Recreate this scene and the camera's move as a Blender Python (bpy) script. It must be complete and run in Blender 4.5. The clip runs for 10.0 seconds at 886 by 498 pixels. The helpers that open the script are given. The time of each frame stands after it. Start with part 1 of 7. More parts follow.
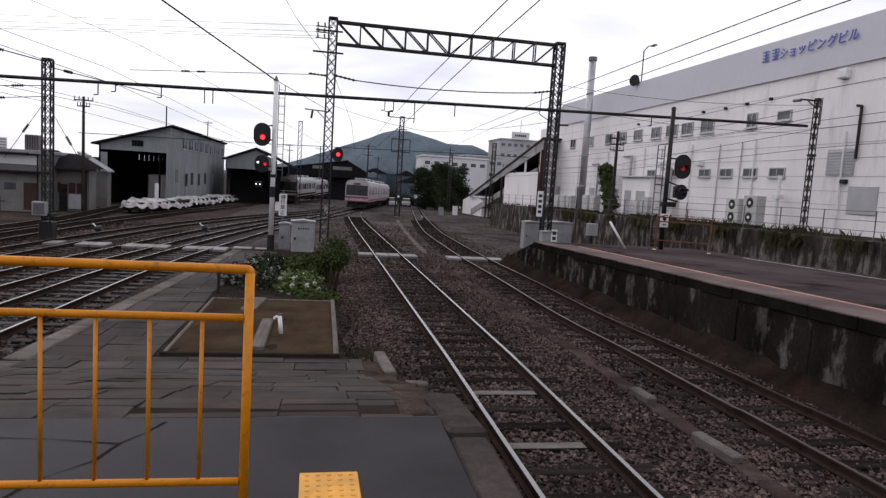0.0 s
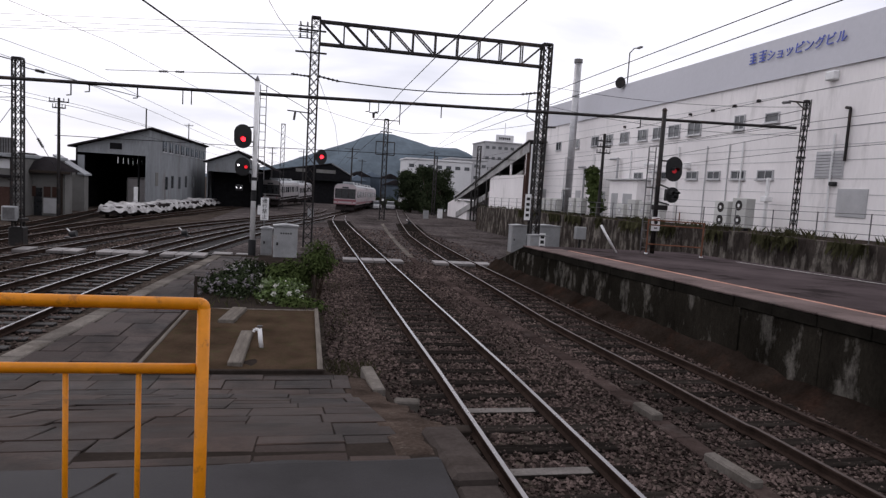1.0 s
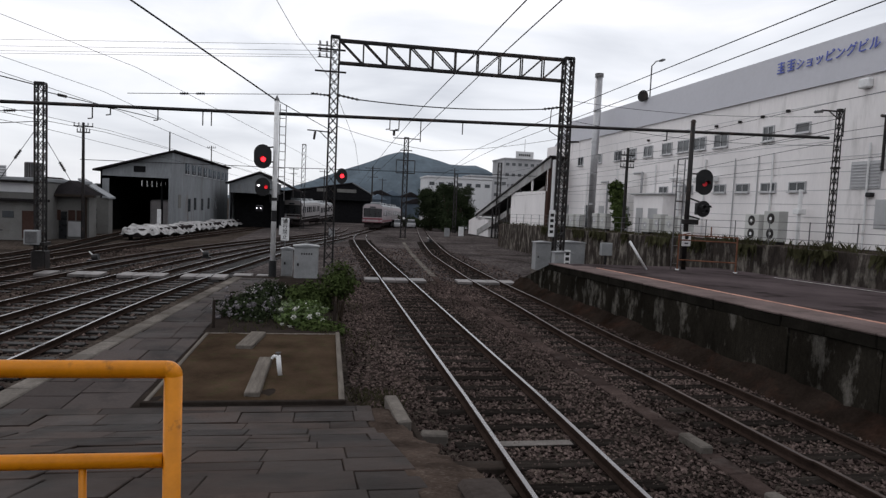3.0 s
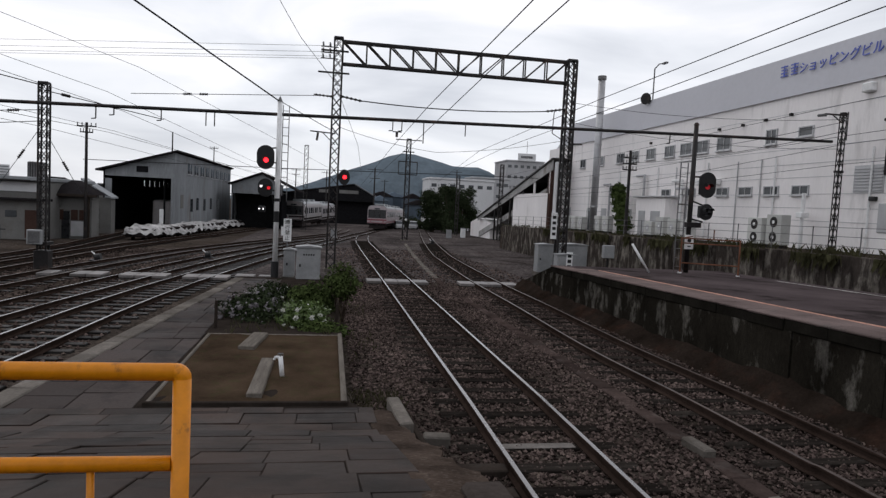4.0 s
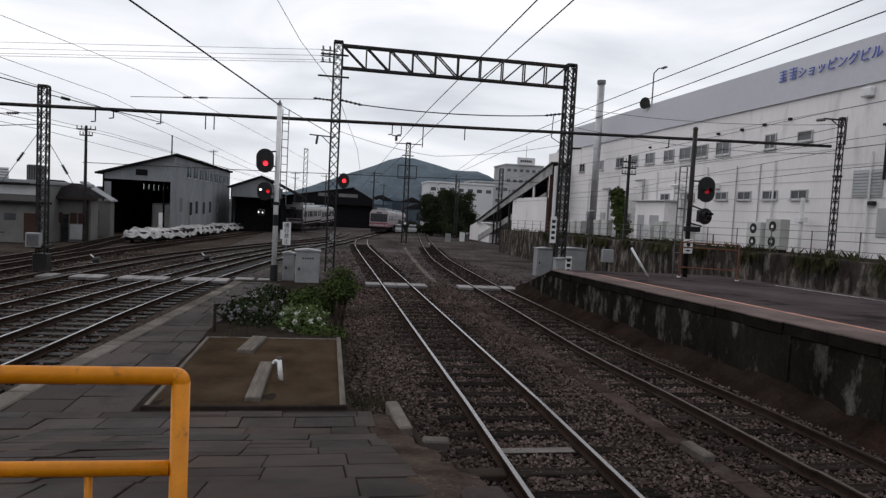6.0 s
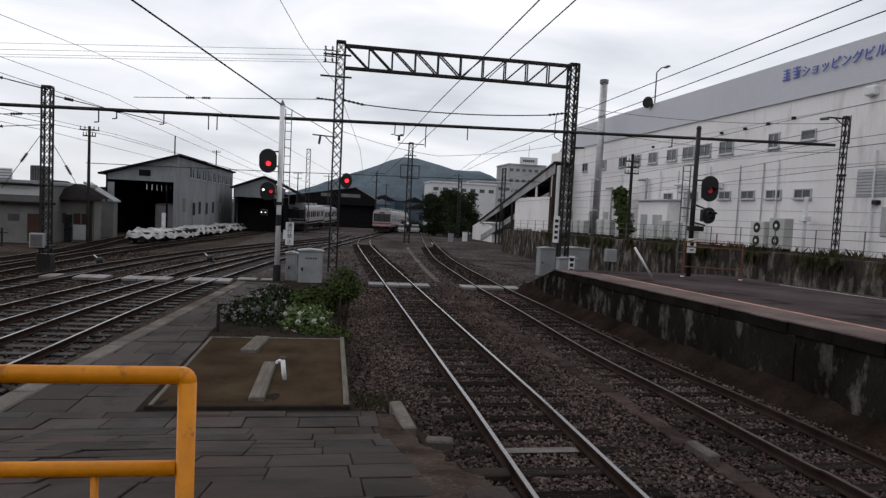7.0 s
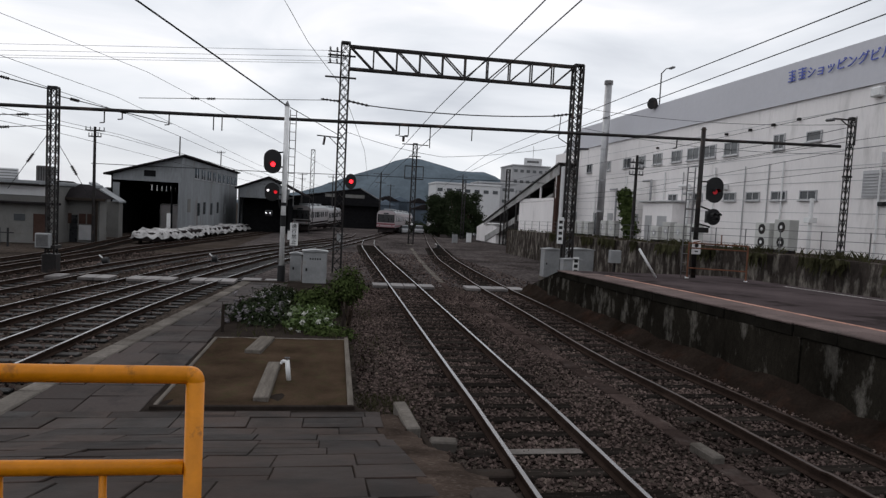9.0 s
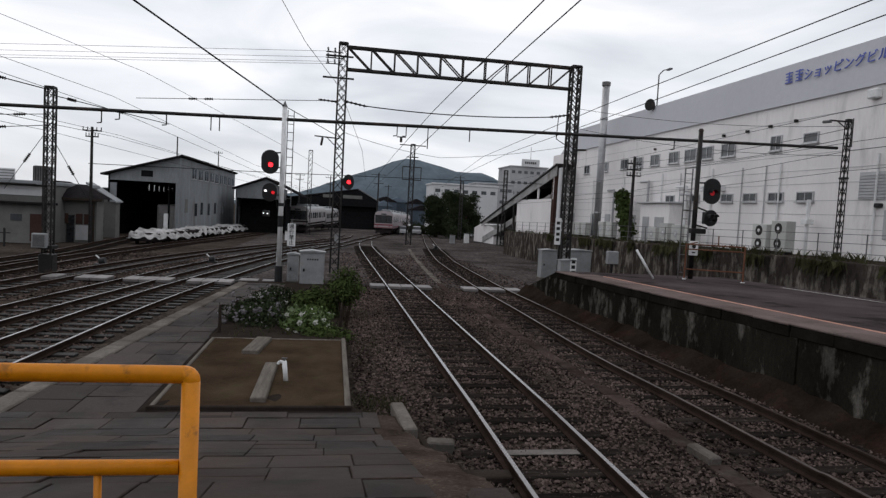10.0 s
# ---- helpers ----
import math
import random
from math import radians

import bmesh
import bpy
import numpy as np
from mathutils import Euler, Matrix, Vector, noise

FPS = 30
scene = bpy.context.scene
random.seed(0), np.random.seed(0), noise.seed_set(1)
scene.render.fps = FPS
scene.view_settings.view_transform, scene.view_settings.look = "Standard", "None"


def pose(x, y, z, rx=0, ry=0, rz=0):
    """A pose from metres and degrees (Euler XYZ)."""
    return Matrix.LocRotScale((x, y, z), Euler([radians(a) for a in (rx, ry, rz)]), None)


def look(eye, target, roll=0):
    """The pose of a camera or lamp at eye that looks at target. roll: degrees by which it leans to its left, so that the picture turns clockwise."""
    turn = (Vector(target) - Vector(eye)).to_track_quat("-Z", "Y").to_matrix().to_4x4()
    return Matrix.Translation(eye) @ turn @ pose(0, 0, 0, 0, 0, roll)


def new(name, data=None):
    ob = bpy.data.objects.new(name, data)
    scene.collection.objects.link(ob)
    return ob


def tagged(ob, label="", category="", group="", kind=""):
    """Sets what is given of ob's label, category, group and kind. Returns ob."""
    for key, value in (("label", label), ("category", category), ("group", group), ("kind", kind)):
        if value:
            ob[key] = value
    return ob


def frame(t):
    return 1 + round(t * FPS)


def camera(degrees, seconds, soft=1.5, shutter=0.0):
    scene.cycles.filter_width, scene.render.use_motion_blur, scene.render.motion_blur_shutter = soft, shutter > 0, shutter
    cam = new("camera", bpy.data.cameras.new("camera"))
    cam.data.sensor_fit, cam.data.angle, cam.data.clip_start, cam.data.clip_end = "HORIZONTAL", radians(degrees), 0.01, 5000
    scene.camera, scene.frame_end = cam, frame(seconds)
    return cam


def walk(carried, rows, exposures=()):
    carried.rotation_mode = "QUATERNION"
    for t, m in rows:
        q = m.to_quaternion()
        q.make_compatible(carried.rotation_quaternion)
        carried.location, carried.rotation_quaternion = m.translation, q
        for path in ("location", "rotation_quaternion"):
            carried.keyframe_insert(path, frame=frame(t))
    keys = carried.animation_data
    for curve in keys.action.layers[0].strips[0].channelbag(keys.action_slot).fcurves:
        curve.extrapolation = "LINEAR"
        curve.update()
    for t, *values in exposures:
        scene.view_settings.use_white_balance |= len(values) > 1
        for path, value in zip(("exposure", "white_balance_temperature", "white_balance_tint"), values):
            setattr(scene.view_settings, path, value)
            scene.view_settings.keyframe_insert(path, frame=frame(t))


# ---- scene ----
cam = camera(68.5, 10.0, soft=1.35)
PATH = [
    (0, (-0.164, -2.237, 2.786), (0.205, -0.281, 2.585), 3.6),
    (0.5, (-0.139, -1.911, 2.785), (0.258, 0.037, 2.567), 4.3),
    (1, (-0.152, -1.612, 2.783), (0.264, 0.336, 2.594), 3.5),
    (1.5, (-0.131, -1.397, 2.781), (0.275, 0.553, 2.596), 3.3),
    (2, (-0.109, -1.103, 2.750), (0.229, 0.860, 2.564), 3.7),
    (2.5, (-0.116, -1.068, 2.767), (0.237, 0.895, 2.620), 2.5),
    (4, (-0.145, -1.054, 2.773), (0.201, 0.912, 2.639), 2.9),
    (4.5, (-0.148, -1.028, 2.764), (0.198, 0.937, 2.631), 2.8),
    (5, (-0.149, -1.034, 2.765), (0.203, 0.930, 2.635), 3.2),
    (5.5, (-0.145, -1.054, 2.774), (0.207, 0.911, 2.652), 3.1),
    (7, (-0.155, -1.037, 2.768), (0.185, 0.930, 2.645), 2.9),
    (7.5, (-0.161, -1.027, 2.763), (0.183, 0.940, 2.645), 3.1),
    (8, (-0.161, -1.036, 2.766), (0.178, 0.932, 2.652), 3.2),
    (8.5, (-0.162, -1.035, 2.767), (0.173, 0.934, 2.649), 3.2),
    (9, (-0.161, -1.041, 2.768), (0.167, 0.929, 2.647), 3.0),
    (9.5, (-0.159, -1.047, 2.771), (0.172, 0.921, 2.652), 3.1),
    (10, (-0.159, -1.038, 2.765), (0.176, 0.930, 2.647), 3.1),
]
walk(cam, [(t, look(eye, target, roll)) for t, eye, target, roll in PATH],
     exposures=[(0.0, 0.33, 6500, 18), (1.0, 0.32, 6500, 18), (2.0, 0.2, 6500, 14), (2.7, 0.12, 6500, 12), (4.0, 0.06, 6500, 12), (6.0, 0.02, 6500, 11.5), (10.0, 0.0, 6500, 11)])

# ---- light ----
world = bpy.data.worlds.new("overcast")
scene.world = world
world.use_nodes = True
wn, wl = world.node_tree.nodes, world.node_tree.links
wn.clear()
w_out = wn.new("ShaderNodeOutputWorld")
w_bg = wn.new("ShaderNodeBackground")
w_sky = wn.new("ShaderNodeTexSky")
w_sky.sky_type, w_sky.sun_disc = "NISHITA", False
w_sky.sun_elevation, w_sky.sun_rotation = radians(45), radians(-27)
w_dim = wn.new("ShaderNodeMixRGB")
w_dim.blend_type, w_dim.inputs[0].default_value = "MULTIPLY", 1.0
w_dim.inputs[2].default_value = (0.08, 0.08, 0.08, 1)
w_tc = wn.new("ShaderNodeTexCoord")
w_map = wn.new("ShaderNodeMapping")
w_map.inputs["Scale"].default_value = (1.0, 1.0, 4.2)
w_map.inputs["Location"].default_value = (0.35, 0.1, 0.0)
w_n = wn.new("ShaderNodeTexNoise")
w_n.inputs["Scale"].default_value, w_n.inputs["Detail"].default_value = 2.3, 7.0
w_n.inputs["Roughness"].default_value, w_n.inputs["Distortion"].default_value = 0.48, 0.5
w_cr = wn.new("ShaderNodeValToRGB")
w_cr.color_ramp.elements[0].position, w_cr.color_ramp.elements[0].color = 0.34, (0.60, 0.63, 0.68, 1)
w_cr.color_ramp.elements[1].position, w_cr.color_ramp.elements[1].color = 0.64, (1.0, 1.0, 1.02, 1)
w_e = w_cr.color_ramp.elements.new(0.50)
w_e.color = (0.80, 0.83, 0.87, 1)
w_mix = wn.new("ShaderNodeMixRGB")
w_mix.inputs[0].default_value = 0.93
wl.new(w_tc.outputs["Generated"], w_map.inputs["Vector"])
wl.new(w_map.outputs["Vector"], w_n.inputs["Vector"])
wl.new(w_n.outputs["Fac"], w_cr.inputs["Fac"])
wl.new(w_sky.outputs["Color"], w_dim.inputs[1])
wl.new(w_dim.outputs["Color"], w_mix.inputs[1])
wl.new(w_cr.outputs["Color"], w_mix.inputs[2])
wl.new(w_mix.outputs["Color"], w_bg.inputs["Color"])
w_bg.inputs["Strength"].default_value = 1.08
wl.new(w_bg.outputs["Background"], w_out.inputs["Surface"])

sun = new("sun", bpy.data.lights.new("sun", "SUN"))
sun.data.energy, sun.data.angle, sun.data.color = 0.35, radians(30), (1.0, 0.96, 0.92)
sun.matrix_world = look((-30, 60, 60), (0, 0, 0))


# ---- materials ----
def mat(name, base, rough=0.7, metal=0.0, var=0.3, scale=2.0, fine=30.0, bump=0.25, second=None, amount=0.0, spots=4.0,
        stretch=(1, 1, 1), space="Object", each=0.0, gloss=0.1, bump_size=0.01, spec=None):
    """A procedural surface: base colour, coarse and fine variation, stains of a second colour, relief."""
    m = bpy.data.materials.new(name)
    m.use_nodes = True
    n, l = m.node_tree.nodes, m.node_tree.links
    p = n["Principled BSDF"]
    p.inputs["Metallic"].default_value = metal
    p.inputs["Specular IOR Level"].default_value = (0.5 if rough < 0.45 else 0.25 if rough < 0.56 else 0.0) if spec is None else spec
    tc = n.new("ShaderNodeTexCoord")
    if space == "World":
        geo = n.new("ShaderNodeNewGeometry")
        vec = geo.outputs["Position"]
    else:
        vec = tc.outputs["Object"]
    mp = n.new("ShaderNodeMapping")
    mp.inputs["Scale"].default_value = stretch
    l.new(vec, mp.inputs["Vector"])
    vec = mp.outputs["Vector"]

    def tex(s, detail=4.0, r=0.6):
        t = n.new("ShaderNodeTexNoise")
        t.inputs["Scale"].default_value, t.inputs["Detail"].default_value, t.inputs["Roughness"].default_value = s, detail, r
        l.new(vec, t.inputs["Vector"])
        return t.outputs["Fac"]

    def ramp(x, lo, hi, a, b):
        r = n.new("ShaderNodeMapRange")
        r.inputs["From Min"].default_value, r.inputs["From Max"].default_value = lo, hi
        r.inputs["To Min"].default_value, r.inputs["To Max"].default_value = a, b
        l.new(x, r.inputs["Value"])
        return r.outputs["Result"]

    def mul(a, b):
        k = n.new("ShaderNodeMath")
        k.operation = "MULTIPLY"
        l.new(a, k.inputs[0])
        l.new(b, k.inputs[1])
        return k.outputs[0]

    coarse, small = tex(scale), tex(fine, 6.0, 0.7)
    gain = mul(ramp(coarse, 0.3, 0.7, 1 - var, 1 + var), ramp(small, 0.3, 0.7, 1 - 0.6 * var, 1 + 0.6 * var))
    if each:
        info = n.new("ShaderNodeObjectInfo")
        gain = mul(gain, ramp(info.outputs["Random"], 0, 1, 1 - each, 1 + each))
    col = n.new("ShaderNodeRGB")
    col.outputs[0].default_value = (*base, 1)
    colour = col.outputs[0]
    if second:
        mx = n.new("ShaderNodeMixRGB")
        mx.inputs[2].default_value = (*second, 1)
        l.new(colour, mx.inputs[1])
        st = tex(spots, 8.0, 0.65)
        l.new(ramp(st, 0.62 - 0.3 * amount, 0.72 - 0.22 * amount, 0, min(1.0, 0.4 + amount)), mx.inputs[0])
        colour = mx.outputs[0]
    sc = n.new("ShaderNodeVectorMath")
    sc.operation = "SCALE"
    l.new(colour, sc.inputs[0])
    l.new(gain, sc.inputs["Scale"])
    l.new(sc.outputs[0], p.inputs["Base Color"])
    l.new(ramp(coarse, 0.3, 0.7, max(0.03, rough - gloss), min(1.0, rough + gloss)), p.inputs["Roughness"])
    if bump:
        bp = n.new("ShaderNodeBump")
        bp.inputs["Strength"].default_value, bp.inputs["Distance"].default_value = bump, bump_size
        l.new(small, bp.inputs["Height"])
        l.new(bp.outputs["Normal"], p.inputs["Normal"])
    return m


def glow(name, colour, strength):
    m = bpy.data.materials.new(name)
    m.use_nodes = True
    p = m.node_tree.nodes["Principled BSDF"]
    p.inputs["Base Color"].default_value = (*colour, 1)
    p.inputs["Emission Color"].default_value = (*colour, 1)
    p.inputs["Emission Strength"].default_value = strength
    return m


def gravel(name, base, cell, second, amount):
    """Loose stone ground: cells of varied brightness with relief between them."""
    m = mat(name, base, 0.75, var=0.5, scale=0.22, fine=6.0, bump=0.0, second=second, amount=amount, spots=0.6, space="World")
    n, l = m.node_tree.nodes, m.node_tree.links
    p = n["Principled BSDF"]
    geo = n.new("ShaderNodeNewGeometry")
    v = n.new("ShaderNodeTexVoronoi")
    v.inputs["Scale"].default_value = cell
    l.new(geo.outputs["Position"], v.inputs["Vector"])
    bw = n.new("ShaderNodeRGBToBW")
    l.new(v.outputs["Color"], bw.inputs[0])
    r = n.new("ShaderNodeMapRange")
    r.inputs["To Min"].default_value, r.inputs["To Max"].default_value = 0.35, 1.75
    l.new(bw.outputs[0], r.inputs["Value"])
    sc = n.new("ShaderNodeVectorMath")
    sc.operation = "SCALE"
    l.new(p.inputs["Base Color"].links[0].from_socket, sc.inputs[0])
    l.new(r.outputs[0], sc.inputs["Scale"])
    l.new(sc.outputs[0], p.inputs["Base Color"])
    bp = n.new("ShaderNodeBump")
    bp.invert = True
    bp.inputs["Strength"].default_value, bp.inputs["Distance"].default_value = 0.8, 0.03
    l.new(v.outputs["Distance"], bp.inputs["Height"])
    l.new(bp.outputs["Normal"], p.inputs["Normal"])
    return m


GROUND = gravel("yard_ground", (0.043, 0.035, 0.030), 14.0, (0.055, 0.043, 0.034), 0.35)
STONE = mat("ballast_stone", (0.054, 0.040, 0.036), 0.6, var=0.5, scale=0.5, fine=12, bump=0.3, second=(0.11, 0.088, 0.072), amount=0.22, spots=7, space="World")


def per_piece(m, lo, hi):
    """Varies brightness from piece to piece of a joined mesh."""
    n, l = m.node_tree.nodes, m.node_tree.links
    p = n["Principled BSDF"]
    geo = n.new("ShaderNodeNewGeometry")
    r = n.new("ShaderNodeMapRange")
    r.inputs["To Min"].default_value, r.inputs["To Max"].default_value = lo, hi
    l.new(geo.outputs["Random Per Island"], r.inputs["Value"])
    sc = n.new("ShaderNodeVectorMath")
    sc.operation = "SCALE"
    l.new(p.inputs["Base Color"].links[0].from_socket, sc.inputs[0])
    l.new(r.outputs[0], sc.inputs["Scale"])
    l.new(sc.outputs[0], p.inputs["Base Color"])


per_piece(STONE, 0.2, 2.5)
RAIL_TOP = mat("worn_rail_top", (0.25, 0.24, 0.24), 0.26, metal=1.0, var=0.15, scale=0.6, fine=20, bump=0.03, space="World")
RAIL_DULL = mat("dull_rail_top", (0.07, 0.05, 0.042), 0.42, metal=0.6, var=0.3, scale=0.6, fine=20, bump=0.1, space="World")
RUST = mat("rusty_steel", (0.032, 0.022, 0.018), 0.8, var=0.35, scale=2, fine=25, bump=0.3, space="World")
SLEEPER = mat("weathered_sleeper", (0.019, 0.016, 0.014), 0.62, var=0.4, scale=1.2, fine=30, bump=0.5, second=(0.06, 0.053, 0.048), amount=0.2, spots=3, stretch=(1, 8, 8), each=0.35)
WET_SLEEPER = mat("wet_sleeper", (0.022, 0.020, 0.019), 0.5, var=0.5, scale=0.9, fine=25, bump=0.4, second=(0.05, 0.045, 0.042), amount=0.2, spots=2.2, stretch=(1, 6, 6), each=0.6, spec=0.06)
PALE_SLEEPER = mat("pale_sleeper", (0.16, 0.145, 0.135), 0.6, var=0.3, scale=2, fine=30, bump=0.4, each=0.1)
ASPHALT = mat("wet_asphalt", (0.026, 0.024, 0.025), 0.5, var=0.3, scale=0.5, fine=90, bump=0.35, second=(0.014, 0.013, 0.013), amount=0.35, spots=0.6, space="World", gloss=0.15, bump_size=0.004, spec=0.07)
PAVER = mat("worn_paver", (0.036, 0.0255, 0.0215), 0.55, var=0.35, scale=0.8, fine=30, bump=0.4, second=(0.020, 0.016, 0.014), amount=0.5, spots=1.8, space="World", each=0.42, gloss=0.2, bump_size=0.006, spec=0.05)
JOINT = mat("paver_joint", (0.026, 0.021, 0.018), 0.8, var=0.3, space="World")
KERB = mat("pale_kerb", (0.125, 0.112, 0.10), 0.6, var=0.35, scale=1.0, fine=20, bump=0.4, second=(0.08, 0.07, 0.06), amount=0.4, spots=1.5, space="World", each=0.2)
COPING = mat("platform_coping", (0.138, 0.106, 0.10), 0.6, var=0.25, scale=0.8, fine=25, bump=0.4, second=(0.10, 0.085, 0.08), amount=0.35, spots=2, space="World", each=0.12)
ORANGE_LINE = mat("faded_line", (0.46, 0.25, 0.19), 0.6, var=0.3, scale=2, fine=30, bump=0.1, second=(0.24, 0.18, 0.16), amount=0.4, spots=5, space="World")
WHITE_LINE = mat("worn_white_line", (0.5, 0.48, 0.46), 0.6, var=0.3, scale=2, fine=30, bump=0.1, second=(0.15, 0.15, 0.15), amount=0.4, spots=5, space="World")
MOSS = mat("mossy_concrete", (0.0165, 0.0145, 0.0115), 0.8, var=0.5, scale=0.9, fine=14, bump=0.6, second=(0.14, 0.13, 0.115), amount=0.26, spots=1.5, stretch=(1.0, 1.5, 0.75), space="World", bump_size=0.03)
OLDWALL = mat("stained_retaining_wall", (0.042, 0.035, 0.031), 0.8, var=0.45, scale=1.4, fine=12, bump=0.12, second=(0.19, 0.172, 0.15), amount=0.46, spots=1.3, stretch=(1, 1.9, 0.7), space="World", bump_size=0.01)
# mossy stone darkened further: the coping's overhang shadow is in the colour
SHADEMOSS = mat("moss_with_shade", (0.013, 0.0118, 0.0098), 0.9, var=0.4, scale=1.5, fine=20, bump=0.5, space="World")
EARTH = mat("bed_soil", (0.054, 0.037, 0.025), 0.85, var=0.4, scale=1.2, fine=60, bump=0.8, second=(0.046, 0.040, 0.022), amount=0.35, spots=5, space="World", bump_size=0.02)
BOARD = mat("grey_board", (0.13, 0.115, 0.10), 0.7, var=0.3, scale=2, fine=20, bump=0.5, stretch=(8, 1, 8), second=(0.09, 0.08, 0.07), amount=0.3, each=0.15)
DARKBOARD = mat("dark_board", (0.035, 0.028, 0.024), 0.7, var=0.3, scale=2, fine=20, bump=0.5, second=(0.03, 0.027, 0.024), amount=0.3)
YELLOW = mat("yellow_paint", (0.64, 0.22, 0.003), 0.36, var=0.15, scale=3, fine=40, bump=0.08, second=(0.10, 0.035, 0.012), amount=0.13, spots=22, spec=0.3)
TACTILE = mat("tactile_tile", (0.62, 0.30, 0.05), 0.55, var=0.2, scale=4, fine=40, bump=0.3)
STEEL = mat("dark_painted_steel", (0.020, 0.018, 0.018), 0.55, metal=0.3, var=0.4, scale=1.5, fine=15, bump=0.2, second=(0.07, 0.045, 0.035), amount=0.3, spots=2)
GREYSTEEL = mat("grey_steel", (0.13, 0.128, 0.13), 0.5, metal=0.3, var=0.3, scale=1.5, fine=15, bump=0.2, second=(0.09, 0.06, 0.05), amount=0.25, spots=2)
WHITEPAINT = mat("white_paint", (0.72, 0.72, 0.72), 0.5, var=0.12, scale=2, fine=20, bump=0.1, second=(0.4, 0.38, 0.36), amount=0.2, spots=2)
BLACK = mat("black_paint", (0.015, 0.015, 0.016), 0.5, var=0.2, bump=0.1)
WIRE = mat("wire", (0.03, 0.03, 0.032), 0.6, metal=0.4, var=0.1, bump=0.0)
CABINET = mat("cabinet_grey", (0.26, 0.265, 0.27), 0.55, var=0.18, scale=2, fine=20, bump=0.1, second=(0.2, 0.18, 0.16), amount=0.2, spots=2)
RED = glow("red_lamp", (1.0, 0.02, 0.03), 3.2)
FAINTRED = glow("faint_red_lamp", (0.5, 0.02, 0.03), 0.25)
DIMRED = glow("dim_red_lamp", (0.75, 0.02, 0.03), 0.8)
WHITELAMP = glow("white_lamp", (1.0, 0.95, 1.0), 3.0)
WALL = mat("white_cladding", (0.80, 0.77, 0.765), 0.6, var=0.07, scale=0.25, fine=5, bump=0.08, second=(0.52, 0.50, 0.49), amount=0.22, spots=0.5, stretch=(1, 1.5, 0.35), space="World")
FASCIA = mat("grey_fascia", (0.46, 0.46, 0.495), 0.5, var=0.06, scale=0.2, fine=4, bump=0.05, space="World")
GLASS = mat("dark_glass", (0.05, 0.055, 0.06), 0.12, var=0.2, scale=0.6, fine=3, bump=0.0)
FRAME = mat("window_frame", (0.42, 0.42, 0.43), 0.4, metal=0.4, var=0.1, bump=0.05)
SIGNBLUE = mat("sign_blue", (0.10, 0.13, 0.42), 0.5, var=0.1, bump=0.0)
TEXT_DARK = mat("sign_black", (0.03, 0.03, 0.03), 0.6, var=0.1, bump=0.0)
GALV = mat("galvanised_duct", (0.36, 0.36, 0.37), 0.4, metal=0.5, var=0.2, scale=1, fine=10, bump=0.1)
SHEDWALL = mat("shed_sheet", (0.205, 0.215, 0.225), 0.6, var=0.2, scale=0.5, fine=8, bump=0.1, second=(0.14, 0.12, 0.11), amount=0.25, spots=0.6, stretch=(1, 1, 0.3), space="World")
# near black: the shade inside sheds and openings is put into this colour
SHEDDARK = mat("shed_shade_black", (0.012, 0.012, 0.013), 0.8, var=0.3, bump=0.1)
ROOFDARK = mat("dark_roof", (0.021, 0.019, 0.02), 0.6, var=0.3, scale=0.6, fine=10, bump=0.3, second=(0.042, 0.034, 0.03), amount=0.2, spots=0.5, space="World")
ROOFPALE = mat("pale_roof", (0.22, 0.23, 0.24), 0.45, var=0.2, scale=0.4, fine=6, bump=0.2, space="World")
RENDERWALL = mat("beige_render", (0.155, 0.152, 0.146), 0.8, var=0.15, scale=0.6, fine=10, bump=0.2, second=(0.13, 0.12, 0.11), amount=0.25, spots=0.8, space="World")
BROWNWALL = mat("brown_boards", (0.06, 0.036, 0.03), 0.8, var=0.25, scale=0.8, fine=12, bump=0.2, space="World")
TARP = mat("white_sheet", (0.38, 0.37, 0.365), 0.6, var=0.3, scale=1.4, fine=9, bump=0.3, second=(0.16, 0.155, 0.15), amount=0.4, spots=2.2, space="World")
SILVER = mat("silver_train", (0.31, 0.29, 0.29), 0.45, metal=0.3, var=0.15, scale=1, fine=8, bump=0.05)
CREAM = mat("train_white", (0.36, 0.31, 0.32), 0.4, var=0.1, scale=1, fine=8, bump=0.03)
TRAINRED = mat("train_red", (0.20, 0.045, 0.06), 0.4, var=0.1, bump=0.03)
UNDER = mat("underframe", (0.03, 0.025, 0.025), 0.8, var=0.3, bump=0.2)
LEAF = mat("leaf_green", (0.055, 0.075, 0.026), 0.6, var=0.45, scale=1.5, fine=9, bump=0.0, space="World")
LEAFBRIGHT = mat("bright_leaf", (0.078, 0.118, 0.032), 0.55, var=0.4, scale=2.5, fine=14, bump=0.0, space="World")
LEAFDARK = mat("dark_leaf", (0.026, 0.034, 0.018), 0.65, var=0.4, scale=0.5, fine=4, bump=0.0, space="World")
GRASSMAT = mat("dry_weed", (0.054, 0.052, 0.028), 0.75, var=0.5, scale=0.8, fine=9, bump=0.0, space="World")
PETALWHITE = mat("white_petal", (0.55, 0.55, 0.5), 0.6, var=0.15, bump=0.0, space="World")
PETALPURPLE = mat("purple_petal", (0.20, 0.185, 0.195), 0.6, var=0.4, scale=9, bump=0.0, space="World")
BARK = mat("bark", (0.06, 0.045, 0.035), 0.85, var=0.3, scale=3, fine=20, bump=0.6, stretch=(1, 1, 0.3), space="World")
# pale blue-grey holds the haze over the woods, painted into the base colour
HILL = mat("hazed_wooded_hill", (0.10, 0.124, 0.145), 1.0, var=0.22, scale=0.02, fine=0.12, bump=0.0, space="World")
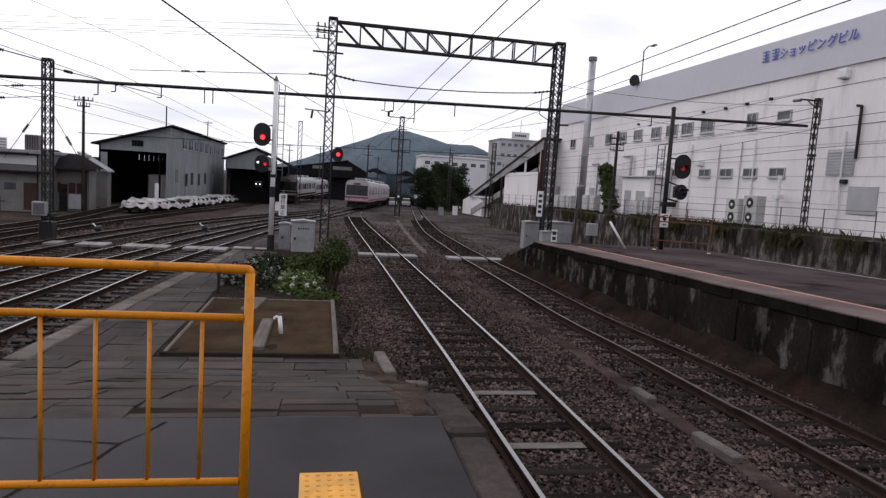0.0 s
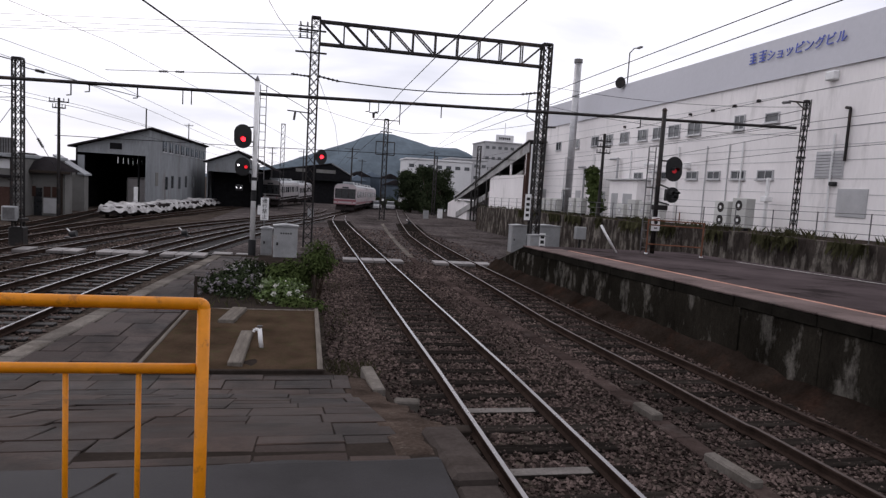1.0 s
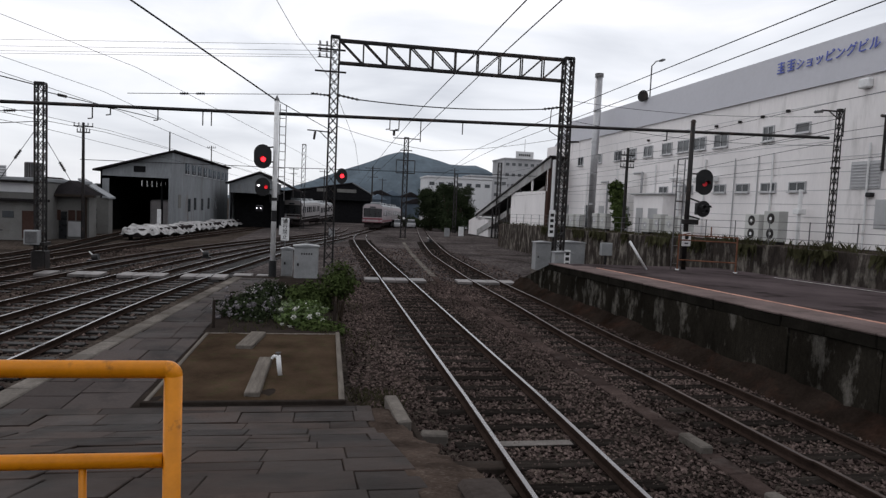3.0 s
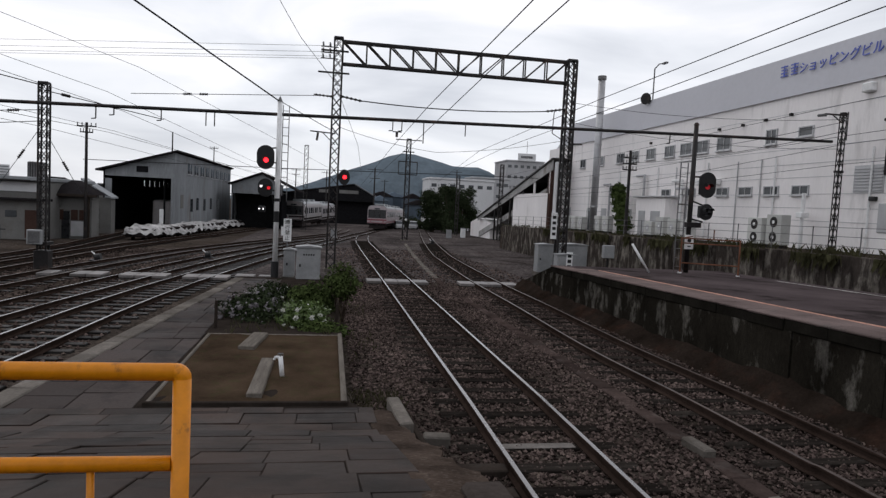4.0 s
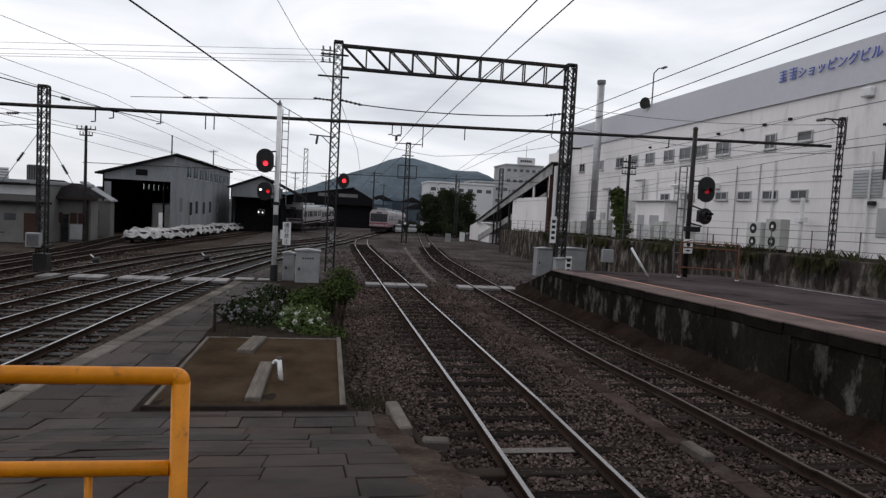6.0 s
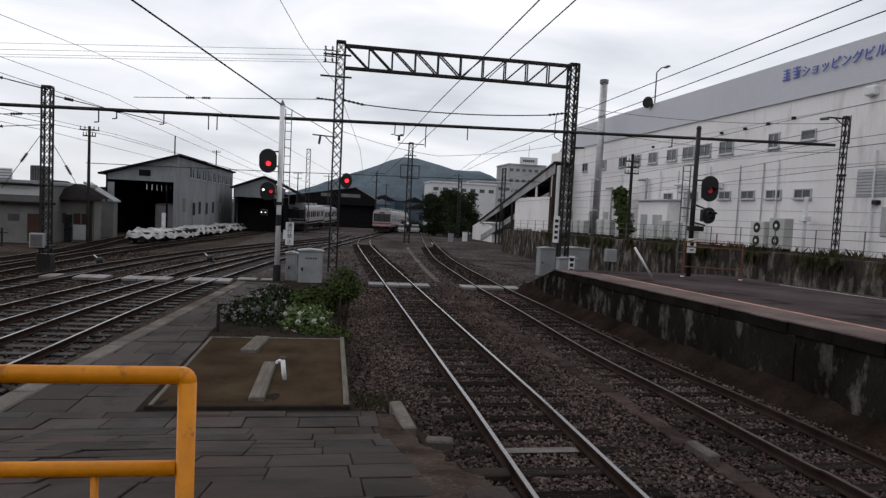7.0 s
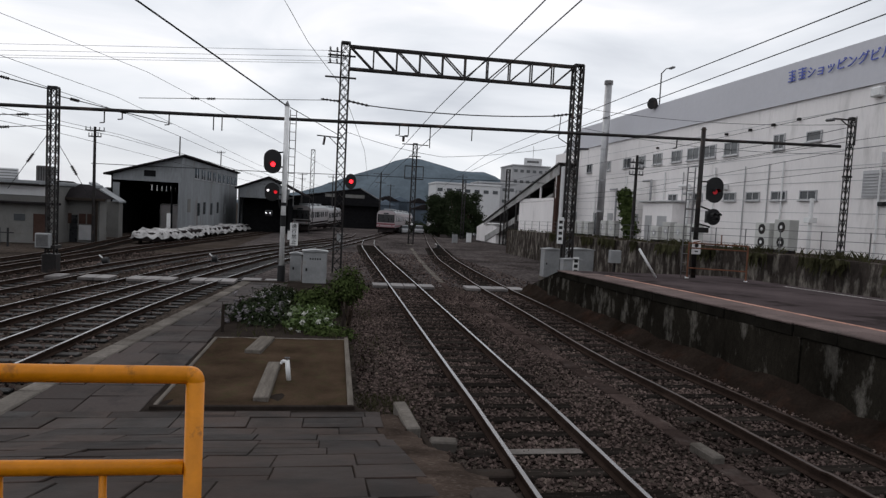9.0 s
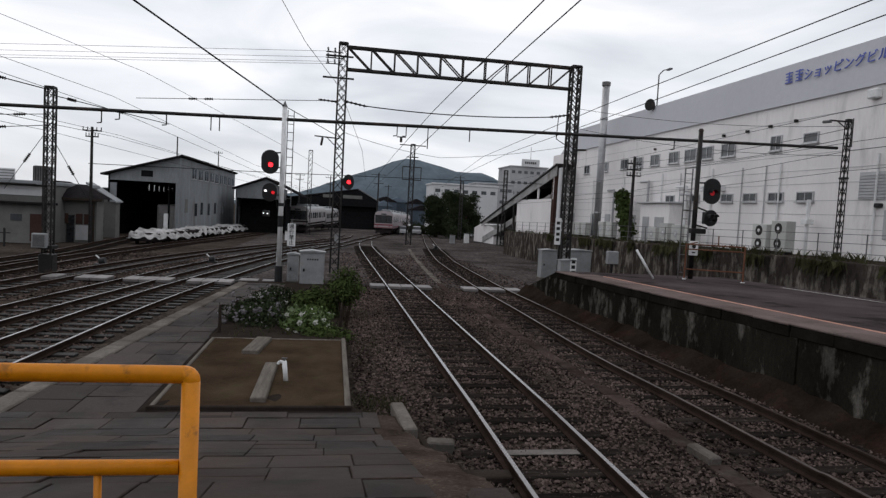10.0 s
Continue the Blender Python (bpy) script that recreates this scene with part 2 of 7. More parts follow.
FARWALL = mat("far_pale_wall", (0.55, 0.55, 0.56), 0.8, var=0.1, scale=0.1, fine=2, bump=0.0, space="World")
FARBLUE = mat("far_bluish_houses", (0.10, 0.125, 0.155), 0.8, var=0.2, scale=0.1, fine=1, bump=0.0, space="World", each=0.35)
DIRTEDGE = mat("gritty_edge", (0.060, 0.045, 0.037), 0.75, var=0.55, scale=1.5, fine=30, bump=0.8, second=(0.13, 0.11, 0.095), amount=0.2, spots=18, space="World", bump_size=0.02)
CABGLASS = mat("cab_glass", (0.012, 0.013, 0.015), 0.3, var=0.2, bump=0.0)
UNITWHITE = mat("unit_casing", (0.48, 0.48, 0.46), 0.5, var=0.1, scale=1, fine=10, bump=0.05, each=0.15)
RUSTBROWN = mat("rust_brown_paint", (0.15, 0.07, 0.045), 0.7, var=0.3, scale=3, fine=20, bump=0.2)
WETSLAB = mat("wet_slab", (0.047, 0.037, 0.034), 0.6, var=0.3, scale=0.7, fine=25, bump=0.3, second=(0.02, 0.017, 0.016), amount=0.5, spots=1.3, space="World", each=0.3, gloss=0.15, bump_size=0.006, spec=0.025)
CROSSLAB = mat("crossing_slab", (0.165, 0.15, 0.145), 0.55, var=0.3, scale=1.5, fine=20, bump=0.3, second=(0.10, 0.09, 0.085), amount=0.3, spots=2, space="World", each=0.2)
OLDASPHALT = mat("old_platform_asphalt", (0.066, 0.053, 0.054), 0.6, var=0.3, scale=0.5, fine=60, bump=0.3, second=(0.02, 0.017, 0.016), amount=0.35, spots=0.7, space="World", bump_size=0.004)
EDGESTONE = mat("worn_edge_stone", (0.066, 0.055, 0.050), 0.7, var=0.3, scale=1.2, fine=25, bump=0.4, second=(0.045, 0.037, 0.033), amount=0.4, spots=2.5, space="World", each=0.15)
DIRTBANK = mat("rusty_dirt_bank", (0.021, 0.0155, 0.0125), 0.9, var=0.5, scale=1.1, fine=18, bump=0.9, second=(0.034, 0.019, 0.014), amount=0.3, spots=1.6, space="World", bump_size=0.03)
YARDDUST = gravel("dusty_yard", (0.065, 0.056, 0.054), 9.0, (0.046, 0.038, 0.035), 0.4)
PANELGREY = mat("weathered_panel", (0.34, 0.335, 0.33), 0.7, var=0.2, scale=0.5, fine=6, bump=0.1, second=(0.2, 0.18, 0.165), amount=0.35, spots=0.8, space="World")
FARGREY = mat("far_grey_wall", (0.36, 0.36, 0.37), 0.8, var=0.15, scale=0.15, fine=2, bump=0.0, space="World")
TROUGH = mat("dusty_trough_lid", (0.052, 0.038, 0.034), 0.8, var=0.4, scale=1.5, fine=20, bump=0.5, second=(0.085, 0.07, 0.064), amount=0.3, spots=2, space="World", each=0.3)
CARPAINT = mat("pale_car_paint", (0.6, 0.6, 0.62), 0.3, var=0.05, bump=0.0, each=0.3)


# ---- building blocks ----
class Mesher:
    """Collects simple solids into one mesh."""

    def __init__(self):
        self.v, self.f = [], []

    def add(self, verts, faces):
        k = len(self.v)
        self.v.extend(tuple(p) for p in verts)
        self.f.extend(tuple(i + k for i in f) for f in faces)
        return self

    def box(self, a, b, c=0.0):
        """A box from corner a to corner b with chamfered edges of width c."""
        (x0, y0, z0), (x1, y1, z1) = a, b
        if c <= 0:
            vs = [(x, y, z) for x in (x0, x1) for y in (y0, y1) for z in (z0, z1)]
            return self.add(vs, [(0, 1, 3, 2), (4, 6, 7, 5), (0, 4, 5, 1), (2, 3, 7, 6), (0, 2, 6, 4), (1, 5, 7, 3)])
        ctr = Vector(((x0 + x1) / 2, (y0 + y1) / 2, (z0 + z1) / 2))
        h = [(x1 - x0) / 2, (y1 - y0) / 2, (z1 - z0) / 2]
        vs, at = [], {}
        for sx in (-1, 1):
            for sy in (-1, 1):
                for sz in (-1, 1):
                    for ax in range(3):
                        s = (sx, sy, sz)
                        p = [s[i] * (h[i] - (0 if i == ax else c)) for i in range(3)]
                        at[(s, ax)] = len(vs)
                        vs.append(ctr + Vector(p))
        fs = []
        for ax in range(3):
            u, w = (ax + 1) % 3, (ax + 2) % 3
            for sg in (-1, 1):
                q = []
                for su, sw in ((-1, -1), (1, -1), (1, 1), (-1, 1)):
                    s = [0, 0, 0]
                    s[ax], s[u], s[w] = sg, su, sw
                    q.append(at[(tuple(s), ax)])
                fs.append(tuple(q if sg > 0 else q[::-1]))
            for su in (-1, 1):
                for sw in (-1, 1):
                    s0, s1 = [0, 0, 0], [0, 0, 0]
                    s0[ax], s0[u], s0[w] = -1, su, sw
                    s1[ax], s1[u], s1[w] = 1, su, sw
                    q = (at[(tuple(s0), u)], at[(tuple(s1), u)], at[(tuple(s1), w)], at[(tuple(s0), w)])
                    fs.append(q if su * sw > 0 else q[::-1])
        for s in [(a_, b_, c_) for a_ in (-1, 1) for b_ in (-1, 1) for c_ in (-1, 1)]:
            fs.append((at[(s, 0)], at[(s, 1)], at[(s, 2)]))
        return self.add(vs, fs)

    def bar(self, p, q, w, h=None):
        """A square bar from p to q."""
        p, q = Vector(p), Vector(q)
        h = h or w
        d = (q - p).normalized()
        side = d.cross(Vector((0, 0, 1)))
        side = Vector((1, 0, 0)) if side.length < 1e-3 else side.normalized()
        up = side.cross(d)
        vs = [e + side * (a * w / 2) + up * (b * h / 2) for e in (p, q) for a, b in ((-1, -1), (1, -1), (1, 1), (-1, 1))]
        return self.add(vs, [(0, 3, 2, 1), (4, 5, 6, 7), (0, 1, 5, 4), (1, 2, 6, 5), (2, 3, 7, 6), (3, 0, 4, 7)])

    def rod(self, p, q, r, r2=None, n=10):
        """A round rod from p to q."""
        p, q = Vector(p), Vector(q)
        r2 = r if r2 is None else r2
        d = (q - p).normalized()
        a = d.orthogonal().normalized()
        b = d.cross(a)
        vs = []
        for e, k in ((p, r), (q, r2)):
            vs += [e + (a * math.cos(2 * math.pi * i / n) + b * math.sin(2 * math.pi * i / n)) * k for i in range(n)]
        fs = [(i, (i + 1) % n, n + (i + 1) % n, n + i) for i in range(n)] + [tuple(range(n))[::-1], tuple(range(n, 2 * n))]
        return self.add(vs, fs)

    def prism(self, outline, axis, a, b):
        """A flat outline pushed along an axis (0 x, 1 y, 2 z) from a to b."""
        n = len(outline)
        vs = []
        for e in (a, b):
            for u, w in outline:
                vs.append({0: (e, u, w), 1: (u, e, w), 2: (u, w, e)}[axis])
        fs = [(i, (i + 1) % n, n + (i + 1) % n, n + i) for i in range(n)] + [tuple(range(n))[::-1], tuple(range(n, 2 * n))]
        return self.add(vs, fs)

    def mesh(self, name, material, smooth=False):
        me = bpy.data.meshes.new(name)
        me.from_pydata([tuple(p) for p in self.v], [], self.f)
        bm = bmesh.new()
        bm.from_mesh(me)
        bmesh.ops.recalc_face_normals(bm, faces=bm.faces)
        bm.to_mesh(me)
        bm.free()
        if smooth:
            me.polygons.foreach_set("use_smooth", [True] * len(me.polygons))
        me.materials.append(material)
        return me


def part(name, m, material, parent=None, label="", smooth=False, at=None):
    """Links a Mesher (or a mesh) as one object under its thing."""
    ob = new(name, m.mesh(name, material, smooth) if isinstance(m, Mesher) else m)
    if parent:
        ob.parent = parent
    if at is not None:
        ob.matrix_basis = at
    if label:
        tagged(ob, label)
    return ob


def thing(name, label, category, at=None, group="", kind=""):
    ob = new(name)
    ob.empty_display_size = 0.2
    if at is not None:
        ob.matrix_basis = at
    return tagged(ob, label, category, group, kind)


def raw(name, verts, faces, material):
    me = bpy.data.meshes.new(name)
    me.from_pydata(verts, [], faces)
    me.materials.append(material)
    return me


def gz(y):
    """Height of the rails: level by the camera, then falling gently away."""
    return -0.0155 * min(max(0.0, y - 8.0), 140.0)


def spline(pts, step=0.5):
    """A smooth line through points (x, y)."""
    out = []
    n = len(pts)
    for i in range(n - 1):
        p0, p1, p2, p3 = pts[max(0, i - 1)], pts[i], pts[i + 1], pts[min(n - 1, i + 2)]
        k = max(1, int(math.dist(p1, p2) / step))
        for j in range(k):
            t = j / k
            out.append(tuple(0.5 * (2 * b + (c - a) * t + (2 * a - 5 * b + 4 * c - d) * t * t + (3 * b - a - 3 * c + d) * t ** 3)
                             for a, b, c, d in zip(p0, p1, p2, p3)))
    return out + [tuple(map(float, pts[-1]))]


# ---- ground ----
def build_ground():
    ys = [-400, -60, 8] + [8 + 10 * i for i in range(1, 15)] + [400, 1200, 2600]
    xs = [-2600, -400, -60, -20, -5, 5, 20, 60, 400, 2600]
    vs = [(x, y, gz(y) - 0.17) for y in ys for x in xs]
    n = len(xs)
    fs = [(j * n + i, j * n + i + 1, (j + 1) * n + i + 1, (j + 1) * n + i) for j in range(len(ys) - 1) for i in range(n - 1)]
    tagged(new("ground", raw("ground", vs, fs, GROUND)), "dark brown gravel and dirt yard falling gently away", "ground", kind="structure")


def build_ballast():
    """Loose stones round the two main tracks and the near yard tracks, as one sheet of many."""
    rng = np.random.default_rng(4)
    base = np.array([(1, 0, 0), (0, 1, 0), (-1, 0, 0), (0, -1, 0), (0, 0, 1), (0, 0, -1)], float)
    tri = np.array([(0, 1, 4), (1, 2, 4), (2, 3, 4), (3, 0, 4), (1, 0, 5), (2, 1, 5), (3, 2, 5), (0, 3, 5)])

    def stones(count, x0, x1, y0, y1, lo, hi):
        # denser towards the near end
        u = rng.random(count)
        y = y0 + (y1 - y0) * u ** 1.5
        x = x0 + (x1 - x0) * rng.random(count)
        s = lo + (hi - lo) * rng.random(count)
        z = -0.0155 * np.maximum(0, y - 8) - 0.155 + s * 0.45 * rng.random(count)
        sh = base[None] * s[:, None, None] * (0.55 + 0.75 * rng.random((count, 6, 1)))
        sh = sh + rng.normal(0, 0.15, (count, 6, 3)) * s[:, None, None]
        a = rng.random(count) * 6.28
        ca, sa = np.cos(a)[:, None], np.sin(a)[:, None]
        xr, yr = sh[..., 0] * ca - sh[..., 1] * sa, sh[..., 0] * sa + sh[..., 1] * ca
        return np.stack([xr + x[:, None], yr + y[:, None], sh[..., 2] * 0.8 + z[:, None]], -1)

    blocks = [stones(62000, 0.3, 7.3, 2.4, 24.0, 0.015, 0.036), stones(7000, 0.3, 9.0, 20.0, 48.0, 0.03, 0.06),
              stones(9000, -12.5, -4.6, 8.0, 40.0, 0.03, 0.055)]
    v = np.concatenate(blocks)
    n = len(v)
    faces = (tri[None] + (np.arange(n) * 6)[:, None, None]).reshape(-1, 3)
    me = bpy.data.meshes.new("ballast")
    me.from_pydata(v.reshape(-1, 3).tolist(), [], faces.tolist())
    me.materials.append(STONE)
    tagged(new("ballast_stones", me), "loose dark brown and grey ballast stones between the rails", "ballast", kind="stuff")


# ---- tracks ----
SLEEPER_MESH = Mesher().box((-1.02, -0.105, -0.14), (1.02, 0.105, 0), 0.012).mesh("sleeper", SLEEPER)
WET_SLEEPER_MESH = Mesher().box((-1.02, -0.105, -0.14), (1.02, 0.105, 0.004), 0.012).mesh("wet_sleeper", WET_SLEEPER)
PALE_SLEEPER_MESH = Mesher().box((-0.49, -0.085, -0.14), (0.46, 0.085, 0.006), 0.012).mesh("pale_sleeper", PALE_SLEEPER)
FOOT_Z, HEAD_Z = -0.125, 0.0


def track(label, pts, top, spacing=0.62, drop=0.0, pale=(), last=60.0, plain=None):
    th = thing("railway_track", label, "railway track", kind="structure", group="yard tracks")
    line = spline(pts, 1.0)
    normals = []
    for i, p in enumerate(line):
        a, b = line[max(0, i - 1)], line[min(len(line) - 1, i + 1)]
        d = Vector((b[0] - a[0], b[1] - a[1])).normalized()
        normals.append((d.y, -d.x))
    prof = [(-0.061, FOOT_Z), (0.061, FOOT_Z), (0.061, FOOT_Z + 0.012), (0.012, FOOT_Z + 0.03), (0.012, -0.04), (0.032, -0.028), (0.032, -0.006),
            (0.026, 0.0), (-0.026, 0.0), (-0.032, -0.006), (-0.032, -0.028), (-0.012, -0.04), (-0.012, FOOT_Z + 0.03), (-0.061, FOOT_Z + 0.012)]
    for side in (-1, 1):
        vs, fs, tops = [], [], []
        k = len(prof)
        for (x, y), (nx, ny) in zip(line, normals):
            for u, w in prof:
                o = side * 0.5655 + u
                vs.append((x + nx * o, y + ny * o, gz(y) + w - drop))
        for i in range(len(line) - 1):
            for j in range(k):
                fs.append((i * k + j, i * k + (j + 1) % k, (i + 1) * k + (j + 1) % k, (i + 1) * k + j))
                tops.append(1 if j == 7 else 0)
        me = raw("rail", vs, fs, RUST)
        me.materials.append(top)
        me.polygons.foreach_set("material_index", tops)
        part("rail", me, None, th)
    run, n = 0.0, 0
    for i in range(len(line) - 1):
        a, b = Vector(line[i]), Vector(line[i + 1])
        seg = (b - a).length
        while run < seg:
            p = a.lerp(b, run / seg)
            if -3.0 < p.y < last:
                d = b - a
                jit = 0.02 * math.sin(n * 12.9898) + 0.015 * math.sin(n * 4.1)
                m = Matrix.Translation((p.x + jit, p.y, gz(p.y) + FOOT_Z - 0.004 - drop)) @ Matrix.Rotation(math.atan2(d.y, d.x) - math.pi / 2 + jit * 0.5, 4, "Z")
                is_pale = any(abs(p.y - q) < spacing * 0.5 for q in pale)
                part("sleeper", plain or SLEEPER_MESH, None, th, at=m)
                if is_pale:
                    part("sleeper_plate", PALE_SLEEPER_MESH, None, th, at=m)
            n += 1
            run += spacing
        run -= seg
    return th


T1 = [(2.5, -14), (2.49, 6), (2.55, 25), (2.6, 44), (2.8, 58), (3.5, 70)]
T2 = [(6.35, -14), (6.13, 3.5), (6.04, 5.5), (5.95, 8.5), (5.87, 12), (6.08, 18), (6.22, 24), (6.45, 29), (6.85, 36), (7.5, 44), (10.0, 66), (13.4, 93), (17.5, 125)]
P1 = [(-6.1, -12), (-6.0, 0), (-5.65, 11), (-5.45, 17), (-4.85, 24), (-3.4, 36), (-1.2, 49), (1.1, 62), (2.9, 73), (4.85, 84.5), (7.37, 100), (10.6, 118), (14.6, 138), (19.5, 162)]
P2 = [(-8.4, -4), (-7.75, 13), (-7.0, 22.5), (-6.0, 32), (-4.0, 44), (-1.6, 55), (0.4, 61)]
P3 = [(-10.8, 4), (-10.5, 14), (-9.95, 21), (-9.3, 29), (-7.9, 39), (-5.2, 51), (-2.0, 63), (1.0, 78), (-0.5 + 2.6, 92)]
P4 = [(-12.6, 6), (-12.3, 25), (-12.2, 38), (-11.3, 52), (-9.8, 66), (-8.6, 84)]
P5 = [(-14.8, 8), (-14.0, 26), (-14.2, 36), (-15.6, 48), (-17.3, 64)]


def build_tracks():
    track("main track with shiny rails on dark weathered wooden sleepers", T1, RAIL_TOP, pale=(6.6, 4.5))
    track("platform track with dull rails on wooden sleepers", T2, RAIL_DULL)
    track("yard track with shiny rails curving across the yard", P1, RAIL_TOP, plain=WET_SLEEPER_MESH)
    track("yard track joining the next one at points", P2, RAIL_TOP, drop=0.01, plain=WET_SLEEPER_MESH)
    track("rusty yard track among dark gravel", P3, RAIL_DULL, plain=WET_SLEEPER_MESH)
    track("rusty siding leading to an engine shed", P4, RAIL_DULL, spacing=0.8)
    track("rusty siding leading to an engine shed", P5, RAIL_DULL, spacing=0.8)


def build_crossing():
    th = thing("foot_crossing", "pale concrete and timber foot crossing slabs between the rails", "foot crossing", kind="structure")

    def slab(x0, x1, y0, y1, mt=CROSSLAB):
        part("slab", Mesher().box((x0, y0, gz(y0) - 0.12), (x1, y1, gz(y0) - 0.012), 0.015), mt, th)
    for c in (2.55, 6.22):
        for a, b in ((c - 1.2, c - 0.63), (c - 0.48, c - 0.01), (c + 0.01, c + 0.48), (c + 0.63, c + 1.2)):
            slab(a, b, 23.9, 24.75)
    x = -10.6
    while x < -4.0:
        gap = any(abs(x + 0.26 - (cx + s)) < 0.2 for cx in (-4.85, -6.95, -9.75) for s in (-0.57, 0.57))
        if not gap:
            slab(x, x + 0.5, 23.55 + 0.02 * x, 24.5 + 0.02 * x)
        x += 0.53
    for x0, x1, y0, y1 in ((-3.6, -2.9, 24.3, 25.0), (-2.75, -2.3, 24.4, 24.9), (7.6, 8.3, 24.0, 24.7), (8.5, 9.6, 24.0, 24.8)):
        slab(x0, x1, y0, y1)


# ---- near platform with its ramp ----
def surf(y):
    """Height of the near platform's surface: level, then a ramp down to the yard."""
    if y < 2.1:
        return 1.22
    if y < 6.7:
        t = (y - 2.1) / 4.6
        return 1.22 - 1.09 * (t * t * (3 - 2 * t) * 0.25 + t * 0.75)
    return 0.13 + gz(y) * 0.9


def left_edge(y):
    return -4.25 + 0.063 * max(0.0, y - 6.5)


def build_platform():
    th = thing("platform_near", "low asphalt platform end with a paved ramp down to the yard", "platform", kind="structure")
    ys = [-14.0, -6, 0, 1.2, 2.1] + [2.1 + 0.25 * i for i in range(1, 20)] + [7.5, 9, 11, 13, 16, 19, 21.5, 22.6]
    vs, fs = [], []
    for y in ys:
        xl, xr = left_edge(y), (0.88 if y < 2.5 else 0.6 if y < 6.9 else 0.18)
        z = surf(y) - 0.013
        vs += [(xl, y, z), (xr, y, z), (xr, y, -0.6), (xl, y, -0.6)]
    for i in range(len(ys) - 1):
        for j in range(4):
            a = i * 4
            fs.append((a + j, a + (j + 1) % 4, a + 4 + (j + 1) % 4, a + 4 + j))
    e = len(vs) - 4
    fs += [(3, 2, 1, 0), (e, e + 1, e + 2, e + 3)]
    part("bed_layer", raw("bed_layer", vs, fs, JOINT), None, th)
    # asphalt, with a ragged front edge and a thin tapering tongue on the ramp
    ay = [-14.0, -6, 0, 1.0, 1.5, 1.75, 1.9, 1.98]
    n = 24
    vs, fs = [], []
    for k, y in enumerate(ay):
        for i in range(n + 1):
            u = i / n
            x = -4.2 + 4.86 * u
            yy = y + (0.04 * math.sin(u * 9) + 0.03 * math.sin(u * 31 + 1)) * (k == len(ay) - 1)
            vs.append((x, yy, surf(yy) + 0.012 * (k < len(ay) - 1) - 0.02 * (k == len(ay) - 1)))
    for k in range(len(ay) - 1):
        for i in range(n):
            a = k * (n + 1) + i
            fs.append((a, a + 1, a + n + 2, a + n + 1))
    part("asphalt", raw("asphalt", vs, fs, ASPHALT), None, th)
    # kerb stones along both edges
    rnd = random.Random(3)
    y = -6.0
    while y < 7.0:
        l = 0.95 if y < 4.8 else 0.8
        ym = y + l / 2
        slope = math.atan2(surf(y + l) - surf(y), l)
        if y < 2.0:
            m = Matrix.Translation((0.79 + rnd.uniform(-0.015, 0.015), ym, surf(ym) - 0.055)) @ Matrix.Rotation(slope, 4, "X") @ Matrix.Rotation(rnd.uniform(-0.012, 0.012), 4, "Z")
            part("kerb_stone", Mesher().box((-0.13, -l / 2 + 0.004, -0.3), (0.13, l / 2 - 0.004, 0.06), 0.03), EDGESTONE, th, at=m)
        y += l
    # crumbling mortar apron along the ramp, with a ragged outer edge that breaks down to the ballast
    nu, nv = 9, 60
    vs, fs = [], []
    for j in range(nv + 1):
        y = 1.93 + 5.17 * j / nv
        edge = 0.98 - 0.16 * (j / nv) + 0.10 * noise.noise(Vector((y * 1.9, 0.3, 2.0))) + 0.07 * noise.noise(Vector((y * 6.5, 4.1, 7.0)))
        # between the paving and the last kerb stone it only fills the joint
        edge = 0.68 + (edge - 0.68) * min(1.0, max(0.0, (y - 2.4) / 0.35))
        for i in range(nu + 1):
            u = i / nu
            x = 0.42 + (edge - 0.42) * u
            z = surf(y) - 0.004 - 0.08 * (j == 0) + 0.016 * noise.noise(Vector((x * 4, y * 3.1, 5.0))) - 0.05 * max(0.0, u - 0.55)
            if i == nu:
                x, z = x + 0.06, min(surf(y) - 0.2, -0.1)
            vs.append((x, y, z))
    for j in range(nv):
        for i in range(nu):
            a = j * (nu + 1) + i
            fs.append((a, a + 1, a + nu + 2, a + nu + 1))
    part("mortar_apron", raw("mortar_apron", vs, fs, DIRTEDGE), None, th, "crumbling brown mortar edge")
    y = -6.0
    while y < 22.0:
        l = 1.0
        ym = y + l / 2
        slope = math.atan2(surf(y + l) - surf(y), l)
        turn = -math.atan2(left_edge(y + l) - left_edge(y), l)
        m = Matrix.Translation((left_edge(ym) + 0.16, ym, surf(ym) - 0.05)) @ Matrix.Rotation(turn, 4, "Z") @ Matrix.Rotation(slope, 4, "X")
        part("kerb_stone", Mesher().box((-0.16, -l / 2 + 0.008, -0.15), (0.16, l / 2 - 0.008, 0.065), 0.02), KERB, th, at=m)
        y += l
    # paving: staggered cross rows on the ramp, large wet slabs on the path beside the planting bed
    def slab(x0, x1, a, b, mt, rr, gap):
        ym, l, w = (a + b) / 2, b - a, x1 - x0
        slope = math.atan2(surf(b) - surf(a), l)
        m = (Matrix.Translation(((x0 + x1) / 2, ym, (surf(a) + surf(b)) / 2 - 0.04 + rr.uniform(-0.006, 0.008))) @ Matrix.Rotation(slope + rr.uniform(-0.006, 0.006), 4, "X")
             @ Matrix.Rotation(rr.uniform(-0.012, 0.012), 4, "Y") @ Matrix.Rotation(rr.uniform(-0.012, 0.012), 4, "Z"))
        part("paving_stone", Mesher().box((-w / 2 + gap, -l / 2 + gap, -0.05), (w / 2 - gap, l / 2 - gap, 0.04), 0.006), mt, th, at=m)

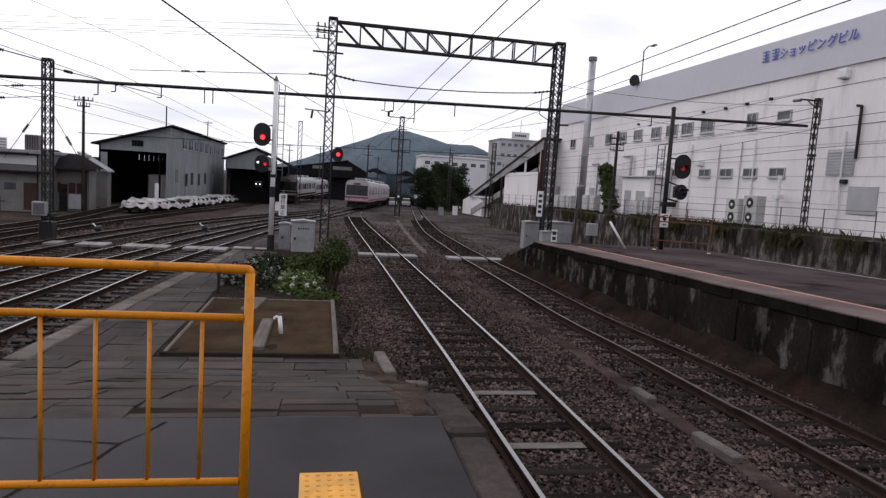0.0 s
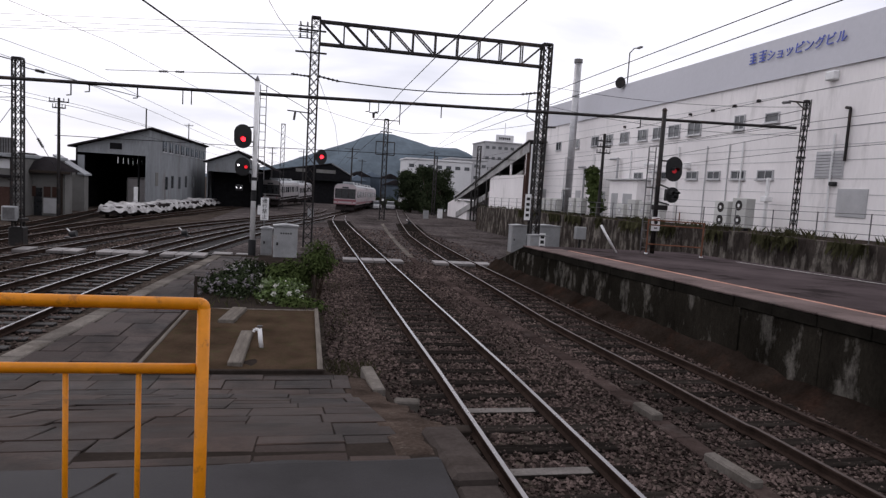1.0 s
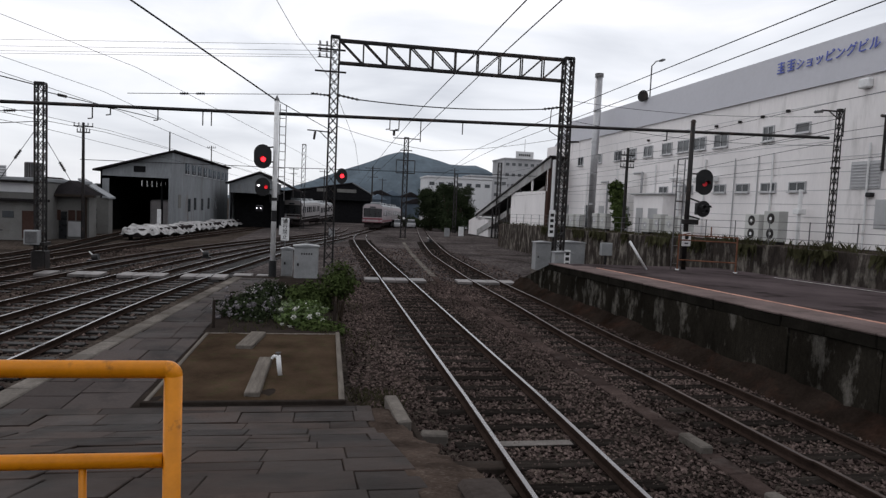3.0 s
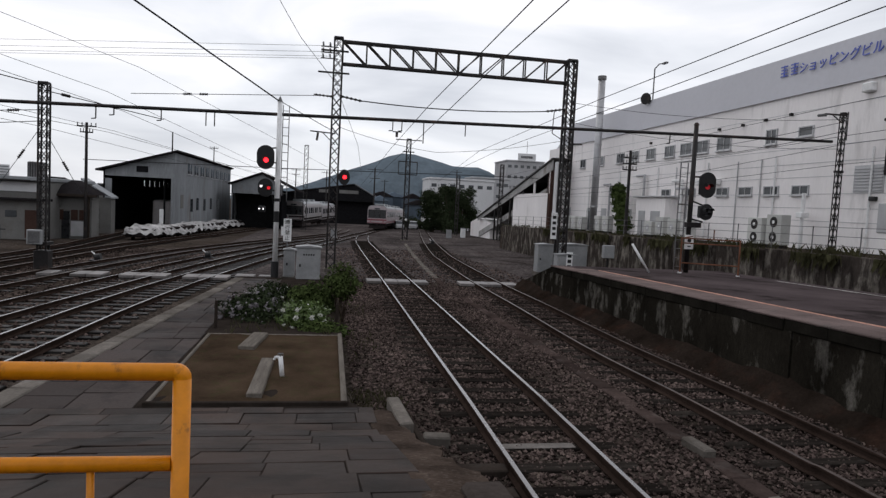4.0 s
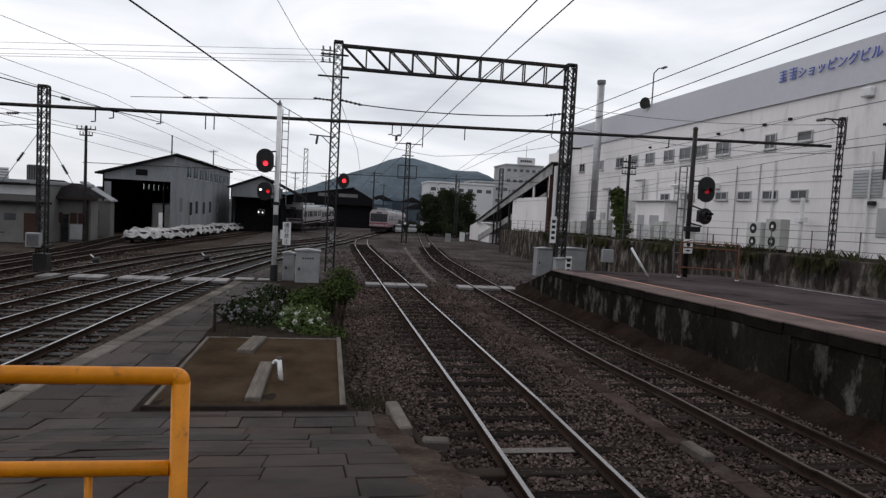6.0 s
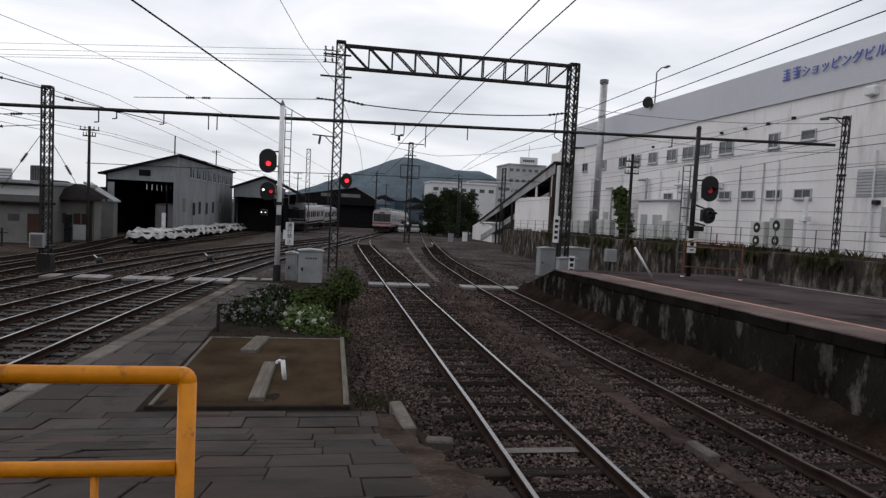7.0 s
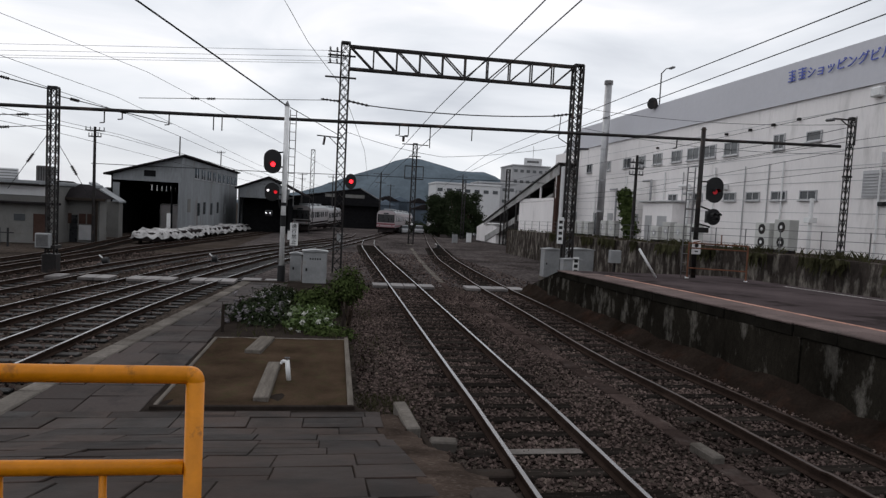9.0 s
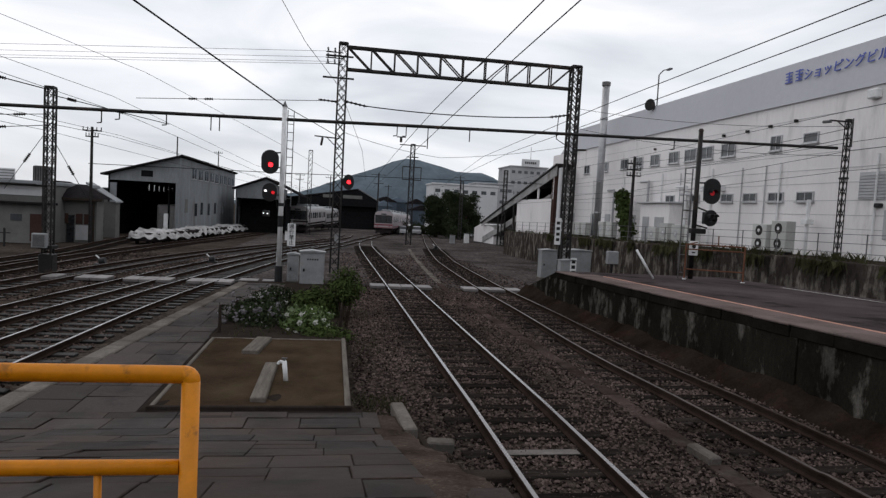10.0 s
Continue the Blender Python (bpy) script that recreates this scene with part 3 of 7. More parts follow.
    def pave(x0, x1, y0, y1, wide, deep, mt, seed, gap=0.0025):
        rr = random.Random(seed)
        y = y0
        while y < y1 - 0.12:
            b = min(y + deep * rr.uniform(0.82, 1.15), y1)
            lim = max(x0, left_edge((y + b) / 2) + 0.33)
            x = lim - rr.uniform(0, wide * 0.8)
            while x < x1 - 0.05:
                w = wide * rr.uniform(0.6, 1.5)
                c0, c1 = max(x, lim), min(x + w, x1)
                if c1 - c0 > 0.12:
                    if rr.random() < 0.22 and c1 - c0 > 0.3:
                        mid = (y + b) / 2 + rr.uniform(-0.08, 0.08)
                        slab(c0, c1, y, mid, mt, rr, gap)
                        slab(c0, c1, mid, b, mt, rr, gap)
                    else:
                        slab(c0, c1, y, b, mt, rr, gap)
                x += w
            y = b
    pave(-4.6, 0.5, 1.92, 7.2, 0.62, 0.6, PAVER, 11)
    pave(-4.45, -2.42, 7.2, 12.0, 0.95, 1.2, WETSLAB, 12, 0.004)
    pave(-3.95, -2.46, 12.0, 17.0, 0.9, 1.3, WETSLAB, 13, 0.004)
    pave(-3.45, -1.7, 17.0, 22.0, 0.9, 1.3, WETSLAB, 14, 0.004)
    # cracks in the asphalt
    for pts in (((-1.55, 0.86), (-1.5, 1.0), (-1.43, 1.12), (-1.28, 1.28), (-1.22, 1.5), (-1.12, 1.66), (-1.05, 1.82)), ((-2.6, 1.5), (-2.1, 1.62), (-1.6, 1.58), (-1.22, 1.5))):
        v, f = [], []
        for k, (x, y) in enumerate(pts):
            w = 0.009 + 0.006 * math.sin(k * 2.3)
            v += [(x - w, y, surf(y) + 0.0155), (x + w, y + w, surf(y) + 0.0155)]
        f = [(2 * k, 2 * k + 1, 2 * k + 3, 2 * k + 2) for k in range(len(pts) - 1)]
        part("crack", raw("crack", v, f, JOINT), None, th)


# ---- far platform ----
def surf2(y):
    if y < 5:
        return 1.29
    if y < 20.5:
        return 1.29 - 0.026 * (y - 5)
    return max(gz(y) - 0.1, 0.887 - 1.25 * (y - 20.5) / 4.5)


def build_far_platform():
    th = thing("platform_far", "high platform with mossy concrete wall, pale coping and faded orange line", "platform", kind="structure")
    ys = [-45, -20, 0, 6, 10, 14] + [14 + 0.65 * i for i in range(1, 11)] + [22, 23.5, 25]
    rnd = random.Random(8)
    vs, fs = [], []
    for y in ys:
        z = surf2(y)
        vs += [(7.55, y, z - 0.03), (13.9, y, z - 0.03), (13.9, y, -0.7), (7.55, y, -0.7)]
    for i in range(len(ys) - 1):
        for j in range(4):
            a = i * 4
            fs.append((a + j, a + (j + 1) % 4, a + 4 + (j + 1) % 4, a + 4 + j))
    e = len(vs) - 4
    fs += [(3, 2, 1, 0), (e, e + 1, e + 2, e + 3)]
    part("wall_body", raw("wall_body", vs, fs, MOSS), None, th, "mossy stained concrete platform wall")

    def strip(name, x0, x1, lift, mt, y0=-45, y1=21.0):
        v, f = [], []
        yy = [y for y in ys if y0 <= y <= y1]
        for y in yy:
            v += [(x0, y, surf2(y) + lift), (x1, y, surf2(y) + lift)]
        for i in range(len(yy) - 1):
            f.append((2 * i, 2 * i + 1, 2 * i + 3, 2 * i + 2))
        part(name, raw(name, v, f, mt), None, th)
    strip("asphalt_top", 7.9, 13.9, -0.002, OLDASPHALT)
    strip("worn_margin", 7.9, 8.42, 0.002, COPING, y1=19.6)
    strip("orange_line", 8.36, 8.49, 0.005, ORANGE_LINE, y1=18.6)
    strip("white_line", 13.25, 13.33, 0.004, WHITE_LINE, y1=16.8)
    y = -8.0
    while y < 20.0:
        l = 0.98
        ym = y + l / 2
        slope = math.atan2(surf2(y + l) - surf2(y), l)
        m = Matrix.Translation((7.69 + rnd.uniform(-0.012, 0.012), ym, surf2(ym) - 0.07 + rnd.uniform(-0.006, 0.006))) @ Matrix.Rotation(slope, 4, "X")
        part("coping_stone", Mesher().box((-0.25, -l / 2 + 0.006, 0.03), (0.24, l / 2 - 0.006, 0.075), 0.014), COPING, th, at=m)
        # mossy course below the lip, painted dark as the overhang's shadow
        part("coping_course", Mesher().box((-0.235, -l / 2 + 0.006, -0.16), (0.24, l / 2 - 0.006, 0.03), 0.012), SHADEMOSS, th, at=m)
        y += l
    # cast wall panels below the coping, each a little proud or back
    y = -6.0
    while y < 20.2:
        w = rnd.uniform(1.5, 2.4)
        d = rnd.uniform(0.0, 0.03)
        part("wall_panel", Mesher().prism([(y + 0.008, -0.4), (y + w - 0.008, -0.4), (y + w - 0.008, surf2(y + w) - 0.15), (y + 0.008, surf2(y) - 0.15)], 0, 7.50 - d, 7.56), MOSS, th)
        y += w


def build_dirt_bank():
    """Low bank of rusty dirt along the foot of the far platform wall."""
    n, k = 90, 6
    vs = []
    for j in range(n + 1):
        y = -4 + 28 * j / n
        h = 0.40 + 0.14 * noise.noise(Vector((y * 0.5, 1.0, 3.0))) + 0.05 * noise.noise(Vector((y * 2.3, 5.0, 3.0)))
        for i in range(k + 1):
            u = i / k
            x = 6.98 + 0.60 * u + 0.04 * noise.noise(Vector((y * 1.7, u * 3, 8.0)))
            vs.append((x, y, gz(y) - 0.175 + h * u ** 1.4 + 0.03 * noise.noise(Vector((x * 5, y * 4, 2.0))) * u))
    fs = [(j * (k + 1) + i, j * (k + 1) + i + 1, (j + 1) * (k + 1) + i + 1, (j + 1) * (k + 1) + i) for j in range(n) for i in range(k)]
    tagged(new("dirt_bank", raw("dirt_bank", vs, fs, DIRTBANK)), "dark rusty dirt banked against the platform wall", "dirt", kind="structure")


def build_yard_surface():
    """Trodden dusty surface of the yard beyond the foot crossing, a little above the ground sheet."""
    ys = [25.2] + [28 + 10 * i for i in range(13)]
    xs = [(-7.0, 14.8)] + [(-7.0 - 0.2 * i, 15.2 + 1.4 * i) for i in range(13)]
    vs = [(x, y, gz(y) - 0.158) for y, (a, b) in zip(ys, xs) for x in (a, b)]
    fs = [(2 * i, 2 * i + 1, 2 * i + 3, 2 * i + 2) for i in range(len(ys) - 1)]
    tagged(new("yard_surface", raw("yard_surface", vs, fs, YARDDUST)), "dusty grey trodden yard ground beyond the crossing", "ground", kind="structure")


# ---- terrace, retaining wall and fence ----
def terr(y):
    return 1.85 - 0.0155 * (y - 15)


def build_terrace():
    th = thing("retaining_wall", "stained concrete retaining wall with dark streaks and weeds on top", "retaining wall", kind="structure")
    y = -40.0
    while y < 55:
        l = 3.0
        m = Mesher()
        z0, z1 = terr(y + 1.5) + 0.02, gz(y) - 0.5
        m.box((15.3, y + 0.012, z1), (15.62, y + l - 0.012, z0), 0.02)
        part("wall_panel", m, OLDWALL, th)
        y += l
    vs = [(15.5, -60, terr(-60) - 0.08), (80, -60, terr(-60) - 0.08), (80, 57.5, terr(57.5) - 0.08), (15.5, 57.5, terr(57.5) - 0.08),
          (15.5, -60, -3), (80, -60, -3), (80, 57.5, -3), (15.5, 57.5, -3)]
    fs = [(0, 1, 2, 3), (4, 7, 6, 5), (0, 4, 5, 1), (1, 5, 6, 2), (2, 6, 7, 3), (3, 7, 4, 0)]
    tagged(new("terrace_ground", raw("terrace", vs, fs, GROUND)), "raised gravel ground behind the retaining wall", "ground", kind="structure")
    fence = thing("wire_fence", "low rusty wire fence along the retaining wall", "fence")
    post = Mesher().rod((0, 0, 0), (0, 0, 0.9), 0.02, n=6).mesh("post", GREYSTEEL)
    y = 6.0
    while y < 57:
        part("post", post, None, fence, at=Matrix.Translation((15.55, y, terr(y))))
        y += 2.0
    for h in (0.3, 0.6, 0.88):
        m = Mesher()
        m.bar((15.55, 6, terr(6) + h), (15.55, 57, terr(57) + h), 0.018)
        part("fence_rail", m, GREYSTEEL, fence)


# ---- the long white building ----
BX = 22.0


def build_shop():
    th = thing("shopping_building", "long white clad shopping building with a grey fascia and small windows", "building")
    part("wall", Mesher().box((BX, -40, -1.5), (62, 64, 9.0)), WALL, th, "white sheet clad wall with horizontal joints")
    m = Mesher().prism([(BX - 0.12, 8.96), (BX + 0.1, 11.0), (62, 11.0), (62, 8.96)], 1, -40.1, 58)
    part("fascia", m, FASCIA, th, "smooth pale grey fascia band")
    m = Mesher().prism([(58, 8.96), (58, 11.0), (63.9, 8.0), (63.9, 7.0)], 0, BX + 0.02, 61.9)
    part("fascia_end", m, FASCIA, th)
    for z in (2.9, 3.5, 4.15, 4.95, 5.6, 6.35, 8.1):
        part("cladding_joint", Mesher().box((BX - 0.012, -40, z), (BX + 0.02, 64, z + 0.025)), FRAME, th)
    for y in range(-8, 64, 6):
        part("downpipe", Mesher().rod((BX - 0.08, y + 0.7, 1.4), (BX - 0.08, y + 0.7, 6.1 if y % 12 else 8.9), 0.05, n=8), WHITEPAINT if y % 12 else GALV, th)

    for y in (31.85, 29.85, 38.35):
        part("conduit", Mesher().rod((BX - 0.05, y, 1.5), (BX - 0.05, y, 6.0), 0.032, n=7), FRAME, th)

    def window(y0, y1, z0, z1, panes=2):
        w = part("window", Mesher().box((BX - 0.03, y0 + 0.03, z0 + 0.03), (BX + 0.05, y1 - 0.03, z1 - 0.03)), GLASS, th)
        f = Mesher()
        for a in (y0, y1 - 0.06):
            f.box((BX - 0.07, a, z0), (BX + 0.02, a + 0.06, z1), 0.008)
        for b in (z0, z1 - 0.06):
            f.box((BX - 0.068, y0 + 0.06, b), (BX + 0.02, y1 - 0.06, b + 0.06), 0.008)
        for k in range(1, panes):
            c = y0 + (y1 - y0) * k / panes
            f.box((BX - 0.06, c - 0.025, z0 + 0.06), (BX + 0.02, c + 0.025, z1 - 0.06), 0.006)
        part("frame", f, FRAME, w)
        part("sill", Mesher().box((BX - 0.14, y0 - 0.05, z0 - 0.06), (BX + 0.02, y1 + 0.05, z0 - 0.004), 0.01), FRAME, w)
    for y in (26.3, 28.4, 30.5, 32.6, 36.0, 39.0):
        window(y, y + 1.15, 4.12, 4.6)
    for y, w in ((28.85, 0.85), (32.7, 1.35), (34.9, 1.3), (36.7, 1.4), (38.8, 1.3), (41.4, 1.3), (43.9, 1.3), (46.3, 1.3), (50.0, 1.2), (54.0, 1.2)):
        window(y, y + w, 6.72, 7.5)
    window(26.3, 27.3, 6.9, 7.4, 1)
    # shutters, louvre, doors and small boxes on the wall
    lou = part("louvre", Mesher().box((BX - 0.05, 22.1, 4.2), (BX + 0.02, 23.65, 5.35)), FRAME, th, "grey metal louvre")
    for k in range(8):
        part("slat", Mesher().box((BX - 0.09, 22.15, 4.27 + k * 0.13), (BX - 0.05, 23.6, 4.33 + k * 0.13), 0.008), GALV, lou)
    part("wall_box", Mesher().box((BX - 0.28, 22.9, 8.4), (BX + 0.02, 23.45, 8.8), 0.05), WHITEPAINT, th, "white ventilation hood")
    part("shutter", Mesher().box((BX - 0.05, 20.7, 2.55), (BX + 0.02, 22.25, 3.75), 0.02), FRAME, th)
    part("drain_pipe", Mesher().rod((BX - 0.1, 22.0, 4.9), (BX - 0.1, 22.0, 7.1), 0.06, n=8).rod((BX - 0.1, 22.0, 7.1), (BX - 0.1, 22.25, 7.15), 0.06, n=8), STEEL, th, "dark wall pipe with a bent top")
    for y in (38, 44.5, 49, 52, 57):
        part("door", Mesher().box((BX - 0.05, y, 1.3), (BX + 0.02, y + 1.0, 3.2), 0.02), FRAME if y != 52 else GLASS, th)
    for y, z in ((31.6, 7.9), (33.8, 7.9), (29.7, 7.95), (27.8, 8.0), (42.0, 7.8), (40.5, 3.9), (47.2, 4.2)):
        part("wall_lamp", Mesher().box((BX - 0.16, y, z), (BX + 0.02, y + 0.16, z + 0.14), 0.02), STEEL, th)
    pc = part("porch", Mesher().box((20.9, 37.6, 0.9), (BX, 41.6, 4.0), 0.03), WALL, th, "white lean-to porch")
    part("porch_roof", Mesher().box((20.7, 37.4, 4.0), (BX, 41.8, 4.1), 0.02), FRAME, pc)
    part("porch_window", Mesher().box((20.86, 38.2, 2.3), (20.92, 39.4, 3.1), 0.01), FRAME, pc)
    part("porch_door", Mesher().box((20.86, 40.2, 1.3), (20.92, 41.1, 3.1), 0.01), FRAME, pc)
    for k, y in enumerate((36.6, 37.2, 42.3, 45.2, 48.0)):
        part("pipe_run", Mesher().rod((21.75, y, 1.2), (21.75, y, 4.6 + 0.5 * (k % 3)), 0.09, n=8), WHITEPAINT if k % 2 else GALV, th)
        part("pipe_elbow", Mesher().rod((21.75, y, 4.6 + 0.5 * (k % 3)), (21.75, y + 1.2, 4.6 + 0.5 * (k % 3)), 0.09, n=8), WHITEPAINT if k % 2 else GALV, th)
    for y in (33.4, 35.2):
        part("vent_hood", Mesher().box((BX - 0.35, y, 4.75), (BX + 0.02, y + 0.4, 5.1), 0.04), WHITEPAINT, th)
    part("door_lamp", Mesher().box((BX - 0.2, 22.35, 3.85), (BX + 0.02, 22.65, 4.03), 0.03), BLACK, th)
    # lettering
    cu = bpy.data.curves.new("lettering", "FONT")
    cu.body = "ショッピングビル"
    cu.size, cu.extrude, cu.space_character = 0.60, 0.02, 1.08
    cu.materials.append(SIGNBLUE)
    ob = new("lettering", cu)
    ob.parent = th
    ob.matrix_basis = Matrix.Translation((BX - 0.085, 27.62, 10.02)) @ Matrix.Rotation(radians(-90), 4, "Z") @ Matrix.Rotation(radians(84), 4, "X")
    # the two signs before the words, as plain bar marks
    for k, y in enumerate((28.96, 28.24)):
        m = Mesher()
        for j, z in enumerate((0.0, 0.15, 0.3, 0.46)):
            w = (0.26, 0.22, 0.2, 0.25)[(j + k) % 4]
            m.box((BX - 0.075, y - 0.28 - w, 10.03 + z), (BX - 0.045, y - 0.28 + w, 10.09 + z))
        m.box((BX - 0.076, y - 0.33, 10.03), (BX - 0.044, y - 0.25, 10.58))
        part("sign_mark", m, SIGNBLUE, th, "blue sign mark on the fascia")
    tagged(ob, "blue sign lettering on the fascia")


def build_closure():
    """Plain unseen wall added behind the camera to close the end and cut skylight."""
    tagged(new("wall_south", Mesher().box((-26, -19, -1), (22, -18.5, 8.0)).mesh("wall_south", RENDERWALL)), "plain unseen wall added behind the camera to cut sky light", "wall", kind="structure")


def build_stair_bridge():
    th = thing("footbridge_stair", "roofed footbridge stair coming down beside the white building", "footbridge")
    part("base_wall", Mesher().box((20.4, 59.2, -1.6), (23.5, 71.0, 4.45), 0.03), WALL, th, "cream rendered base wall")
    part("end_wall", Mesher().prism([(82.0, -1.9), (94.0, -1.9), (94.0, 0.5), (90.0, 1.15), (85.0, 1.1), (82.0, 0.8)], 0, 20.6, 23.3), WALL, th)

    def top(y):
        return 7.4 - (y - 58.5) * 0.207
    # roof sheet with a dark edge, raking side panel and stair soffit
    part("roof", Mesher().prism([(57.6, top(57.6)), (57.6, top(57.6) + 0.14), (88, top(88) + 0.14), (88, top(88))], 0, 20.1, 23.7), STEEL, th, "dark edged sloping roof sheet")
    part("side_panel", Mesher().prism([(57.8, top(57.8) - 0.95), (57.8, top(57.8) - 0.02), (88, top(88) - 0.02), (88, top(88) - 0.4)], 0, 20.25, 20.34), PANELGREY, th, "grey raking side panel")
    part("flight", Mesher().prism([(60.0, 4.3), (60.0, 4.9), (88, -0.6), (88, -1.4)], 0, 20.5, 23.4), PANELGREY, th)
    # near-black panel painted as the shade under the stair roof
    part("back_panel", Mesher().prism([(58, 3.6), (58, top(58)), (88, top(88)), (88, -1.4)], 0, 23.4, 23.5), SHEDDARK, th)
    for y in (58.4, 63.2, 67.0, 72.0, 79.0):
        part("post", Mesher().box((20.3, y, -1.5 if y > 71.2 else 4.4), (20.46, y + 0.22, top(y) - 0.4)), WALL if y < 64 else STEEL, th)
    part("pillar", Mesher().box((20.3, 56.6, 0.4), (20.9, 57.3, 7.3), 0.03), FARWALL, th)
    part("pillar", Mesher().box((20.3, 58.2, 0.4), (20.9, 58.9, 7.2), 0.03), BROWNWALL, th)


# ---- wires ----
def wire(name, label, pts, r=0.012, sag=0.0, mt=None, category="overhead wire", group="overhead wires"):
    cu = bpy.data.curves.new(name, "CURVE")
    cu.dimensions, cu.bevel_depth, cu.bevel_resolution = "3D", r, 1
    full = []
    for a, b in zip(pts[:-1], pts[1:]):
        k = 14 if sag else 1
        for i in range(k):
            t = i / k
            p = Vector(a).lerp(Vector(b), t)
            full.append((p.x, p.y, p.z - sag * 4 * t * (1 - t)))
    full.append(tuple(pts[-1]))
    sp = cu.splines.new("POLY")
    sp.points.add(len(full) - 1)
    for q, p in zip(sp.points, full):
        q.co = (*p, 1)
    cu.materials.append(mt or WIRE)
    ob = new(name, cu)
    return tagged(ob, label, category, group)


def lattice_mast(name, label, x, y, z0, z1, w, w_top=None, step=0.55, mt=None, leg=0.06, lace=None):
    """Four corner angles laced with diagonals on every face."""
    mt = mt or STEEL
    w_top = w_top or w
    th = thing(name, label, "lattice mast", group="overhead line masts", at=Matrix.Translation((x, y, z0)))
    h = z1 - z0

    def c(t, sx, sy):
        k = (w + (w_top - w) * t) / 2
        return (sx * k, sy * k, h * t)
    for sx, sy in ((-1, -1), (1, -1), (1, 1), (-1, 1)):
        part("leg", Mesher().bar(c(0, sx, sy), c(1, sx, sy), leg), mt, th)
    n = max(3, int(h / step))
    ring = ((-1, -1), (1, -1), (1, 1), (-1, 1))
    shared = {}
    bw = lace or (0.06 if w > 0.33 else 0.034)
    for f in range(4):
        a, b = ring[f], ring[(f + 1) % 4]
        for i in range(n):
            t0, t1 = i / n, (i + 1) / n
            for k, (p, q) in enumerate(((a, b), (b, a))):
                if w == w_top:
                    if (f, k) not in shared:
                        shared[(f, k)] = Mesher().bar(c(0, *p), c(1 / n, *q), bw, 0.022).mesh("brace", mt)
                    part("brace", shared[(f, k)], None, th, at=Matrix.Translation((0, 0, h * t0)))
                else:
                    part("brace", Mesher().bar(c(t0, *p), c(t1, *q), bw, 0.022), mt, th)
    part("foot", Mesher().box((-w * 0.8, -w * 0.8, -0.35), (w * 0.8, w * 0.8, 0.12), 0.03), KERB, th)
    part("cap", Mesher().box((-w_top * 0.55, -w_top * 0.55, h - 0.03), (w_top * 0.55, w_top * 0.55, h + 0.05)), mt, th)
    return th


def insulator(m, p, q, r=0.055):
    """One turned insulator body with five sheds from p to q."""
    p, q = Vector(p), Vector(q)
    d = (q - p).normalized()
    a = d.orthogonal().normalized()
    b = d.cross(a)
    vs, n = [], 8
    rings = []
    for i in range(5):
        rings += [(i / 5, r * 0.45), ((i + 0.25) / 5, r), ((i + 0.6) / 5, r * 0.5)]
    rings.append((1.0, r * 0.4))
    for t, k in rings:
        e = p.lerp(q, t)
        vs += [e + (a * math.cos(6.2832 * i / n) + b * math.sin(6.2832 * i / n)) * k for i in range(n)]
    fs = [(j * n + i, j * n + (i + 1) % n, (j + 1) * n + (i + 1) % n, (j + 1) * n + i) for j in range(len(rings) - 1) for i in range(n)]
    fs += [tuple(range(n))[::-1], tuple(range((len(rings) - 1) * n, len(rings) * n))]
    return m.add(vs, fs)


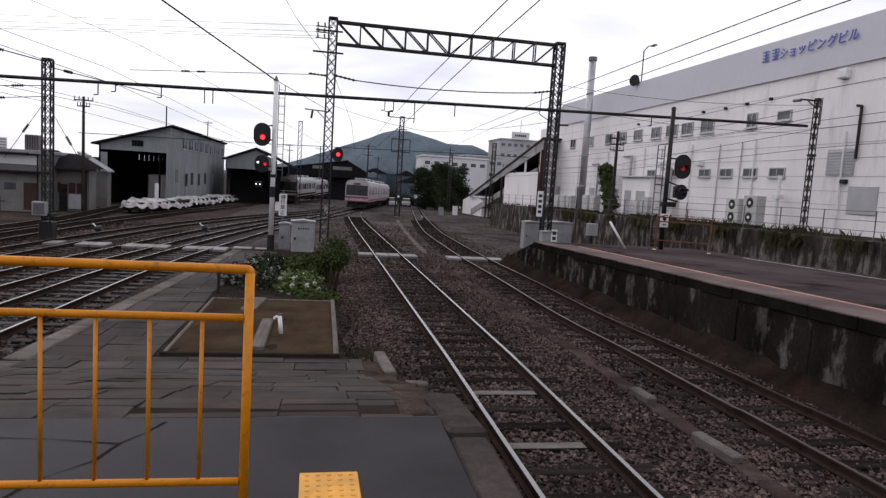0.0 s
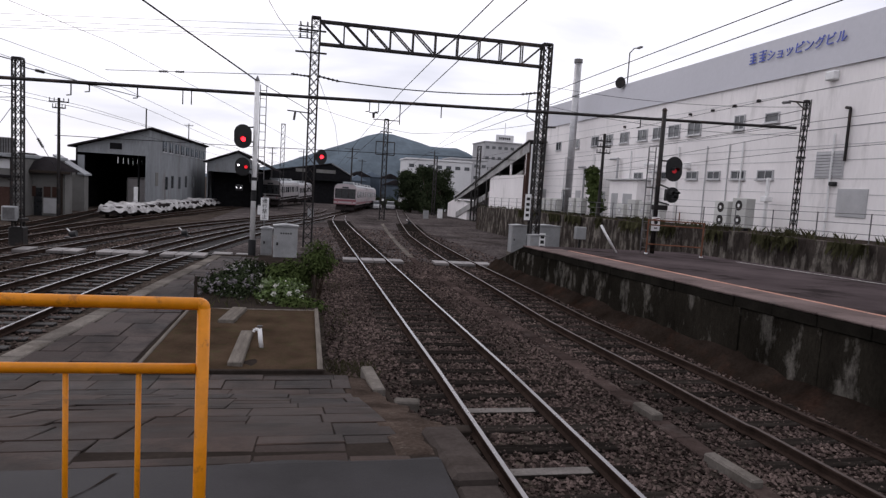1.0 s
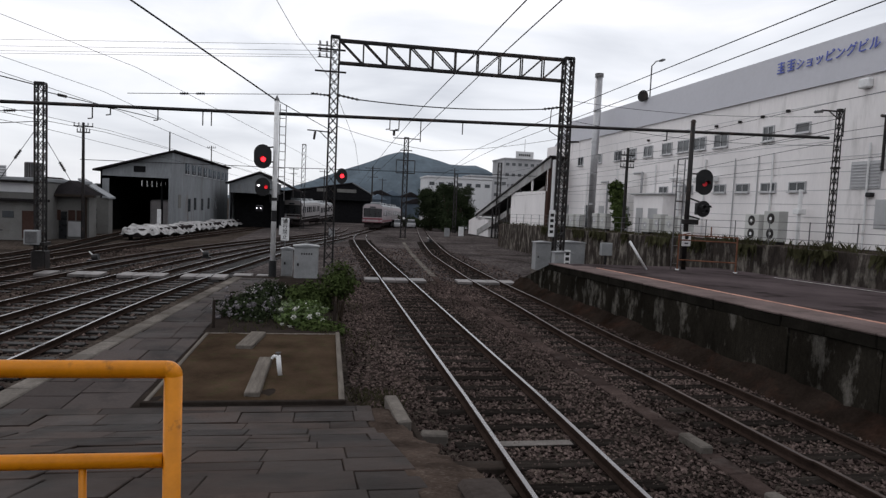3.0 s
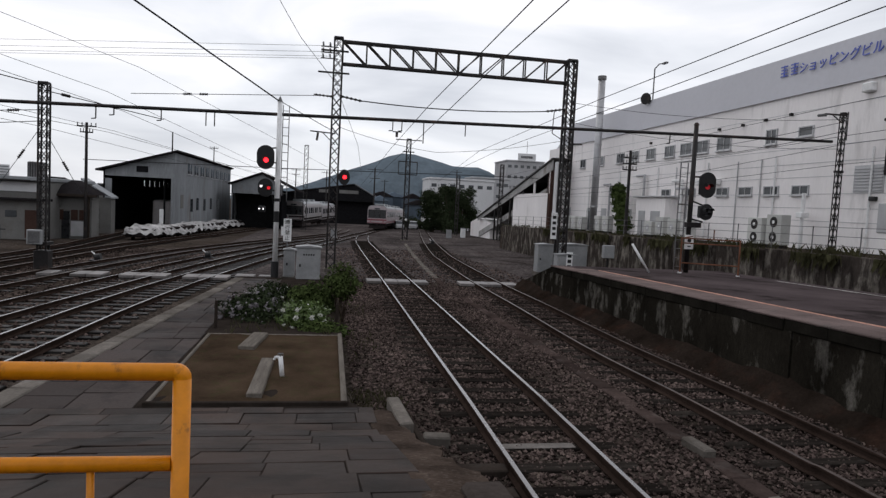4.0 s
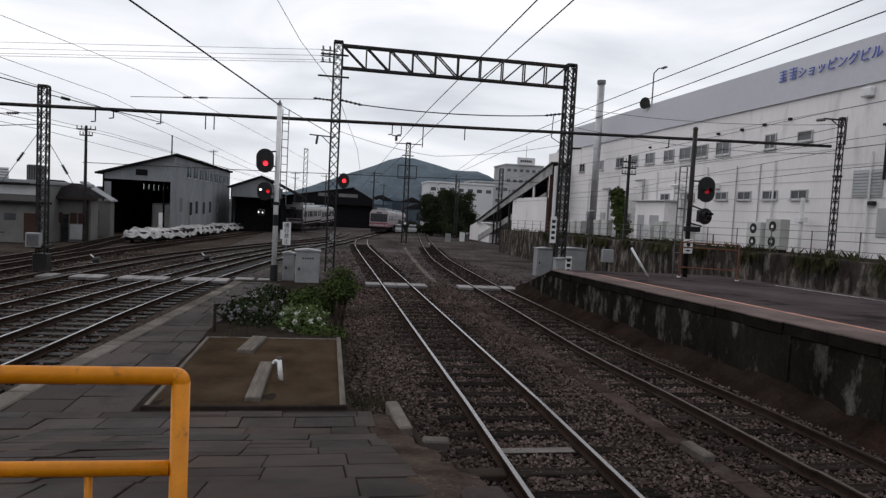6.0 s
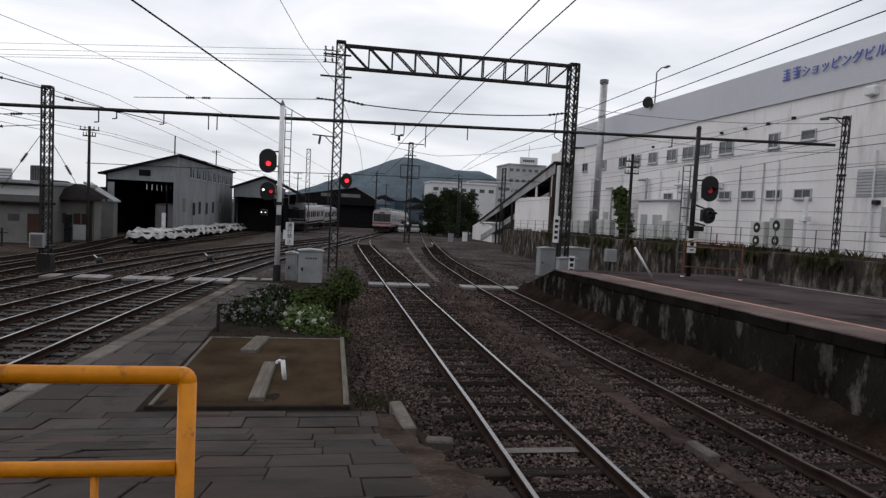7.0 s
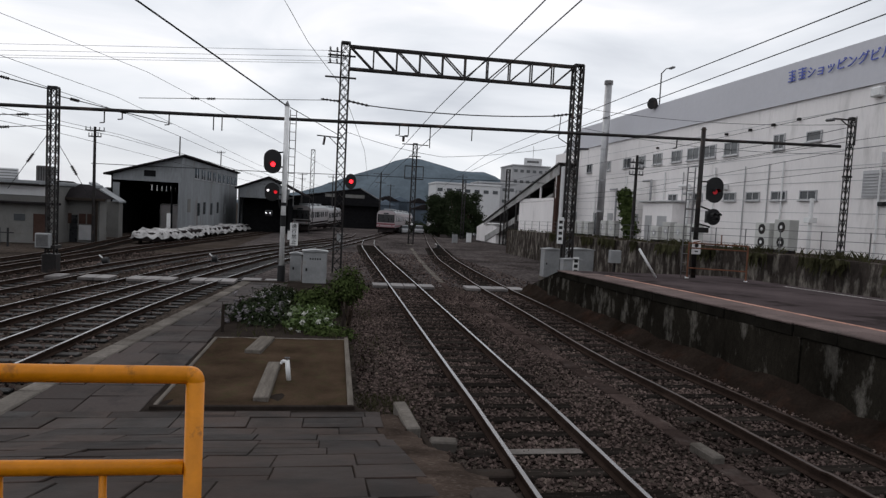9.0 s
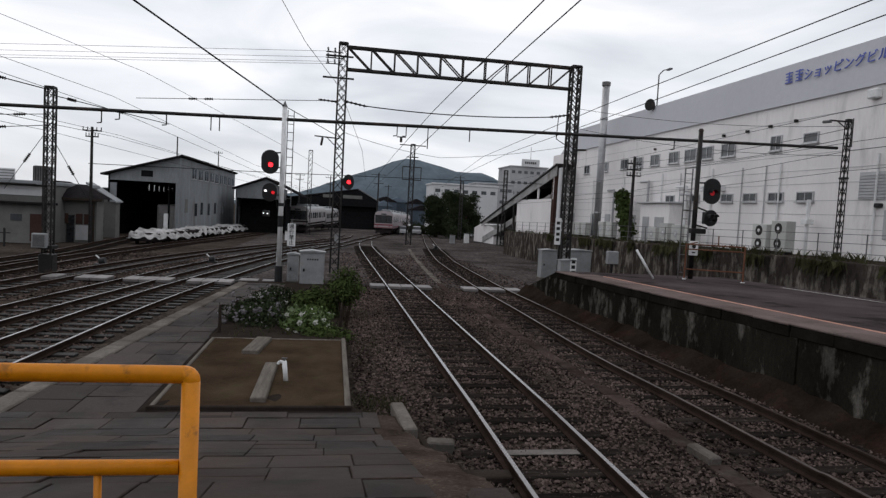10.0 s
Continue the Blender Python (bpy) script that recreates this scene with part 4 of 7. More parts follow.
def build_gantry():
    y, xl, xr, zb = 28.5, -0.05, 10.72, gz(28.5) - 0.1
    left = lattice_mast("gantry_mast", "dark steel lattice gantry leg with cross-arms and insulators", xl, y, zb, 9.85, 0.36, step=0.42, leg=0.075)
    right = lattice_mast("gantry_mast", "dark steel lattice gantry leg beside relay cabinets", xr, y, zb, 9.8, 0.40, step=0.42, leg=0.085)
    tr = thing("gantry_beam", "dark steel truss beam spanning the tracks", "gantry beam")
    zt, zl = 9.72, 8.75
    for yy in (y - 0.16, y + 0.16):
        for z in (zt, zl):
            part("chord", Mesher().bar((xl + 0.15, yy, z), (xr - 0.15, yy, z), 0.09), STEEL, tr)
    n = 10
    for i in range(n + 1):
        x = xl + 0.2 + (xr - xl - 0.4) * i / n
        m = Mesher()
        for yy in (y - 0.16, y + 0.16):
            m.bar((x, yy, zl), (x, yy, zt), 0.055)
        m.bar((x, y - 0.16, zt), (x, y + 0.16, zt), 0.05)
        part("upright", m, STEEL, tr)
        if i < n:
            x2 = xl + 0.2 + (xr - xl - 0.4) * (i + 1) / n
            m = Mesher()
            for yy in (y - 0.16, y + 0.16):
                if i < 5:
                    m.bar((x, yy, zt), (x2, yy, zl), 0.055)
                else:
                    m.bar((x, yy, zl), (x2, yy, zt), 0.055)
            part("diagonal", m, STEEL, tr)
    # cross-arms with insulators on the left leg
    for z, half in ((9.3, 0.75), (8.35, 0.85)):
        m = Mesher()
        m.bar((-half, 0, z - zb), (half * 0.6, 0, z - zb), 0.07)
        part("cross_arm", m, STEEL, left)
    for k, z in enumerate((9.45, 9.2, 8.95)):
        part("pin_arm", Mesher().bar((0, 0, z - zb), (-0.75, 0, z - zb), 0.04), STEEL, left)
        for x in (-0.35, -0.65):
            part("insulator", insulator(Mesher(), (x, 0, z - zb + 0.02), (x - 0.02, 0, z - zb + 0.2), 0.055), GREYSTEEL, left)
    m = Mesher()
    part("insulator", insulator(Mesher(), (0.2, 0, 7.35 - zb), (1.15, 0, 7.2 - zb), 0.07), STEEL, left)
    part("insulator", insulator(Mesher(), (-0.2, 0, 7.3 - zb), (-1.0, 0, 7.35 - zb), 0.06), STEEL, left)
    m.bar((-1.1, 0, 5.75 - zb), (0, 0, 5.7 - zb), 0.05)
    m.bar((-0.6, 0, 5.75 - zb), (0, 0, 5.2 - zb), 0.035)
    m.rod((-0.75, 0, 5.7 - zb), (-0.8, 0, 5.35 - zb), 0.05)
    part("bracket", m, STEEL, left)
    m = Mesher()
    m.bar((0.1, 0, 5.95 - zb), (0.75, 0, 5.98 - zb), 0.08)
    m.bar((0.3, 0, 5.95 - zb), (0.3, 0, 5.3 - zb), 0.06)
    part("insulator", insulator(Mesher(), (-0.2, 0, 7.55 - zb), (-1.15, 0, 7.38 - zb), 0.07), STEEL, right)
    part("bracket", m, STEEL, right)
    part("jumper", Mesher().rod((-0.7, 0, 7.46 - zb), (-0.75, 0, 6.4 - zb), 0.02, n=6).rod((-0.75, 0, 6.4 - zb), (-0.2, 0, 6.1 - zb), 0.02, n=6), STEEL, right)
    part("notice_plate", Mesher().box((-0.62, -0.3, 1.75 - zb - 0.3), (-0.33, -0.26, 3.0 - zb - 0.3), 0.01), WHITEPAINT, right, "white notice plate with black marks")
    for i in range(4):
        part("notice_mark", Mesher().box((-0.56, -0.308, 1.62 - zb + 0.26 * i), (-0.39, -0.3, 1.76 - zb + 0.26 * i)), TEXT_DARK, right)
    # red signal on the left leg
    s = thing("small_signal", "small black round signal with a red light on the gantry leg", "railway signal", at=Matrix.Translation((0.41, 28.15, 3.79)))
    m = Mesher().prism([(0.25 * math.cos(i * math.pi / 12), 0.34 * math.sin(i * math.pi / 12)) for i in range(24)], 1, 0.0, 0.06)
    part("backing", m, BLACK, s)
    part("lamp", Mesher().rod((0.02, -0.02, 0.0), (0.02, 0.02, 0.0), 0.085, n=14), RED, s)
    part("hood", Mesher().box((-0.12, -0.2, 0.11), (0.12, 0.0, 0.135), 0.01), BLACK, s)
    part("arm", Mesher().bar((0, 0.05, -0.1), (-0.25, 0.3, -0.1), 0.06), STEEL, s)


def build_cross_beam():
    """Round steel beam hung across all tracks, with hangers."""
    a, b = Vector((-30.0, 24.2, 5.2)), Vector((21.2, 24.2, 6.38))
    th = thing("pipe_beam", "dark round steel beam hung across all the tracks with hangers", "pipe beam")
    part("pipe", Mesher().rod(a, b, 0.065, n=10), STEEL, th)
    for x, h in ((-8.5, 0.45), (-7.9, 0.3), (-6.3, 0.42), (-4.75, 0.55), (-4.45, 0.55), (2.1, 0.4), (2.45, 0.4), (3.3, 0.85), (4.95, 0.5), (13.6, 0.4)):
        t = (x - a.x) / (b.x - a.x)
        z = a.z + (b.z - a.z) * t
        m = Mesher().bar((x, 24.2, z), (x, 24.2, z - h), 0.035)
        if h < 0.5:
            m.bar((x, 24.2, z - h), (x - 0.15, 24.2, z - h - 0.02), 0.035)
        part("hanger", m, STEEL, th)
    m = Mesher().bar((2.1, 24.2, 5.5), (2.45, 24.2, 5.5), 0.035)
    m.rod((2.27, 24.2, 5.5), (2.27, 24.2, 5.3), 0.05)
    part("hanger", m, STEEL, th)


def signal_head(parent, x, y, z, w, h, lamps, name="signal_head"):
    """A black backing plate with rounded ends, and hooded lamps."""
    out = []
    for i in range(28):
        an = 2 * math.pi * i / 28
        k = (h - w) / 2 if h > w else 0
        out.append((x + w / 2 * math.cos(an), z + w / 2 * math.sin(an) + (k if math.sin(an) > 0 else -k)))
    hd = part(name, Mesher().prism(out, 1, y, y + 0.05), BLACK, parent, "black oval signal backing plate")
    part("lamp_case", Mesher().box((x - 0.16, y + 0.05, z - h * 0.38), (x + 0.16, y + 0.3, z + h * 0.38), 0.03), BLACK, hd)
    for dx, dz, r, mt in lamps:
        part("lamp", Mesher().rod((x + dx, y - 0.015, z + dz), (x + dx, y + 0.02, z + dz), r, n=16), mt, hd)
        m = Mesher()
        for i in range(9):
            an = math.pi * (0.0 + i / 8)
            an2 = math.pi * (0.0 + (i + 1) / 8)
            if i < 8:
                c0, s0, c1, s1 = math.cos(an), math.sin(an), math.cos(an2), math.sin(an2)
                q = r + 0.025
                m.add([(x + dx + q * c0, y, z + dz + q * s0), (x + dx + q * c1, y, z + dz + q * s1), (x + dx + q * c1, y - 0.2, z + dz + q * s1), (x + dx + q * c0, y - 0.2, z + dz + q * s0),
                       (x + dx + (q + .012) * c0, y, z + dz + (q + .012) * s0), (x + dx + (q + .012) * c1, y, z + dz + (q + .012) * s1), (x + dx + (q + .012) * c1, y - 0.2, z + dz + (q + .012) * s1), (x + dx + (q + .012) * c0, y - 0.2, z + dz + (q + .012) * s0)],
                      [(0, 1, 2, 3), (7, 6, 5, 4), (2, 6, 7, 3), (0, 4, 5, 1)])
        part("hood", m, BLACK, hd)
    return hd


def ladder(parent, x, y, z0, z1, w=0.3):
    ld = part("ladder", Mesher().bar((x - w / 2, y, z0), (x - w / 2, y, z1), 0.03).bar((x + w / 2, y, z0), (x + w / 2, y, z1), 0.03), GREYSTEEL, parent)
    z = z0 + 0.3
    while z < z1:
        part("rung", Mesher().bar((x - w / 2, y, z), (x + w / 2, y, z), 0.022), GREYSTEEL, ld)
        z += 0.3


def build_signals():
    # white post with two heads
    x, y, zb = -2.07, 23.4, gz(23.4) - 0.15
    th = thing("signal_post", "white signal post with black foot carrying a lit red signal", "railway signal")
    part("foot", Mesher().rod((x, y, zb), (x, y, 0.42), 0.14, n=14), BLACK, th)
    part("post", Mesher().rod((x, y, 0.42), (x, y, 6.2), 0.095, 0.085, n=14), WHITEPAINT, th, smooth=True)
    part("band", Mesher().rod((x, y, 1.85), (x, y, 2.25), 0.098, n=14), BLACK, th)
    part("band", Mesher().rod((x, y, 2.6), (x, y, 2.72), 0.1, n=14), BLACK, th)
    part("finial", Mesher().rod((x, y, 6.2), (x, y, 6.4), 0.1, 0.01, n=12), GREYSTEEL, th)
    ladder(th, x + 0.22, y + 0.12, 2.6, 6.1, 0.22)
    part("bracket", Mesher().bar((x, y, 4.55), (x - 0.35, y - 0.05, 4.5), 0.05).bar((x, y, 4.0), (x - 0.35, y - 0.05, 4.0), 0.05).bar((x, y, 3.0), (x - 0.35, y, 3.0), 0.05), STEEL, th)
    signal_head(th, x - 0.42, y - 0.28, 4.17, 0.62, 0.86, [(0.02, -0.10, 0.085, RED)])
    signal_head(th, x - 0.40, y - 0.28, 3.08, 0.52, 0.66, [(0.12, 0.0, 0.06, DIMRED), (-0.14, 0.05, 0.035, WHITELAMP)])
    part("lower_head", Mesher().box((x - 0.62, y - 0.3, 2.2), (x - 0.38, y - 0.1, 2.42), 0.03), BLACK, th)
    for dx in (-0.58, -0.44):
        part("lamp", Mesher().rod((x + dx, y - 0.32, 2.32), (x + dx, y - 0.29, 2.32), 0.018, n=10), WHITELAMP, th)
    part("cable", Mesher().rod((x - 0.2, y - 0.15, 3.0), (x - 0.12, y - 0.05, 2.5), 0.02, n=6), BLACK, th)
    # notice board
    nb = thing("notice_board", "narrow white notice board reading no passage in black", "sign", at=Matrix.Translation((-1.72, 24.4, 0)))
    part("panel", Mesher().box((-0.15, -0.02, 1.1), (0.15, 0.02, 1.96), 0.01), WHITEPAINT, nb)
    part("post", Mesher().rod((0, 0.04, gz(24) - 0.2), (0, 0.04, 2.1), 0.03, n=8), GREYSTEEL, nb)
    cu = bpy.data.curves.new("lettering", "FONT")
    cu.body, cu.size, cu.extrude, cu.align_x, cu.space_line = "通\n行\n禁\n止", 0.19, 0.004, "CENTER", 1.08
    cu.materials.append(TEXT_DARK)
    ob = new("lettering", cu)
    ob.parent = nb
    ob.matrix_basis = Matrix.Translation((0, -0.028, 1.78)) @ Matrix.Rotation(radians(90), 4, "X")
    # dark post with ladder on the far platform
    x, y, zb = 11.75, 19.1, surf2(19.1) - 0.1
    th = thing("signal_post", "dark signal post with ladder and round black signal heads", "railway signal")
    part("post", Mesher().rod((x, y, zb), (x, y, 5.86), 0.085, 0.075, n=12), STEEL, th, smooth=True)
    part("cap", Mesher().rod((x, y, 5.86), (x, y, 5.94), 0.1, 0.05, n=12), STEEL, th)
    ladder(th, x - 0.32, y, zb, 4.6, 0.26)
    part("ladder_top", Mesher().bar((x - 0.42, y, 4.6), (x, y, 4.65), 0.03).bar((x - 0.42, y, 3.2), (x, y, 3.2), 0.03), GREYSTEEL, th)
    signal_head(th, x + 0.42, y - 0.25, 3.88, 0.60, 0.85, [(0.0, -0.06, 0.085, FAINTRED)])
    signal_head(th, x + 0.44, y - 0.25, 2.99, 0.48, 0.54, [(-0.08, 0.05, 0.05, GLASS), (0.09, 0.05, 0.05, GLASS), (0.0, -0.1, 0.05, GLASS)])
    part("bracket", Mesher().bar((x, y, 4.15), (x + 0.4, y - 0.1, 4.15), 0.05).bar((x, y, 3.35), (x + 0.42, y - 0.1, 3.2), 0.05).bar((x, y, 2.75), (x + 0.42, y - 0.1, 2.65), 0.05), STEEL, th)
    part("control_box", Mesher().box((x - 0.12, y - 0.1, 2.45), (x + 0.4, y + 0.15, 2.62), 0.02), STEEL, th)
    pl = part("number_plate", Mesher().box((x - 0.2, y - 0.16, 1.72), (x + 0.12, y - 0.13, 2.2), 0.01), WHITEPAINT, th, "white plate with a dark round mark")
    part("mark", Mesher().rod((x - 0.04, y - 0.17, 2.02), (x - 0.04, y - 0.158, 2.02), 0.07, n=14).box((x - 0.1, y - 0.17, 1.8), (x + 0.02, y - 0.159, 1.84)), TEXT_DARK, pl)
    # guard rail round the post
    g = thing("guard_rail", "rusty thin guard rail standing on the platform", "guard rail")
    zb = surf2(18.6) - 0.02
    for px, py in ((11.3, 18.7), (12.95, 18.0)):
        part("post", Mesher().rod((px, py, zb), (px, py, zb + 1.2), 0.028, n=8), RUSTBROWN, g)
        part("shoe", Mesher().rod((px, py, zb), (px, py, zb + 0.06), 0.06, n=8), WHITEPAINT, g)
    for h in (0.36, 1.02, 1.18):
        part("rail", Mesher().rod((11.3, 18.7, zb + h), (12.95, 18.0, zb + h), 0.022, n=8), RUSTBROWN, g)
    part("stay", Mesher().rod((11.35, 18.7, zb + 1.18), (11.75, 18.8, zb + 1.25), 0.02, n=6).rod((12.2, 18.32, zb + 1.18), (12.2, 18.32, zb + 1.5), 0.02, n=6), RUSTBROWN, g)


def build_masts():
    m = lattice_mast("line_mast", "tall dark lattice mast standing in the yard", -10.5, 25.0, gz(25) - 0.15, 6.45, 0.29, step=0.4, leg=0.05, lace=0.02)
    part("clamp", Mesher().box((-0.24, -0.3, 1.0), (0.24, 0.3, 1.12)), STEEL, m)
    part("foot_block", Mesher().box((-0.24, -0.24, 0.1), (0.24, 0.24, 0.8), 0.03), STEEL, m)
    bx = thing("mast_box", "pale grey box fixed to the lattice mast", "electrical box", at=Matrix.Translation((-10.65, 24.7, 0)))
    part("case", Mesher().box((-0.25, -0.12, 0.62), (0.25, 0.1, 1.15), 0.02), CABINET, bx)
    part("door", Mesher().box((-0.2, -0.14, 0.68), (0.2, -0.12, 1.1), 0.008), GREYSTEEL, bx)
    mr = lattice_mast("line_mast", "slim lattice mast with a short arm beside the white building", 20.4, 22.75, terr(23) - 0.2, 7.33, 0.19, 0.17, step=0.42, leg=0.04, lace=0.012)
    h = 7.33 - terr(23) + 0.2
    part("arm", Mesher().bar((-0.85, 0, h - 0.06), (0.1, 0, h - 0.06), 0.06).bar((-0.5, 0, h - 0.08), (0, 0, h - 0.4), 0.035), STEEL, mr)
    part("insulator", insulator(Mesher(), (-0.8, 0, h - 0.1), (-1.2, 0, h - 0.16), 0.07), GREYSTEEL, mr)
    part("bracket", Mesher().bar((0, 0, h - 1.05), (0.24, 0, h - 1.05), 0.03).bar((0.22, 0, h - 1.05), (0.22, 0, h + 0.1), 0.03), STEEL, mr)
    part("clamp", Mesher().box((-0.13, -0.13, 3.4), (0.13, 0.13, 3.48)), STEEL, mr)
    mm = lattice_mast("line_mast", "distant lattice mast with cross-arms and a square frame", 7.5, 65.5, gz(65) - 0.2, 9.3, 0.5, 0.4, step=0.7)
    for z, h in ((9.4, 1.35), (8.2, 0.6), (7.2, 0.95), (5.9, 0.95)):
        part("cross_arm", Mesher().bar((-h, 0, z + 0.9), (h, 0, z + 0.9), 0.09), STEEL, mm)
    part("frame", Mesher().bar((-0.95, 0, 6.8), (-0.95, 0, 8.1), 0.08).bar((0.95, 0, 6.8), (0.95, 0, 8.1), 0.08), STEEL, mm)
    part("warning_lamp", Mesher().rod((0, -0.3, 2.2), (0, -0.35, 2.2), 0.12, n=10), WHITEPAINT, mm)
    lattice_mast("line_mast", "distant dark mast near the footbridge", 20.2, 76, gz(76) - 0.2, 8.0, 0.4, step=0.7)
    lattice_mast("line_mast", "distant lattice mast beside the silver train", -3.3, 82, gz(82) - 0.2, 9.3, 0.45, step=0.7)
    lattice_mast("line_mast", "slender lattice mast near the engine sheds", 17.6, 90, gz(90) - 0.2, 7.0, 0.4, step=0.7)

    def pole(label, x, y, z1, arms, r=0.12, mt=None):
        th = thing("utility_pole", label, "utility pole", group="utility poles", at=Matrix.Translation((x, y, 0)))
        part("shaft", Mesher().rod((0, 0, gz(y) - 0.3), (0, 0, z1), r, r * 0.7, n=10), mt or STEEL, th)
        for z, h in arms:
            part("cross_arm", Mesher().bar((-h, 0, z), (h, 0, z), 0.08), STEEL, th)
            for s in (-1, -0.5, 0.5, 1):
                part("insulator", insulator(Mesher(), (s * h * 0.95, 0, z + 0.03), (s * h * 0.95, 0, z + 0.25), 0.05), GREYSTEEL, th)
    pole("dark utility pole with cross-arms before a low house", -16.4, 46.4, 7.1, [(6.85, 0.6), (6.45, 0.4)], 0.12)
    pole("thin pole behind the shed", -22.0, 95, 11.0, [], 0.12)
    pole("thin pole behind the shed", -18.0, 104, 10.0, [(9.7, 0.6)], 0.1)
    pole("distant bluish pole with cross-arms", 7.2, 112, 8.6, [(8.3, 1.3), (6.8, 0.9)], 0.16)
    pole("distant dark pole with cross-arms", -1.0, 120, 8.0, [(7.6, 0.9), (6.4, 0.8)], 0.13)
    pole("distant dark pole with cross-arms", 12.0, 150, 8.0, [(7.6, 0.9)], 0.13)
    pole("distant dark pole with cross-arms", -7.0, 130, 8.5, [(8.2, 0.9), (7.3, 0.7)], 0.13)
    pole("distant pole by the trees", 25.0, 130, 10.0, [(9.6, 1.0)], 0.14)
    pole("pole against the white building", 19.7, 40.5, 7.1, [(6.6, 0.5), (6.2, 0.5), (5.8, 0.5)], 0.13)
    # flue beside the building
    ch = thing("flue_pipe", "tall galvanised flue pipe against the white building", "flue pipe", at=Matrix.Translation((20.9, 49.0, terr(49) - 0.1)))
    part("pipe", Mesher().rod((0, 0, 0), (0, 0, 12.2), 0.28, n=16), GALV, ch, smooth=True)
    for z in (2.0, 4.5, 7.0, 9.5):
        part("collar", Mesher().rod((0, 0, z), (0, 0, z + 0.12), 0.31, n=16), GALV, ch)
    part("cap", Mesher().rod((0, 0, 12.2), (0, 0, 12.5), 0.34, n=16), GREYSTEEL, ch)
    # roof lamp
    lp = thing("roof_lamp", "curved roof lamp pole on the building edge", "lamp post", at=Matrix.Translation((22.6, 43.6, 11.0)))
    part("pole", Mesher().rod((0, 0, 0), (0, 0, 2.4), 0.05, n=8), GREYSTEEL, lp)
    part("arm", Mesher().rod((0, 0, 2.4), (0.1, -0.45, 2.65), 0.04, n=8).rod((0.1, -0.45, 2.65), (0.15, -1.0, 2.6), 0.04, n=8), GREYSTEEL, lp)
    part("head", Mesher().box((0.0, -1.5, 2.5), (0.25, -0.95, 2.62), 0.03), GREYSTEEL, lp)
    dish = thing("loudspeaker_horn", "dark round horn on the roof edge", "loudspeaker", at=Matrix.Translation((22.3, 43.4, 10.82)))
    part("horn", Mesher().rod((0, 0, 0.3), (-0.5, -0.3, 0.3), 0.1, 0.42, n=16), STEEL, dish)
    part("bracket", Mesher().bar((0, 0, 0), (0, 0, 0.3), 0.08), STEEL, dish)


def strung(label, p, q, spots, r=0.014):
    """A span wire fixed at p, with insulators threaded on it."""
    p, q = Vector(p), Vector(q)
    th = thing("insulated_span", label, "overhead wire", group="overhead wires")
    part("wire", Mesher().rod(p, q, r, n=6), WIRE, th)
    for t in spots:
        part("insulator", insulator(Mesher(), p.lerp(q, t), p.lerp(q, t) + (q - p).normalized() * 0.38, 0.065), STEEL, th)


